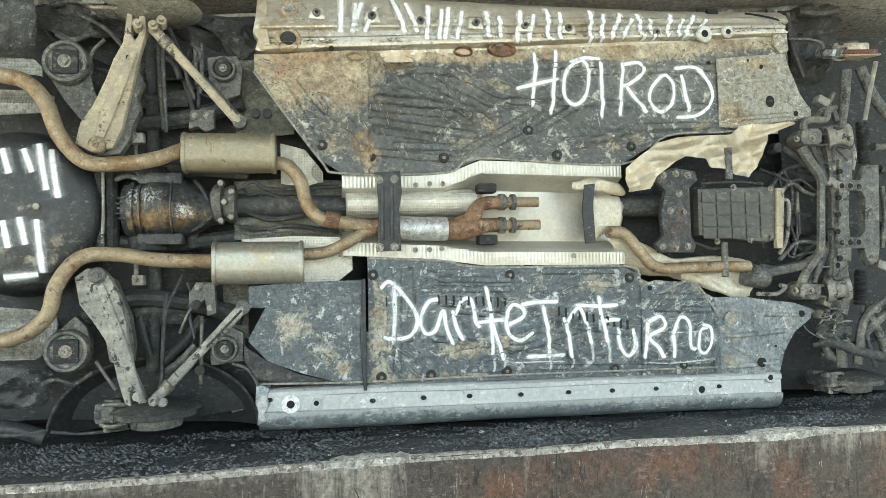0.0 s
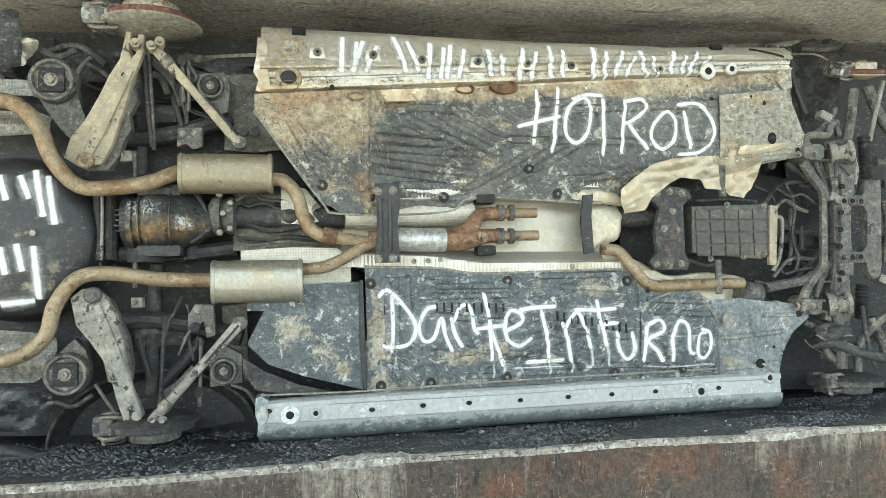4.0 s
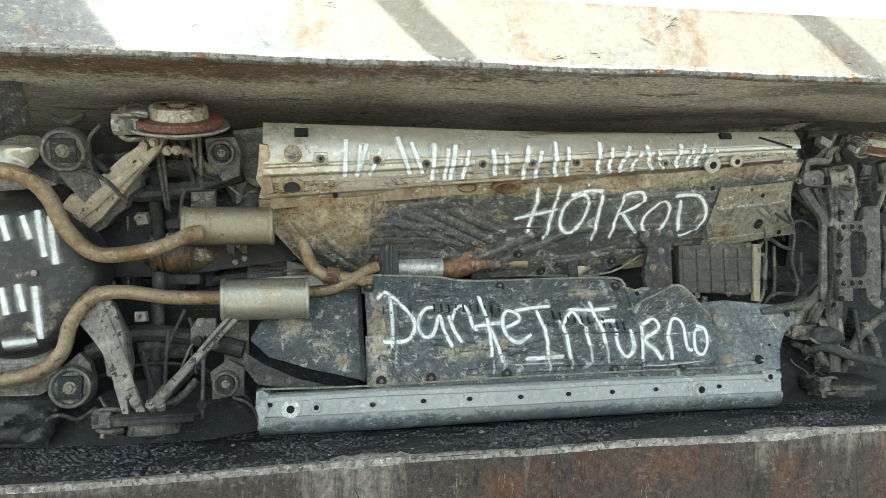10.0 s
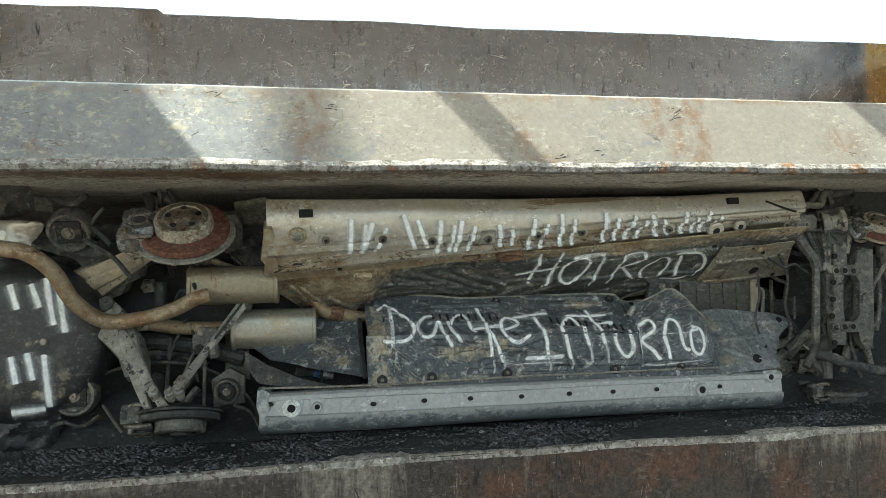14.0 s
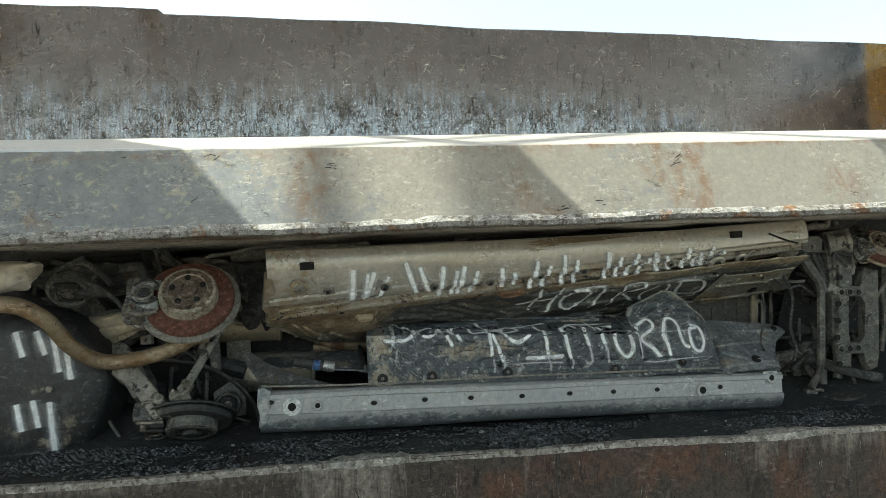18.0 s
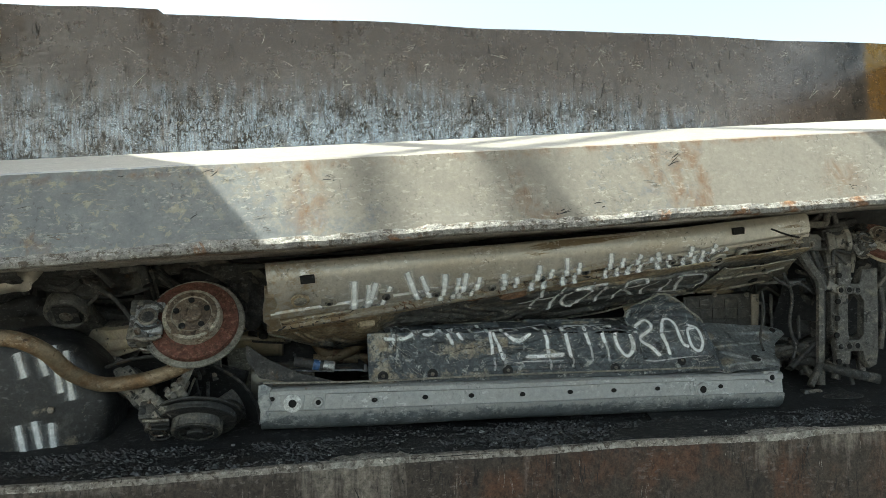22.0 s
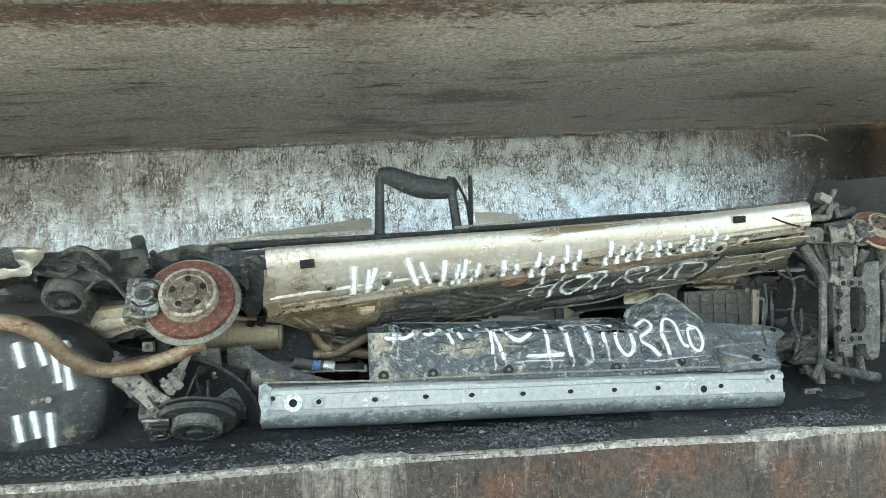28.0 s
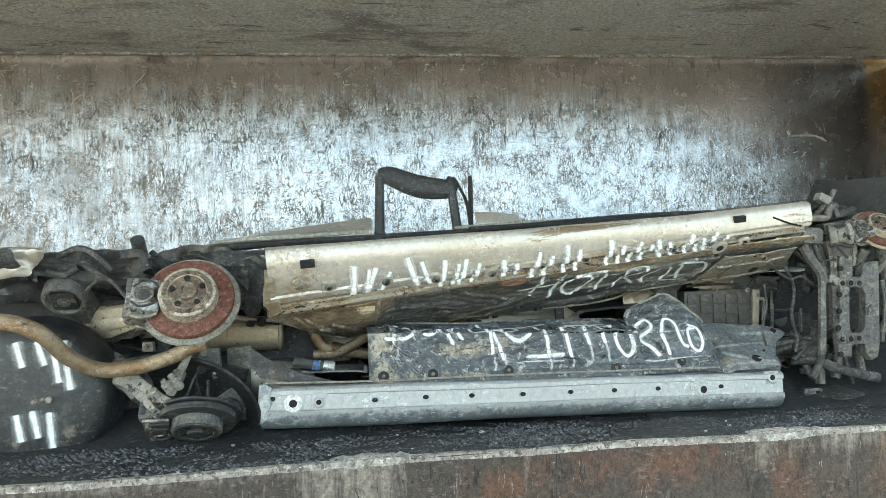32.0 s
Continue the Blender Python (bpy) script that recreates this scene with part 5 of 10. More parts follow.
# square drain slots and the torn edge near the front
for (x, _), k in (((-0.060, 1.668), 1.28), ((1.730, 1.708), 0.62)):
    z = along(UP_LINE, x) + 0.186 * k
    bm = bmesh.new()
    add_box(bm, x - 0.026, x + 0.026, 0.0, 0.03, z - 0.016, z + 0.012, 0.003, Matrix.Translation((x, 0.012, z)) @ pose(0, 0, 0, -38, 0, 0) @ Matrix.Translation((-x, -0.012, -z)))
    part("drain_slot", bm, HOLE, upper_sill)
seam = [(x, z + 0.045) for x, z in UP_LINE], [(x, z + 0.004) for x, z in UP_LINE]
scratches("scuffing", 150, *seam, up_skin, upper_sill, SOOT, 41, 0, 14, 0.035, 0.0016)
scratches("scuffing", 90, *seam, up_skin, upper_sill, PIPE_HOT, 43, 5, 25, 0.03, 0.0030)
# folded seam flange that laps the floor below the sill
xs = np.linspace(UP_LINE[0][0] + 0.02, UP_LINE[-1][0] - 0.03, 90)
verts, faces = [], []
for x in xs:
    z = along(UP_LINE, x)
    for k in range(5):
        u = k / 4
        verts.append((x, 0.004 + 0.010 * u + 0.003 * rough_noise(x, u, 9, 4), z + 0.02 - (0.075 + 0.010 * rough_noise(x, 2, 5, 4)) * u))
for i in range(len(xs) - 1):
    faces += [(5 * i + k, 5 * i + k + 1, 5 * i + k + 6, 5 * i + k + 5) for k in range(4)]
soil(link("seam_flange", verts, faces, SILL_TAN, upper_sill, "muddy folded seam flange"), lambda x, z: 0.62 + 0.3 * rough_noise(x, z, 6, 3))
tube_part_pts = [tuple(Vector(a).lerp(Vector(b), k / 4)) for a, b in (((1.887, 1.756), (2.070, 1.708)),) for k in range(5)]
verts = [(x, -up_skin(x, z) - 0.004, z + d) for x, z in tube_part_pts for d in (-0.005, 0.005)]
link("torn_edge", verts, [(2 * i, 2 * i + 2, 2 * i + 3, 2 * i + 1) for i in range(4)], HOLE, upper_sill)

# ---- writing sprayed on the underside ----
W = 0.0195


def letter(name, strokes, surface, parent, width=W, full=1.0, keep=None, lift=0.004):
    """One sprayed letter as one mesh; keep(x, z) tells which of its paint lies on this parent."""
    obs = [stroke(name, s, width, surface, PAINT, None, lift=lift, full=full) for s in strokes]
    obs += [stroke(name, s, width * 2.6, surface, PAINT, None, lift=lift - 0.001, full=0.30 * full) for s in strokes]
    verts, faces, cover = [], [], []
    for o in obs:
        k = len(verts)
        cover += [d.value for d in o.data.attributes["cover"].data]
        verts += [tuple(v.co) for v in o.data.vertices]
        faces += [tuple(i + k for i in p.vertices) for p in o.data.polygons]
        me = o.data
        bpy.data.objects.remove(o)
        bpy.data.meshes.remove(me)
    if keep:
        faces = [f for f in faces if keep(sum(verts[i][0] for i in f) / len(f), sum(verts[i][2] for i in f) / len(f))]
        if not faces:
            return None
    ob = link(name, verts, faces, PAINT, parent)
    ob.data.attributes.new("cover", "FLOAT", "POINT").data.foreach_set("value", cover)
    return ob


HOTROD = (
    ("letter_h", [[(0.899, 1.543), (0.901, 1.452), (0.884, 1.304)], [(0.993, 1.556), (0.984, 1.431), (0.961, 1.272)], [(0.815, 1.383), (0.897, 1.404), (1.009, 1.432)]]),
    ("letter_o", [[(1.076, 1.501), (1.035, 1.456), (1.026, 1.360), (1.065, 1.318), (1.119, 1.362), (1.135, 1.460), (1.107, 1.507), (1.071, 1.496)]]),
    ("letter_t", [[(1.046, 1.500), (1.125, 1.523), (1.193, 1.520)], [(1.188, 1.515), (1.193, 1.389), (1.188, 1.263)]]),
    ("letter_r", [[(1.291, 1.514), (1.280, 1.391), (1.271, 1.274)], [(1.285, 1.499), (1.368, 1.512), (1.382, 1.468), (1.318, 1.417), (1.281, 1.406)], [(1.302, 1.412), (1.361, 1.340), (1.401, 1.296)]]),
    ("letter_o", [[(1.477, 1.466), (1.421, 1.400), (1.418, 1.331), (1.469, 1.303), (1.519, 1.349), (1.528, 1.423), (1.498, 1.462), (1.466, 1.456)]]),
    ("letter_d", [[(1.567, 1.474), (1.584, 1.375), (1.596, 1.301)], [(1.525, 1.493), (1.633, 1.497), (1.699, 1.429), (1.701, 1.353), (1.636, 1.292), (1.532, 1.280)]]),
)
for name, strokes in HOTROD:
    letter(name, strokes, upper_pan_height, upper_pan)
x0, z0 = (1.118, 1.552)
letter("paint_dot", [[(x0 - 0.006, z0), (x0 + 0.006, z0)]], upper_pan_height, upper_pan, 0.02)

DANTE = (
    ("letter_d", [[(0.239, 0.570), (0.279, 0.596), (0.345, 0.527), (0.384, 0.448), (0.353, 0.383), (0.275, 0.375), (0.249, 0.384)], [(0.293, 0.584), (0.295, 0.462), (0.286, 0.348)]]),
    ("letter_a", [[(0.472, 0.524), (0.431, 0.514), (0.397, 0.448), (0.414, 0.392), (0.455, 0.401), (0.489, 0.478), (0.501, 0.411), (0.527, 0.338)]]),
    ("letter_n", [[(0.526, 0.482), (0.542, 0.409), (0.569, 0.355)], [(0.534, 0.455), (0.568, 0.517), (0.605, 0.516), (0.621, 0.429), (0.639, 0.406)]]),
    ("letter_t", [[(0.663, 0.576), (0.683, 0.473), (0.687, 0.269)], [(0.621, 0.425), (0.687, 0.432), (0.748, 0.437)], [(0.687, 0.427), (0.708, 0.358), (0.734, 0.267)]]),
    ("letter_e", [[(0.738, 0.407), (0.815, 0.441), (0.821, 0.473), (0.778, 0.493), (0.749, 0.448), (0.756, 0.379), (0.803, 0.350), (0.863, 0.380)]]),
    ("letter_i", [[(0.807, 0.492), (0.879, 0.501), (0.971, 0.501)], [(0.903, 0.494), (0.923, 0.373), (0.925, 0.268)], [(0.824, 0.281), (0.920, 0.282), (0.993, 0.283)]]),
    ("letter_n", [[(0.989, 0.440), (1.010, 0.359), (1.021, 0.264)], [(0.997, 0.405), (1.054, 0.473), (1.086, 0.414), (1.112, 0.315)]]),
    ("letter_f", [[(1.145, 0.524), (1.156, 0.435), (1.182, 0.317)], [(1.039, 0.485), (1.138, 0.478), (1.233, 0.480)], [(1.150, 0.412), (1.196, 0.420), (1.236, 0.418)]]),
    ("letter_u", [[(1.225, 0.391), (1.234, 0.311), (1.270, 0.267), (1.302, 0.308), (1.295, 0.384)]]),
    ("letter_r", [[(1.352, 0.410), (1.349, 0.335), (1.335, 0.250)], [(1.352, 0.405), (1.404, 0.427), (1.418, 0.384), (1.359, 0.344), (1.398, 0.297), (1.422, 0.251)]]),
    ("letter_n", [[(1.453, 0.354), (1.461, 0.307), (1.463, 0.250)], [(1.452, 0.350), (1.487, 0.420), (1.527, 0.400), (1.533, 0.304), (1.564, 0.283)]]),
    ("letter_o", [[(1.626, 0.377), (1.583, 0.362), (1.575, 0.290), (1.610, 0.267), (1.639, 0.312), (1.636, 0.372), (1.590, 0.388)]]),
)
for name, strokes in DANTE:
    if strokes[0][0][0] > x_tray:
        letter(name, strokes, tray_height, lower_tray)
        continue
    letter(name, strokes, lower_pan_height, lower_pan, keep=lambda x, z: z < along(CREASE, x))
    letter(name, strokes, lower_pan_height, folded_pan, keep=lambda x, z: z >= along(CREASE, x))
# thin runs of paint below the letters
for x, za, zb in ((0.690, 0.285, 0.225), (0.735, 0.30, 0.232), (0.925, 0.27, 0.222), (1.022, 0.28, 0.226), (1.110, 0.33, 0.245), (1.182, 0.33, 0.240)):
    letter("paint_drip", [[(x, za), (x + 0.004, (za + zb) / 2), (x - 0.003, zb)]], lower_pan_height, lower_pan, 0.020, 0.42)
letter("paint_drip", [[(0.764, 0.261), (0.895, 0.260), (0.992, 0.256)]], lower_pan_height, lower_pan, 0.009, 0.45)
letter("paint_drip", [[(1.335, 0.239), (1.442, 0.232), (1.656, 0.241)]], tray_height, lower_tray, 0.009, 0.45)

# a painted-over name on the sill: plain white bars, one to a letter
SILL_BARS = (((0.108, 1.727), (0.101, 1.580)), ((0.188, 1.713), (0.146, 1.582)), ((0.306, 1.738), (0.358, 1.591)), ((0.454, 1.717), (0.446, 1.567)), ((0.538, 1.712), (0.520, 1.570)), ((0.690, 1.696), (0.706, 1.588)), ((0.840, 1.713), (0.821, 1.569)),
             ((0.954, 1.729), (0.959, 1.584)), ((1.145, 1.729), (1.145, 1.587)), ((1.278, 1.716), (1.237, 1.601)), ((1.351, 1.719), (1.388, 1.607)), ((1.510, 1.727), (1.494, 1.621)), ((1.622, 1.728), (1.574, 1.620)))
for a, b in SILL_BARS:
    c, d = (a[0] + 0.055, a[1] - 0.02), (b[0] + 0.05, b[1] + 0.004)
    for p, q, wide, full in ((a, b, 0.026, 0.95), (c, d, 0.024, 0.9)):
        ob = letter("paint_bar", [[tuple(Vector(p).lerp(Vector(q), k / 8)) for k in range(9)]], up_skin, upper_sill, wide, full, lift=0.010)
        tagged(ob, "white sprayed bar")


# ---- exhaust ----
def tube_part(name, pts, r, material, parent=car, label="", seg=14, flat=1.0, n=8):
    bm = bmesh.new()
    add_tube(bm, pts, r, seg, n, flat)
    return part(name, bm, material, parent, label)


def rod_part(name, a, b, r, material, parent=car, label="", r1=None, bevel=0.002, seg=16):
    bm = bmesh.new()
    add_rod(bm, a, b, r, r1, seg, bevel)
    return part(name, bm, material, parent, label)


def plate_part(name, outline, y0, y1, material, parent=car, label="", bevel=0.005):
    bm = bmesh.new()
    add_plate(bm, outline, y0, y1, bevel)
    return part(name, bm, material, parent, label)


def bolts(places, y, parent, r=0.009, h=0.008):
    for x, z in places:
        bm = bmesh.new()
        add_lathe(bm, (x, y, z), (0, -1, 0), [(r * 1.5, -0.002), (r * 1.5, 0.002), (r, 0.003)], 12)
        add_lathe(bm, (x, y - 0.003, z), (0, -1, 0), [(r, 0), (r, h * 0.8), (r * 0.8, h)], 6)
        part("bolt", bm, BOLT, parent)


def muffler(x0, x1, zc, yc, rz, ry, parent, label):
    """An oval silencer lying along x, with rolled end seams."""
    secs = []
    prof = [(x0, 0.55), (x0, 0.97), (x0 + 0.004, 1.03), (x0 + 0.014, 1.03), (x0 + 0.018, 0.98), (x0 + 0.1, 1.0), (x1 - 0.1, 1.0), (x1 - 0.018, 0.98), (x1 - 0.014, 1.03), (x1 - 0.004, 1.03), (x1, 0.97), (x1, 0.55)]
    for x, k in prof:
        s = []
        for j in range(36):
            a = 2 * math.pi * j / 36
            c, d = math.cos(a), math.sin(a)
            e = 0.72
            s.append((x, yc + ry * k * math.copysign(abs(c) ** e, c) + 0.002 * rough_noise(x, a, 4), zc + rz * k * math.copysign(abs(d) ** e, d) + 0.002 * rough_noise(a, x, 4)))
        secs.append(s)
    return loft("muffler", secs, STEEL if "tan" in label else STEEL_GREY, parent, label, closed=True, angle=30)


(mx0, mz1), (mx1, mz0) = (-0.491, 1.175), (-0.150, 1.025)
moving("exhaust_upper", muffler(mx0, mx1, (mz0 + mz1) / 2, 0.0, (mz1 - mz0) / 2, 0.065, car, "tan-stained steel muffler"))
(mx0, mz1), (mx1, mz0) = (-0.385, 0.762), (-0.051, 0.600)
moving("exhaust_lower", muffler(mx0, mx1, (mz0 + mz1) / 2, 0.0, (mz1 - mz0) / 2, 0.065, car, "dull silver steel muffler"))
moving("tail_upper", tube_part("tail_pipe", [(-1.245, -0.05, 1.388), (-1.096, -0.06, 1.360), (-1.014, -0.06, 1.338), (-0.949, -0.06, 1.268), (-0.902, -0.06, 1.147), (-0.820, -0.05, 1.055), (-0.699, -0.04, 1.050), (-0.586, -0.02, 1.072), (-0.500, 0, 1.108), (-0.455, 0.01, 1.115)], 0.028, PIPE, label="browned bent tail pipe"))
moving("exhaust_lower", tube_part("tail_pipe", [(-1.232, -0.05, 0.415), (-1.087, -0.06, 0.422), (-0.997, -0.06, 0.450), (-0.934, -0.06, 0.511), (-0.907, -0.06, 0.612), (-0.837, -0.05, 0.705), (-0.729, -0.03, 0.720), (-0.567, -0.02, 0.696), (-0.370, 0, 0.689)], 0.027, PIPE, label="browned bent tail pipe"))
moving("pipe_mid", tube_part("mid_pipe", [(-0.170, 0, 1.062), (-0.116, -0.01, 1.057), (-0.063, -0.02, 0.998), (-0.037, -0.03, 0.905), (0.009, -0.03, 0.851), (0.085, -0.02, 0.834), (0.217, 0, 0.812)], 0.026, PIPE, label="browned bent exhaust pipe"))
moving("pipe_low", tube_part("mid_pipe", [(-0.067, 0, 0.710), (0.029, -0.01, 0.717), (0.105, -0.02, 0.748), (0.171, -0.01, 0.787), (0.228, 0, 0.810)], 0.023, PIPE, label="browned bent exhaust pipe"))
moving("pipe_mid", rod_part("pipe_clamp", (0.031, -0.03, 0.846), (0.084, -0.025, 0.835), 0.032, PIPE_HOT))
moving("exhaust_lower", rod_part("hanger_rod", (-0.768, -0.03, 0.758), (-0.758, -0.05, 0.720), 0.006, IRON))
res = moving("tunnel", rod_part("resonator", (0.306, 0, 0.809), (0.515, 0, 0.803), 0.048, SILVER, label="pale steel resonator", bevel=0.012, seg=28))
rod_part("resonator_cone", (0.206, 0, 0.812), (0.311, 0, 0.809), 0.03, PIPE_HOT, res, r1=0.045)
ypipe = moving("tunnel", tube_part("y_pipe", [(0.506, 0, 0.803), (0.578, -0.01, 0.802), (0.672, -0.01, 0.817), (0.745, 0, 0.817)], [0.04, 0.046, 0.03, 0.028], PIPE_HOT, label="rusty forked exhaust pipe"))
tube_part("pipe_leg", [(0.533, -0.005, 0.812), (0.613, -0.015, 0.849), (0.654, -0.015, 0.901), (0.760, 0, 0.912)], [0.03, 0.032, 0.028, 0.027], PIPE_HOT, ypipe)
for a, b, c, d in (((0.736, 0, 0.912), (0.898, 0, 0.912), (0.729, 0, 0.912), (0.755, 0, 0.912)), ((0.734, 0, 0.817), (0.902, 0, 0.819), (0.726, 0, 0.818), (0.753, 0, 0.817))):
    rod_part("cut_pipe", a, b, 0.021, PIPE, ypipe)
    rod_part("pipe_clamp", c, d, 0.034, IRON_PALE, ypipe)
for a, b in (((0.779, 0, 0.912), (0.799, 0, 0.912)), ((0.776, 0, 0.817), (0.796, 0, 0.817))):
    rod_part("pipe_clamp", a, b, 0.033, IRON_PALE, ypipe)
for px, pz in ((0.684, 0.971), (0.682, 0.760)):
    bm = bmesh.new()
    add_box(bm, px - 0.04, px + 0.04, -0.01, 0.06, pz - 0.02, pz + 0.02, 0.012)
    moving("tunnel", part("rubber_hanger", bm, RUBBER, car))
brace = moving("tunnel", plate_part("cross_brace", [(0.227, 1.021), (0.322, 1.026), (0.327, 0.942), (0.314, 0.875), (0.320, 0.715), (0.224, 0.714), (0.236, 0.875)], -0.07, -0.055, BLACK, label="black ribbed cross brace"))
for a, b in (((0.249, -0.072, 0.965), (0.247, -0.072, 0.758)), ((0.286, -0.072, 0.965), (0.284, -0.072, 0.757))):
    rod_part("rib", a, b, 0.008, BLACK, brace)
bolts([(0.238, 0.992), (0.297, 0.994), (0.236, 0.730), (0.292, 0.731)], -0.071, brace, 0.011)
moving("tunnel", plate_part("tunnel_strap", [(1.097, 0.983), (1.143, 0.988), (1.131, 0.895), (1.138, 0.746), (1.093, 0.737), (1.083, 0.872)], -0.02, -0.008, BLACK, label="black steel strap"))
# tunnel floor above the pipes: foil channel and its second roll
moving("tunnel", rod_part("foil_roll", (0.115, 0.06, 0.909), (0.644, 0.06, 0.920), 0.055, WAFFLE, label="rounded embossed heat-shield foil", bevel=0.01, seg=24))
bolts([(0.389, 0.981), (0.446, 0.986), (0.499, 0.986), (0.383, 0.721), (0.440, 0.722), (0.490, 0.726), (1.044, 0.688)], -0.004, tunnel, 0.007, 0.004)


def crumple(name, outline, group_parent, material, label, k, depth=0.0, amp=0.03, lift=0.012):
    """Crumpled foil or sheet that fills an outline."""
    return mud_patch(name, outline, lambda x, z: -depth + amp * rough_noise(x, z, 7.0, k) + amp * (0.55 - 1.6 * abs(rough_noise(x, z, 8.0, k + 3))) + amp * (0.25 - 0.8 * abs(rough_noise(x, z, 19.0, k + 7))), group_parent, material, label, k, lift)


moving("foil", sheet("foil_flap", [(1.266, 1.046), (1.304, 1.080), (1.338, 1.105), (1.426, 1.160), (1.511, 1.183), (1.658, 1.195), (1.775, 1.205), (1.815, 1.241), (1.948, 1.248), (2.067, 1.258)], [(1.265, 1.008), (1.278, 0.948), (1.376, 0.962), (1.404, 1.013), (1.491, 1.077), (1.539, 1.100), (1.629, 1.091), (1.654, 1.054), (1.745, 1.045), (1.771, 1.025), (1.831, 1.011), (1.871, 1.056), (1.921, 1.152), (1.946, 1.203), (2.066, 1.248)], lambda x, z: 0.035 + 0.045 * (0.35 - abs(rough_noise(x * 0.6 - z * 0.5, z + x * 0.3, 6.0, 3))) + 0.016 * (0.35 - abs(rough_noise(x, z * 0.7, 15.0, 7))) + 0.022 * (0.3 - abs(rough_noise(x * 0.35 + z * 0.2, z * 1.6 - x * 0.5, 11.0, 12))) + (0.006 * math.sin(95 * x - 20 * z) if 1.72 < x < 1.86 else 0.0), FOIL_GOLD, car, "crumpled golden heat-shield foil", 170, 60, 0.003))
moving("gearbox", crumple("foil_shield", [(1.198, 0.807), (1.311, 0.763), (1.488, 0.677), (1.673, 0.681), (1.847, 0.659), (1.896, 0.547), (1.798, 0.493), (1.510, 0.587), (1.356, 0.607), (1.244, 0.680)], car, FOIL, "crumpled heat-shield foil", 13, 0.035, 0.02))
moving("tunnel", crumple("foil_shred", [(1.048, 0.997), (1.144, 1.014), (1.264, 0.989), (1.278, 0.943), (1.166, 0.955), (1.067, 0.964)], car, FOIL, "torn foil edge", 17, 0.01, 0.02))
moving("tunnel", crumple("foil_cover", [(1.141, 0.943), (1.277, 0.936), (1.272, 0.811), (1.197, 0.783), (1.134, 0.753)], car, FOIL, "dusty foil cover", 19, 0.03, 0.008))
moving("upper_pan", sheet("muffler_shield", [(-0.137, 1.151), (-0.041, 1.126), (0.027, 1.042)], [(-0.139, 0.992), (-0.043, 0.984), (0.027, 1.002)], lambda x, z: -0.045 + 0.02 * rough_noise(x, z, 9) - 0.03 * abs(rough_noise(x, z, 14)), WAFFLE, car, "crinkled embossed foil muffler shield", 50, 40))
moving("tunnel", sheet("muffler_shield", [(-0.286, 0.775), (-0.089, 0.786), (0.086, 0.780), (0.139, 0.734)], [(-0.287, 0.609), (-0.092, 0.604), (0.083, 0.607), (0.137, 0.649)], lambda x, z: -0.05 + 0.004 * rough_noise(x, z, 8), WAFFLE, car, "embossed foil muffler shield", 40, 20))
moving("exhaust_upper", sheet("pipe_shield", [(-1.261, 1.466), (-1.032, 1.460), (-1.003, 1.429)], [(-1.260, 1.403), (-1.032, 1.402), (-1.003, 1.396)], lambda x, z: -0.06, WAFFLE_SHADE, car, "embossed foil shield", 30, 12))
moving("exhaust_upper", sheet("pipe_shield", [(-1.259, 1.346), (-1.012, 1.342), (-0.963, 1.322)], [(-1.258, 1.241), (-1.011, 1.257), (-0.963, 1.269)], lambda x, z: -0.06 + 0.01 * math.sin(z * 60), WAFFLE_SHADE, car, "embossed foil shield", 30, 14))
moving("sub_lower", sheet("pipe_shield", [(-1.249, 0.549), (-1.025, 0.526), (-0.933, 0.498)], [(-1.246, 0.346), (-1.023, 0.341), (-0.948, 0.395)], lambda x, z: -0.06 + 0.012 * math.sin(z * 50), WAFFLE_SHADE, car, "embossed foil shield", 30, 18))

# ---- spare-wheel well ----
WELL = mat("tarred_wheel_well", (0.02, 0.021, 0.022), [((0.06, 0.06, 0.058), 8.0, 0.48, 0.70, ONE), ((0.24, 0.20, 0.135), 9.0, 0.64, 0.68, ONE), ((0.16, 0.14, 0.11), 40.0, 0.62, 0.66, ONE), ((0.008, 0.008, 0.008), 5.0, 0.55, 0.7, ONE)], 0.45, 0.15, 0, 0.4, 30, dirt=((0.27, 0.235, 0.17), (0.13, 0.115, 0.09)))
sx, sz = (-1.089, 0.886)
bm = bmesh.new()
add_lathe(bm, (sx, 0.12, sz), (0, -1, 0), [(0.315, -0.05), (0.31, 0.0), (0.302, 0.04), (0.29, 0.075), (0.27, 0.098), (0.24, 0.110), (0.20, 0.117), (0.14, 0.123), (0.06, 0.126), (0.03, 0.126)], 64)
well = moving("spare", part("spare_wheel_well", bm, WELL, car, "black dirty spare-wheel well"))
soil(well, lambda x, z: 0.06 + blobs(x, z, [((-0.93, 0.775), 0.035, 0.075, 0.5), ((-1.10, 0.735), 0.07, 0.04, 0.42), ((-1.03, 0.90), 0.06, 0.04, 0.4), ((-0.99, 0.70), 0.05, 0.03, 0.4), ((-1.12, 0.97), 0.06, 0.05, 0.36)]))


def well_skin(x, z):
    d = math.hypot(x - sx, z - sz)
    return float(np.interp(d, [0, 0.06, 0.14, 0.20, 0.24, 0.27, 0.29, 0.302, 0.31], [0.006, 0.006, 0.003, -0.003, -0.010, -0.022, -0.045, -0.08, -0.12]))


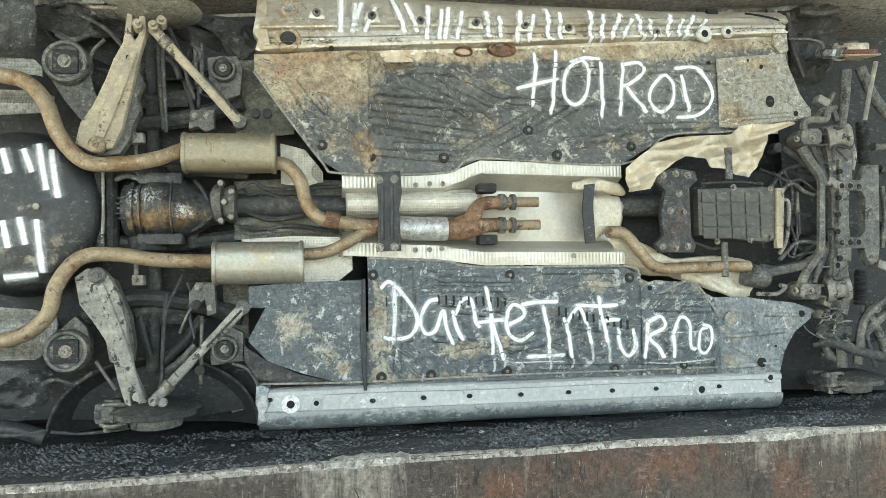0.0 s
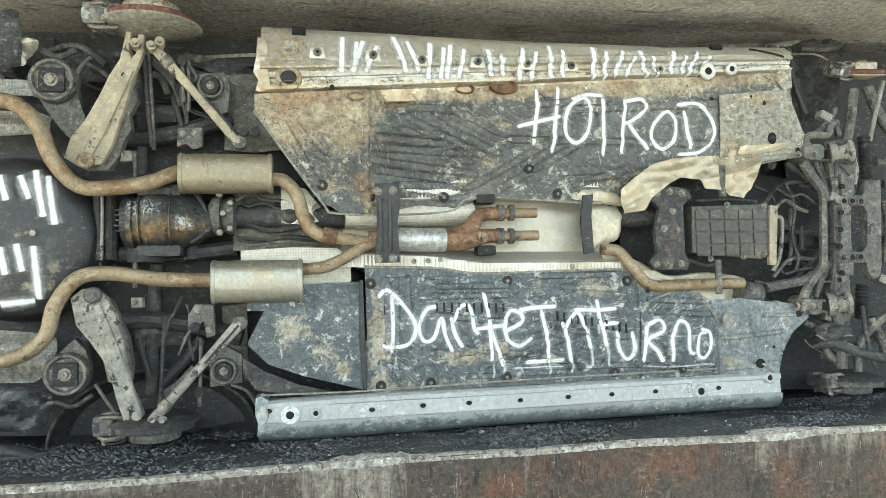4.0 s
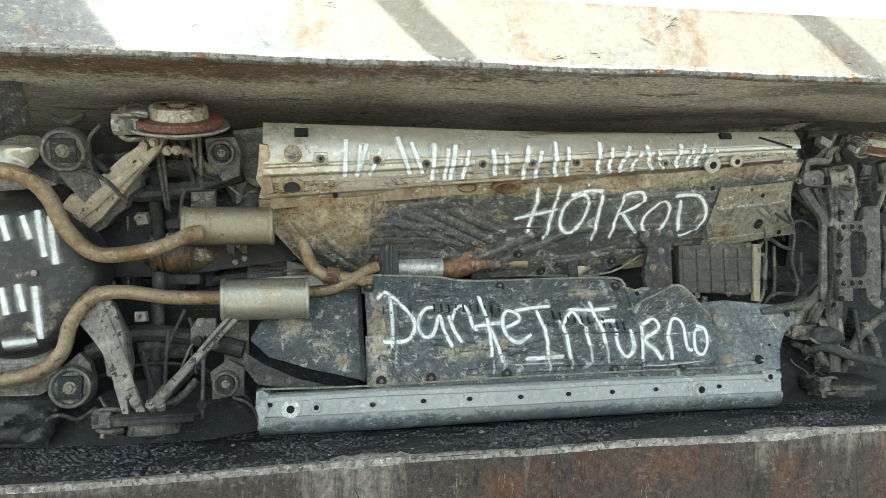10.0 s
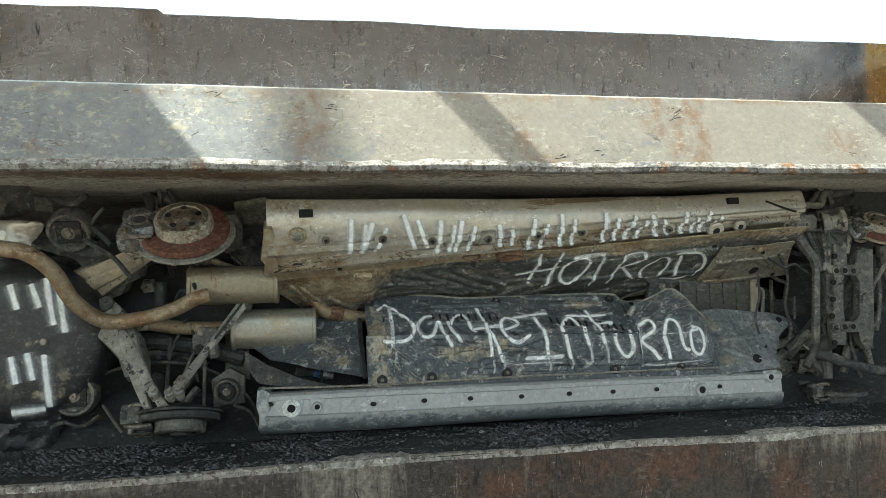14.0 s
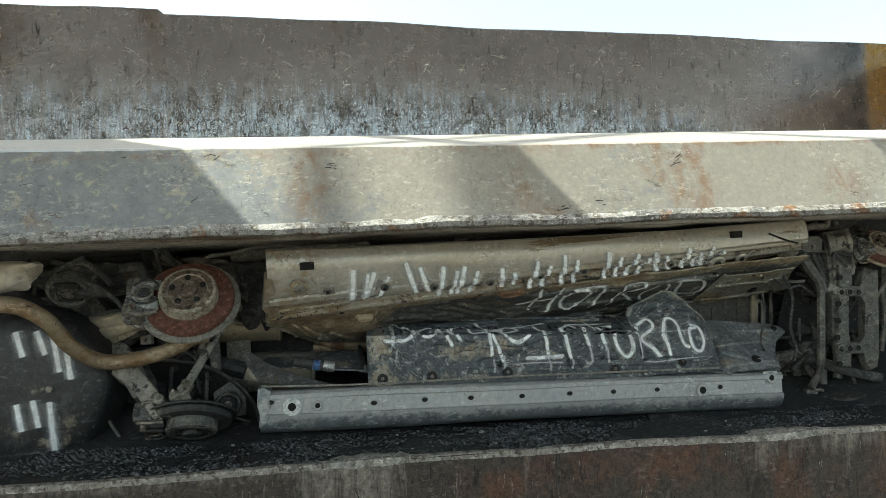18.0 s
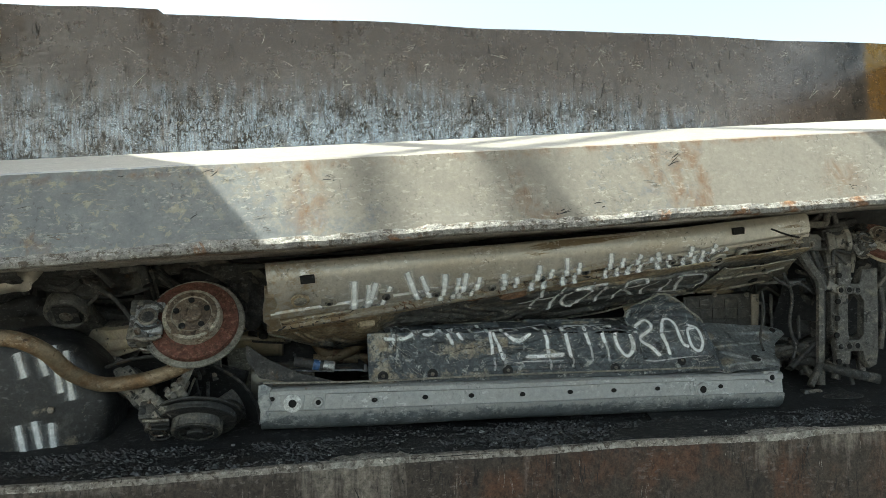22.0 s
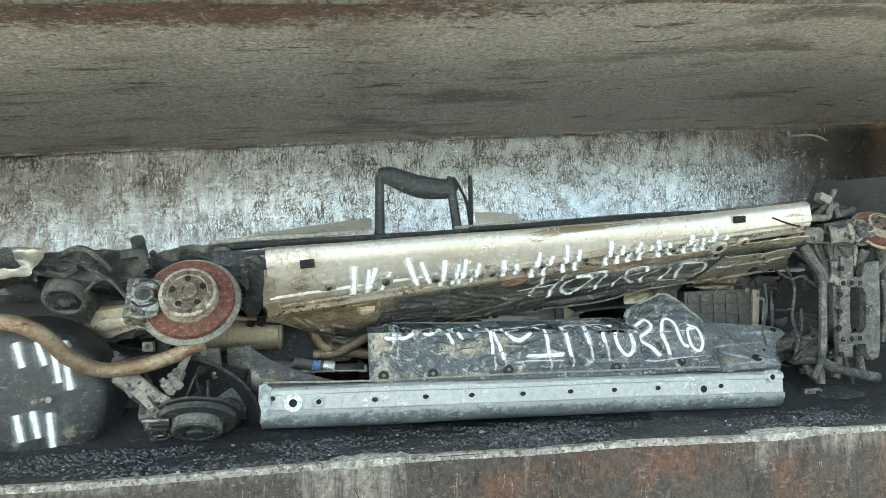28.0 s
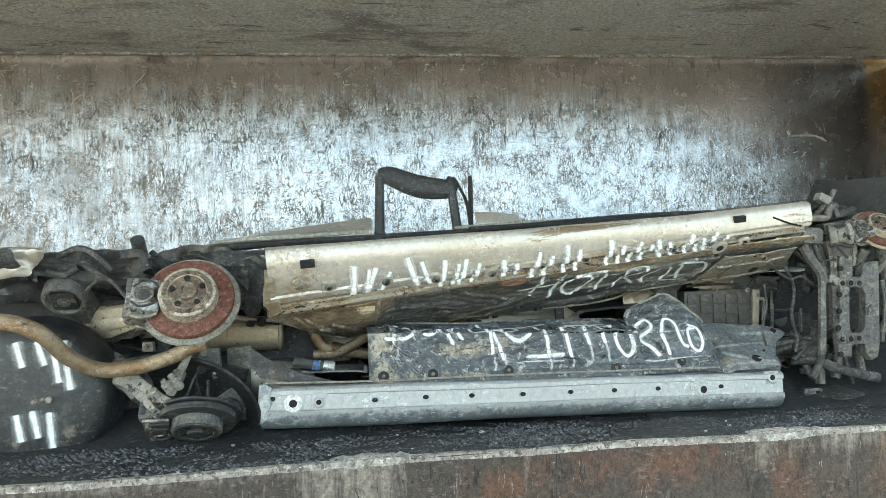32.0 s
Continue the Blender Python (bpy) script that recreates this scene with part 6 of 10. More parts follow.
x, z = (-0.994, 0.898)
disc_part("well_bolt", x, z, well_skin, 0.014, BOLT, well, 0.01, 6)
for a, b in (((-1.115, 1.111), (-1.085, 1.017)), ((-1.044, 1.112), (-1.01, 1.022)), ((-0.996, 1.134), (-0.961, 0.956)), ((-0.954, 1.113), (-0.923, 0.927)), ((-1.105, 0.849), (-1.086, 0.748)), ((-1.05, 0.861), (-1.03, 0.759)), ((-0.994, 0.853), (-0.977, 0.656)), ((-1.107, 0.643), (-0.992, 0.653))):
    tagged(letter("paint_bar", [[tuple(Vector(a).lerp(Vector(b), k / 6)) for k in range(7)]], well_skin, well, 0.026), "white sprayed bar")

# ---- differential, propeller shaft and half shafts ----
DIFF = mat("oily_differential_casting", (0.034, 0.035, 0.036), [((0.075, 0.072, 0.066), 12.0, 0.48, 0.68, ONE), ((0.012, 0.012, 0.012), 20.0, 0.56, 0.66, ONE)], 0.42, 0.15, 0.2, 0.5, 60, fleck=0.4,
           stains=(("ochre", (0.21, 0.135, 0.06), 26.0, (1, 1, 0.5), 1.0), ("bright", (0.42, 0.42, 0.41), 60.0, ONE, 1.5)))
bm = bmesh.new()
add_lathe(bm, (-0.695, 0.1, 0.895), (1, 0, 0), [(0.06, -0.03), (0.098, -0.02), (0.102, 0.0), (0.116, 0.004), (0.118, 0.022), (0.108, 0.026), (0.112, 0.06), (0.124, 0.075), (0.126, 0.14), (0.118, 0.155), (0.112, 0.20), (0.085, 0.25), (0.06, 0.29), (0.052, 0.33)], 40)
for v in bm.verts:
    v.co.y -= 0.012 * rough_noise(v.co.x, v.co.z, 14, 2)
    v.co.z += 0.008 * rough_noise(v.co.x, v.co.z, 11, 5)
diff = moving("tunnel", part("differential", bm, DIFF, car, "oily black differential housing with an ochre stain"))


def diff_ochre(x, z):
    return blobs(x, z, [((-0.60, 0.855), 0.055, 0.035, 0.75), ((-0.50, 0.870), 0.045, 0.035, 0.70), ((-0.66, 0.85), 0.03, 0.05, 0.4), ((-0.43, 0.865), 0.03, 0.02, 0.4)])


soil(diff, diff_ochre, "ochre")
soil(diff, lambda x, z: blobs(x, z, [((-0.655, 0.935), 0.025, 0.03, 0.55), ((-0.60, 0.945), 0.03, 0.025, 0.5), ((-0.50, 0.878), 0.022, 0.018, 0.6)]), "bright")
for i in range(5):
    bm = bmesh.new()
    x, z = (-0.715, 0.930)
    add_box(bm, x - 0.010 - 0.006 * (i % 2), x + 0.05, -0.004, 0.1, z - 0.019 * i - 0.003, z - 0.019 * i + 0.002, 0.001)
    part("cooling_fin", bm, IRON, diff)
for x, h in ((-0.648, 0.119), (-0.590, 0.121), (-0.535, 0.129)):
    bm = bmesh.new()
    add_lathe(bm, (x, 0.1, 0.895), (1, 0, 0), [(h - 0.01, -0.004), (h, -0.003), (h, 0.003), (h - 0.01, 0.004)], 36)
    web = part("casting_web", bm, DIFF, diff)
    soil(web, diff_ochre, "ochre")
for k in range(9):
    a = math.pi * (0.15 + 0.7 * k / 8) + math.pi / 2
    bm = bmesh.new()
    add_lathe(bm, (-0.672, 0.1 + 0.118 * math.cos(a + math.pi / 2 - 1.57) * -1, 0.895 + 0.118 * math.sin(a + 1.57)), (-1, 0, 0), [(0.011, -0.01), (0.011, 0.012), (0.008, 0.014)], 6)
    part("cover_bolt", bm, BOLT, diff)
for z0, z1 in ((1.03, 0.985), (0.80, 0.755)):
    bm = bmesh.new()
    add_box(bm, -0.66, -0.50, 0.02, 0.14, min(z0, z1), max(z0, z1), 0.012)
    part("mount_ear", bm, DIFF, diff)

bm = bmesh.new()
add_lathe(bm, (-0.382, 0.1, 0.917), (1, 0, 0), [(0.04, -0.03), (0.075, -0.01), (0.08, 0.0), (0.08, 0.02), (0.06, 0.025), (0.075, 0.05), (0.075, 0.07), (0.04, 0.08)], 24)
flange = moving("tunnel", part("drive_flange", bm, IRON_PALE, car, "bolted drive flange"))
for px, pz in ((-0.358, 0.989), (-0.320, 0.957), (-0.359, 0.844), (-0.321, 0.859), (-0.346, 0.917)):
    bm = bmesh.new()
    add_lathe(bm, (px, 0.03, pz), (0, -1, 0), [(0.014, 0), (0.014, 0.02), (0.01, 0.024)], 6)
    part("bolt", bm, BOLT, flange)
moving("tunnel", rod_part("propeller_shaft", (-0.329, 0.1, 0.913), (0.180, 0.1, 0.907), 0.045, IRON, label="dark steel propeller shaft", seg=24))
moving("tunnel", rod_part("propeller_shaft", (1.286, 0.1, 0.907), (1.486, 0.1, 0.904), 0.05, IRON, seg=24))
moving("sub_upper", rod_part("half_shaft", (-0.632, 0.14, 1.604), (-0.628, 0.14, 1.016), 0.026, IRON))
moving("sub_lower", rod_part("half_shaft", (-0.615, 0.14, 0.794), (-0.632, 0.14, 0.268), 0.026, IRON))
for pts in ([(-0.637, 0.09, 0.790), (-0.637, 0.09, 0.736)], [(-0.637, 0.09, 1.052), (-0.633, 0.09, 1.013)]):
    moving("tunnel", rod_part("shaft_boot", pts[0], pts[1], 0.07, RUBBER))

# ---- rear suspension ----
UP_ARM = [(-0.680, 1.650), (-0.696, 1.536), (-0.728, 1.472), (-0.755, 1.396), (-0.798, 1.297), (-0.840, 1.233), (-0.857, 1.157), (-0.807, 1.128), (-0.727, 1.142), (-0.696, 1.215), (-0.672, 1.324), (-0.652, 1.417), (-0.636, 1.491), (-0.612, 1.579), (-0.616, 1.648), (-0.640, 1.639), (-0.640, 1.569), (-0.654, 1.547), (-0.664, 1.568), (-0.660, 1.646)]
LO_ARM = [(-0.856, 0.638), (-0.815, 0.670), (-0.761, 0.664), (-0.734, 0.635), (-0.706, 0.572), (-0.681, 0.472), (-0.673, 0.385), (-0.656, 0.302), (-0.625, 0.223), (-0.605, 0.169), (-0.636, 0.158), (-0.652, 0.224), (-0.667, 0.225), (-0.663, 0.168), (-0.687, 0.181), (-0.710, 0.272), (-0.725, 0.330), (-0.752, 0.409), (-0.799, 0.484), (-0.839, 0.539)]
a1 = moving("arm_upper", plate_part("control_arm", UP_ARM, -0.045, -0.012, ARM, label="mud-coated pressed control arm", bevel=0.010))
plate_part("arm_back", [(-0.628, 1.474), (-0.648, 1.447), (-0.628, 1.396), (-0.652, 1.340), (-0.640, 1.288), (-0.664, 1.239), (-0.676, 1.181), (-0.711, 1.125), (-0.778, 1.116), (-0.836, 1.140), (-0.836, 1.245), (-0.739, 1.418)], -0.016, 0.03, IRON_PALE, a1)
a2 = moving("arm_lower", plate_part("control_arm", LO_ARM, -0.045, -0.012, ARM_GREY, label="chipped grey pressed control arm", bevel=0.010))
plate_part("arm_back", [(-0.833, 0.539), (-0.792, 0.661), (-0.726, 0.626), (-0.675, 0.493), (-0.660, 0.389), (-0.667, 0.328), (-0.698, 0.308), (-0.745, 0.331), (-0.760, 0.413)], -0.016, 0.03, IRON_PALE, a2)
for arm, pts, mt in ((a1, [(-0.652, -0.05, 1.500), (-0.698, -0.052, 1.382), (-0.744, -0.052, 1.265), (-0.771, -0.05, 1.182)], ARM), (a2, [(-0.765, -0.05, 0.608), (-0.730, -0.052, 0.496), (-0.696, -0.052, 0.384), (-0.655, -0.05, 0.262)], ARM_GREY)):
    bm = bmesh.new()
    add_tube(bm, pts, [0.012, 0.02, 0.026, 0.018], 10, 6, 0.5)
    part("arm_ridge", bm, mt, arm)
for arm, pts in ((a1, ((-0.675, 1.480), (-0.752, 1.255))), (a2, ((-0.750, 0.537), (-0.681, 0.317)))):
    for px, pz in pts:
        disc_part("hole", px, pz, lambda x, z: 0.044, 0.009, HOLE, arm, 0.003)
for arm, c in ((a1, (-0.779, -0.05, 1.151)), (a2, (-0.777, -0.05, 0.643))):
    bm = bmesh.new()
    add_lathe(bm, c, (0, -1, 0), [(0.03, -0.02), (0.03, 0.008), (0.022, 0.016), (0.012, 0.017), (0.012, 0.026)], 20)
    part("pivot_bolt", bm, MUD if arm is a1 else IRON_PALE, arm)
for arm, places in ((a1, ((-0.638, -0.06, 1.593), (-0.583, -0.06, 1.591), (-0.555, -0.06, 1.610))), (a2, ((-0.637, -0.06, 0.208), (-0.584, -0.06, 0.189), (-0.553, -0.06, 0.184)))):
    for c in places:
        bm = bmesh.new()
        add_lathe(bm, c, (0.15, -1, 0.1), [(0.016, -0.03), (0.018, 0.0), (0.018, 0.02), (0.010, 0.022), (0.010, 0.04)], 8)
        part("ball_joint", bm, ARM if arm is a1 else ARM_GREY, arm)
for group, a, b, mt in (("link_upper", (-0.595, -0.04, 1.599), (-0.286, 0, 1.258), ARM), ("arm_lower", (-0.596, -0.04, 0.179), (-0.279, 0, 0.512), ARM_GREY)):
    bm = bmesh.new()
    add_tube(bm, [a, (Vector(a) + Vector(b)) / 2, b], [0.02, 0.016, 0.022], 10, 6, 0.7)
    l1 = moving(group, part("link_arm", bm, mt, car, "worn straight suspension link"))
    bm = bmesh.new()
    add_lathe(bm, b, (0, -1, 0), [(0.026, -0.03), (0.026, 0.01), (0.012, 0.014)], 16)
    part("link_bush", bm, IRON_PALE, l1)
    p, q = Vector(a), Vector(b)
    rod_part("clamp_sleeve", p.lerp(q, 0.12), p.lerp(q, 0.20), 0.024, BOLT, l1)
    tube_part("slotted_rib", [p.lerp(q, 0.55) + Vector((0.015, -0.012, 0.01)), p.lerp(q, 0.75) + Vector((0.015, -0.014, 0.01)), p.lerp(q, 0.95) + Vector((0.012, -0.012, 0.008))], 0.005, BLACK, l1, seg=6)


def brake(c, up, group, rusty, shield=ARM, hat=HUB, size=1.0, cast=ALU):
    """Brake disc with hub, dust shield and caliper; up is +1 or -1, the way its outer face looks along z."""
    c = Vector(c)
    bm = bmesh.new()
    add_lathe(bm, c, (0, 0, up), [(0.07, -0.005), (0.158, -0.004), (0.160, 0.0), (0.160, 0.006), (0.158, 0.010), (0.158, 0.016), (0.160, 0.019), (0.158, 0.024), (0.112, 0.026), (0.10, 0.024)], 56)
    d = moving(group, part("brake_disc", bm, rusty, car, "rusted brake disc"))
    bm = bmesh.new()
    add_lathe(bm, c, (0, 0, up), [(0.106, 0.02), (0.104, 0.055), (0.100, 0.066), (0.070, 0.070), (0.066, 0.064), (0.036, 0.064), (0.034, 0.078), (0.024, 0.082), (0.010, 0.080)], 48)
    h = part("hub_hat", bm, hat, d, "pale worn hub with five stud holes")
    bm = bmesh.new()
    add_lathe(bm, c, (0, 0, up), [(0.090, 0.064), (0.088, 0.0705), (0.072, 0.0715), (0.067, 0.0655), (0.037, 0.0655), (0.035, 0.079), (0.024, 0.083), (0.010, 0.081)], 48)
    part("hub_face", bm, HUB_FACE if hat is HUB else IRON, h, "rusty brown hub face")
    for k in range(5):
        a = 2 * math.pi * k / 5 + 0.4
        bm = bmesh.new()
        add_lathe(bm, c + Vector((0.056 * math.cos(a), 0.056 * math.sin(a), up * 0.066)), (0, 0, up), [(0.011, -0.003), (0.011, 0.004), (0.007, 0.005)], 12)
        part("stud_hole", bm, HOLE, h)
    bm = bmesh.new()
    add_lathe(bm, c, (0, 0, -up), [(0.10, 0.006), (0.176, 0.008), (0.180, 0.004), (0.182, 0.010), (0.176, 0.016), (0.12, 0.03), (0.06, 0.05)], 48)
    part("dust_shield", bm, shield, d, "dusty splash shield")
    bm = bmesh.new()
    zo = c.z + up * 0.055
    add_box(bm, c.x - 0.200, c.x - 0.125, c.y - 0.062, c.y + 0.055, c.z + up * 0.01 - 0.045, c.z + up * 0.01 + 0.045, 0.014)
    for ya, yb in ((-0.066, -0.030), (0.026, 0.060)):
        add_box(bm, c.x - 0.150, c.x - 0.098, c.y + ya, c.y + yb, min(c.z + up * 0.030, zo), max(c.z + up * 0.030, zo), 0.008)
    add_box(bm, c.x - 0.222, c.x - 0.190, c.y - 0.088, c.y + 0.082, c.z - 0.016, c.z + 0.030, 0.010)
    cal = part("caliper", bm, cast, d, "grey cast caliper")
    bm = bmesh.new()
    add_lathe(bm, (c.x - 0.152, c.y - 0.003, zo), (0, 0, up), [(0.034, -0.004), (0.034, 0.006), (0.028, 0.009), (0.025, 0.003), (0.006, 0.002)], 24)
    window = part("piston_window", bm, BOLT, cal, "dull steel piston end")
    bm = bmesh.new()
    add_lathe(bm, (c.x - 0.152, c.y - 0.003, zo + up * 0.003), (0, 0, up), [(0.021, -0.003), (0.021, 0.003), (0.004, 0.003)], 20)
    part("piston_hollow", bm, IRON, window)
    for sy in (-1, 1):
        bm = bmesh.new()
        add_tube(bm, [(c.x - 0.19, c.y + sy * 0.030, zo + up * 0.004), (c.x - 0.165, c.y + sy * 0.052, zo + up * 0.010), (c.x - 0.13, c.y + sy * 0.050, zo + up * 0.010), (c.x - 0.105, c.y + sy * 0.030, zo + up * 0.004), (c.x - 0.118, c.y + sy * 0.018, zo + up * 0.006)], 0.0045, 8, 6)
        part("spring_clip", bm, IRON, cal)
    for ya, yb in ((-0.085, -0.035), (0.02, 0.075)):
        bm = bmesh.new()
        add_box(bm, c.x - 0.22, c.x - 0.145, c.y + ya, c.y + yb, c.z - 0.03, c.z + 0.05, 0.01)
        part("caliper_bracket", bm, IRON_PALE, cal)
    bm = bmesh.new()
    add_lathe(bm, c + Vector((-0.15, -0.075, up * 0.005)), (0, -1, 0), [(0.03, -0.02), (0.03, 0.006), (0.024, 0.010), (0.022, 0.004), (0.008, 0.004)], 20)
    part("piston_housing", bm, cast, cal)
    for dz in (-0.034, 0.036):
        bm = bmesh.new()
        add_tube(bm, [c + Vector((-0.20, -0.07, dz)), c + Vector((-0.17, -0.086, dz * 1.25)), c + Vector((-0.13, -0.084, dz * 1.2)), c + Vector((-0.105, -0.07, dz))], 0.009, 8, 5)
        part("pad_spring", bm, BOLT, cal)
    for dy in (-0.06, 0.05):
        bm = bmesh.new()
        add_lathe(bm, c + Vector((-0.18, dy, up * 0.055)), (0, 0, up), [(0.012, -0.01), (0.012, 0.012), (0.008, 0.014)], 6)
        part("bolt", bm, BOLT, cal)
    # smaller brakes are the same castings shrunk about the hub
    if size != 1.0:
        for ob in [d] + list(d.children_recursive):
            for v in ob.data.vertices:
                v.co = c + (v.co - c) * size
    return d


hu, hl = (-0.604, 1.688), (-0.601, 0.134)
brake((hu[0], 0.0, hu[1]), 1, "hub_upper", DISC, DUSTY)
brake((hl[0] + 0.01, 0.02, hl[1] + 0.01), -1, "hub_lower", IRON, IRON, IRON_PALE, 0.88, IRON)


def bush(c, r, group, mt, square=False):
    bm = bmesh.new()
    add_lathe(bm, c, (0, -1, 0), [(r, -0.05), (r, 0.0), (r * 0.92, 0.012), (r * 0.8, 0.012), (r * 0.72, 0.0)], 28)
    b = moving(group, part("subframe_bush", bm, mt, car, "rubber-cored subframe mount"))
    bm = bmesh.new()
    if square:
        k = r * 0.55
        add_box(bm, c[0] - k, c[0] + k, c[1] - 0.012, c[1] + 0.01, c[2] - k, c[2] + k, 0.008)
    else:
        add_lathe(bm, c, (0, -1, 0), [(r * 0.7, 0.0), (r * 0.6, 0.008), (r * 0.3, 0.010)], 20)
    part("bush_core", bm, RUBBER, b)
    bolts([(c[0], c[2])], c[1] - 0.012, b, r * 0.2, 0.01)
    return b


bush((-0.899, -0.01, 1.431), 0.082, "sub_upper", IRON_PALE, True)
bush((-0.890, -0.01, 0.374), 0.078, "sub_lower", IRON_PALE, True)
bush((-0.345, 0, 1.428), 0.050, "sub_upper", IRON_PALE)
bush((-0.345, 0, 0.360), 0.050, "sub_lower", IRON_PALE)
for group, outline, mt in (
        ("sub_upper", [(-0.956, 1.369), (-0.837, 1.457), (-0.813, 1.352), (-0.786, 1.268), (-0.817, 1.193), (-0.865, 1.234), (-0.913, 1.296)], IRON_PALE),
        ("sub_lower", [(-0.936, 0.440), (-0.871, 0.499), (-0.833, 0.457), (-0.817, 0.395), (-0.842, 0.335), (-0.889, 0.418)], IRON_PALE),
        ("sub_upper", [(-0.407, 1.478), (-0.297, 1.487), (-0.276, 1.435), (-0.285, 1.335), (-0.346, 1.311), (-0.401, 1.386)], IRON_PALE),
        ("sub_lower", [(-0.406, 0.404), (-0.337, 0.450), (-0.280, 0.417), (-0.280, 0.311), (-0.398, 0.299)], IRON_PALE),
        ("sub_upper", [(-0.469, 1.271), (-0.381, 1.273), (-0.381, 1.199), (-0.414, 1.186), (-0.439, 1.207), (-0.476, 1.197)], IRON_PALE),
        ("sub_lower", [(-0.478, 0.570), (-0.451, 0.612), (-0.385, 0.610), (-0.377, 0.494), (-0.410, 0.484), (-0.421, 0.548), (-0.452, 0.511), (-0.472, 0.518)], IRON_PALE),
        ("sub_upper", [(-0.680, 1.181), (-0.640, 1.181), (-0.636, 1.143), (-0.680, 1.138)], ARM_GREY),
        ("sub_lower", [(-0.679, 0.644), (-0.640, 0.643), (-0.636, 0.606), (-0.679, 0.605)], ARM_GREY)):
    moving(group, plate_part("mount_bracket", outline, 0.02, 0.06, mt))
moving("sub_upper", rod_part("sway_link", (-0.448, 0, 1.516), (-0.446, 0.02, 1.369), 0.007, IRON_PALE))
moving("sub_lower", rod_part("sway_link", (-0.429, 0.02, 0.484), (-0.433, 0, 0.234), 0.007, IRON_PALE))
for group, c in (("sub_upper", (-0.446, -0.01, 1.517)), ("sub_lower", (-0.433, -0.01, 0.287)), ("sub_upper", (-0.226, -0.01, 1.255)), ("sub_upper", (-0.182, -0.01, 1.256)), ("sub_lower", (-0.450, 0, 0.528))):
    bm = bmesh.new()
    add_lathe(bm, c, (0, -1, 0), [(0.018, -0.02), (0.018, 0.006), (0.010, 0.008)], 14)
    moving(group, part("rubber_grommet", bm, RUBBER, car))
# cross member and arms of the rear subframe, dark behind the pipes
for group, pts, r in (
        ("tunnel", [(-0.811, 0.08, 1.049), (-0.808, 0.08, 0.899), (-0.806, 0.08, 0.749)], 0.018),
        ("tunnel", [(-0.782, 0.12, 1.057), (-0.779, 0.12, 0.903), (-0.777, 0.12, 0.751)], 0.03),
        ("sub_upper", [(-0.868, 0.1, 1.314), (-0.710, 0.12, 1.246), (-0.501, 0.12, 1.261), (-0.283, 0.1, 1.329)], 0.035),
        ("sub_lower", [(-0.864, 0.1, 0.484), (-0.710, 0.12, 0.554), (-0.503, 0.12, 0.537), (-0.289, 0.1, 0.477)], 0.035),
        ("sub_upper", [(-0.585, 0.12, 1.554), (-0.511, 0.12, 1.420), (-0.466, 0.1, 1.280)], 0.012),
        ("sub_lower", [(-0.587, 0.12, 0.312), (-0.504, 0.12, 0.395), (-0.437, 0.1, 0.481)], 0.02),
        ("tunnel", [(-0.505, 0.14, 0.994), (-0.495, 0.14, 0.882), (-0.485, 0.14, 0.748)], 0.03),
        ("tunnel", [(-0.769, 0.15, 1.062), (-0.571, 0.15, 1.063), (-0.268, 0.15, 1.043)], 0.03),
        ("tunnel", [(-0.769, 0.15, 0.774), (-0.571, 0.15, 0.767), (-0.314, 0.15, 0.791)], 0.03)):
    moving(group, tube_part("subframe_tube", pts, r, IRON, seg=10))
# brake and sensor lines
for group, pts, mt in (
        ("arm_upper", [(-0.455, -0.02, 1.552), (-0.427, 0, 1.506), (-0.482, 0.02, 1.456), (-0.452, 0.02, 1.347)], IRON),
        ("sub_upper", [(-0.550, 0.05, 1.597), (-0.513, 0.05, 1.509), (-0.445, 0.04, 1.419), (-0.438, 0.02, 1.282)], IRON),
        ("sub_upper", [(-0.769, 0, 1.524), (-0.808, 0, 1.480), (-0.824, 0.02, 1.443)], IRON_PALE),
        ("sub_lower", [(-0.794, 0, 0.333), (-0.750, -0.02, 0.273), (-0.722, -0.02, 0.231)], IRON_PALE),
        ("sub_lower", [(-0.562, 0.05, 0.572), (-0.572, 0.05, 0.445), (-0.576, 0.02, 0.218)], IRON),
        ("sub_upper", [(-0.591, 0.05, 1.550), (-0.587, 0.05, 1.396), (-0.571, 0.05, 1.199)], IRON),
        ("tunnel", [(-0.302, 0.05, 0.971), (-0.238, 0.05, 1.000), (-0.174, 0.06, 0.972), (0.090, 0.08, 0.987)], IRON),
        ("tunnel", [(-0.317, 0.08, 0.830), (-0.199, 0.08, 0.818), (-0.090, 0.08, 0.829), (0.088, 0.1, 0.806)], IRON),
        ("tunnel", [(-0.284, 0.08, 0.942), (-0.220, 0.08, 0.874), (-0.134, 0.1, 0.854)], IRON_PALE),
        ("sub_lower", [(-1.180, 0, 0.090), (-1.035, 0, 0.085), (-0.960, 0.02, 0.092)], IRON)):
    moving(group, tube_part("brake_line", pts, 0.0065 if mt is IRON_PALE else 0.008, mt, seg=8))
moving("sub_lower", tube_part("bumper_tube", [(-1.225, 0.02, 0.128), (-1.080, 0.02, 0.104), (-0.973, 0.03, 0.065)], 0.028, BLACK, label="black bumper rail"))
moving("sub_lower", crumple("torn_liner", [(-1.183, 0.330), (-1.038, 0.334), (-0.926, 0.319), (-0.954, 0.240), (-0.981, 0.181), (-1.091, 0.177), (-1.181, 0.202)], car, BLACK, "torn black plastic liner", 33, 0.02, 0.03))
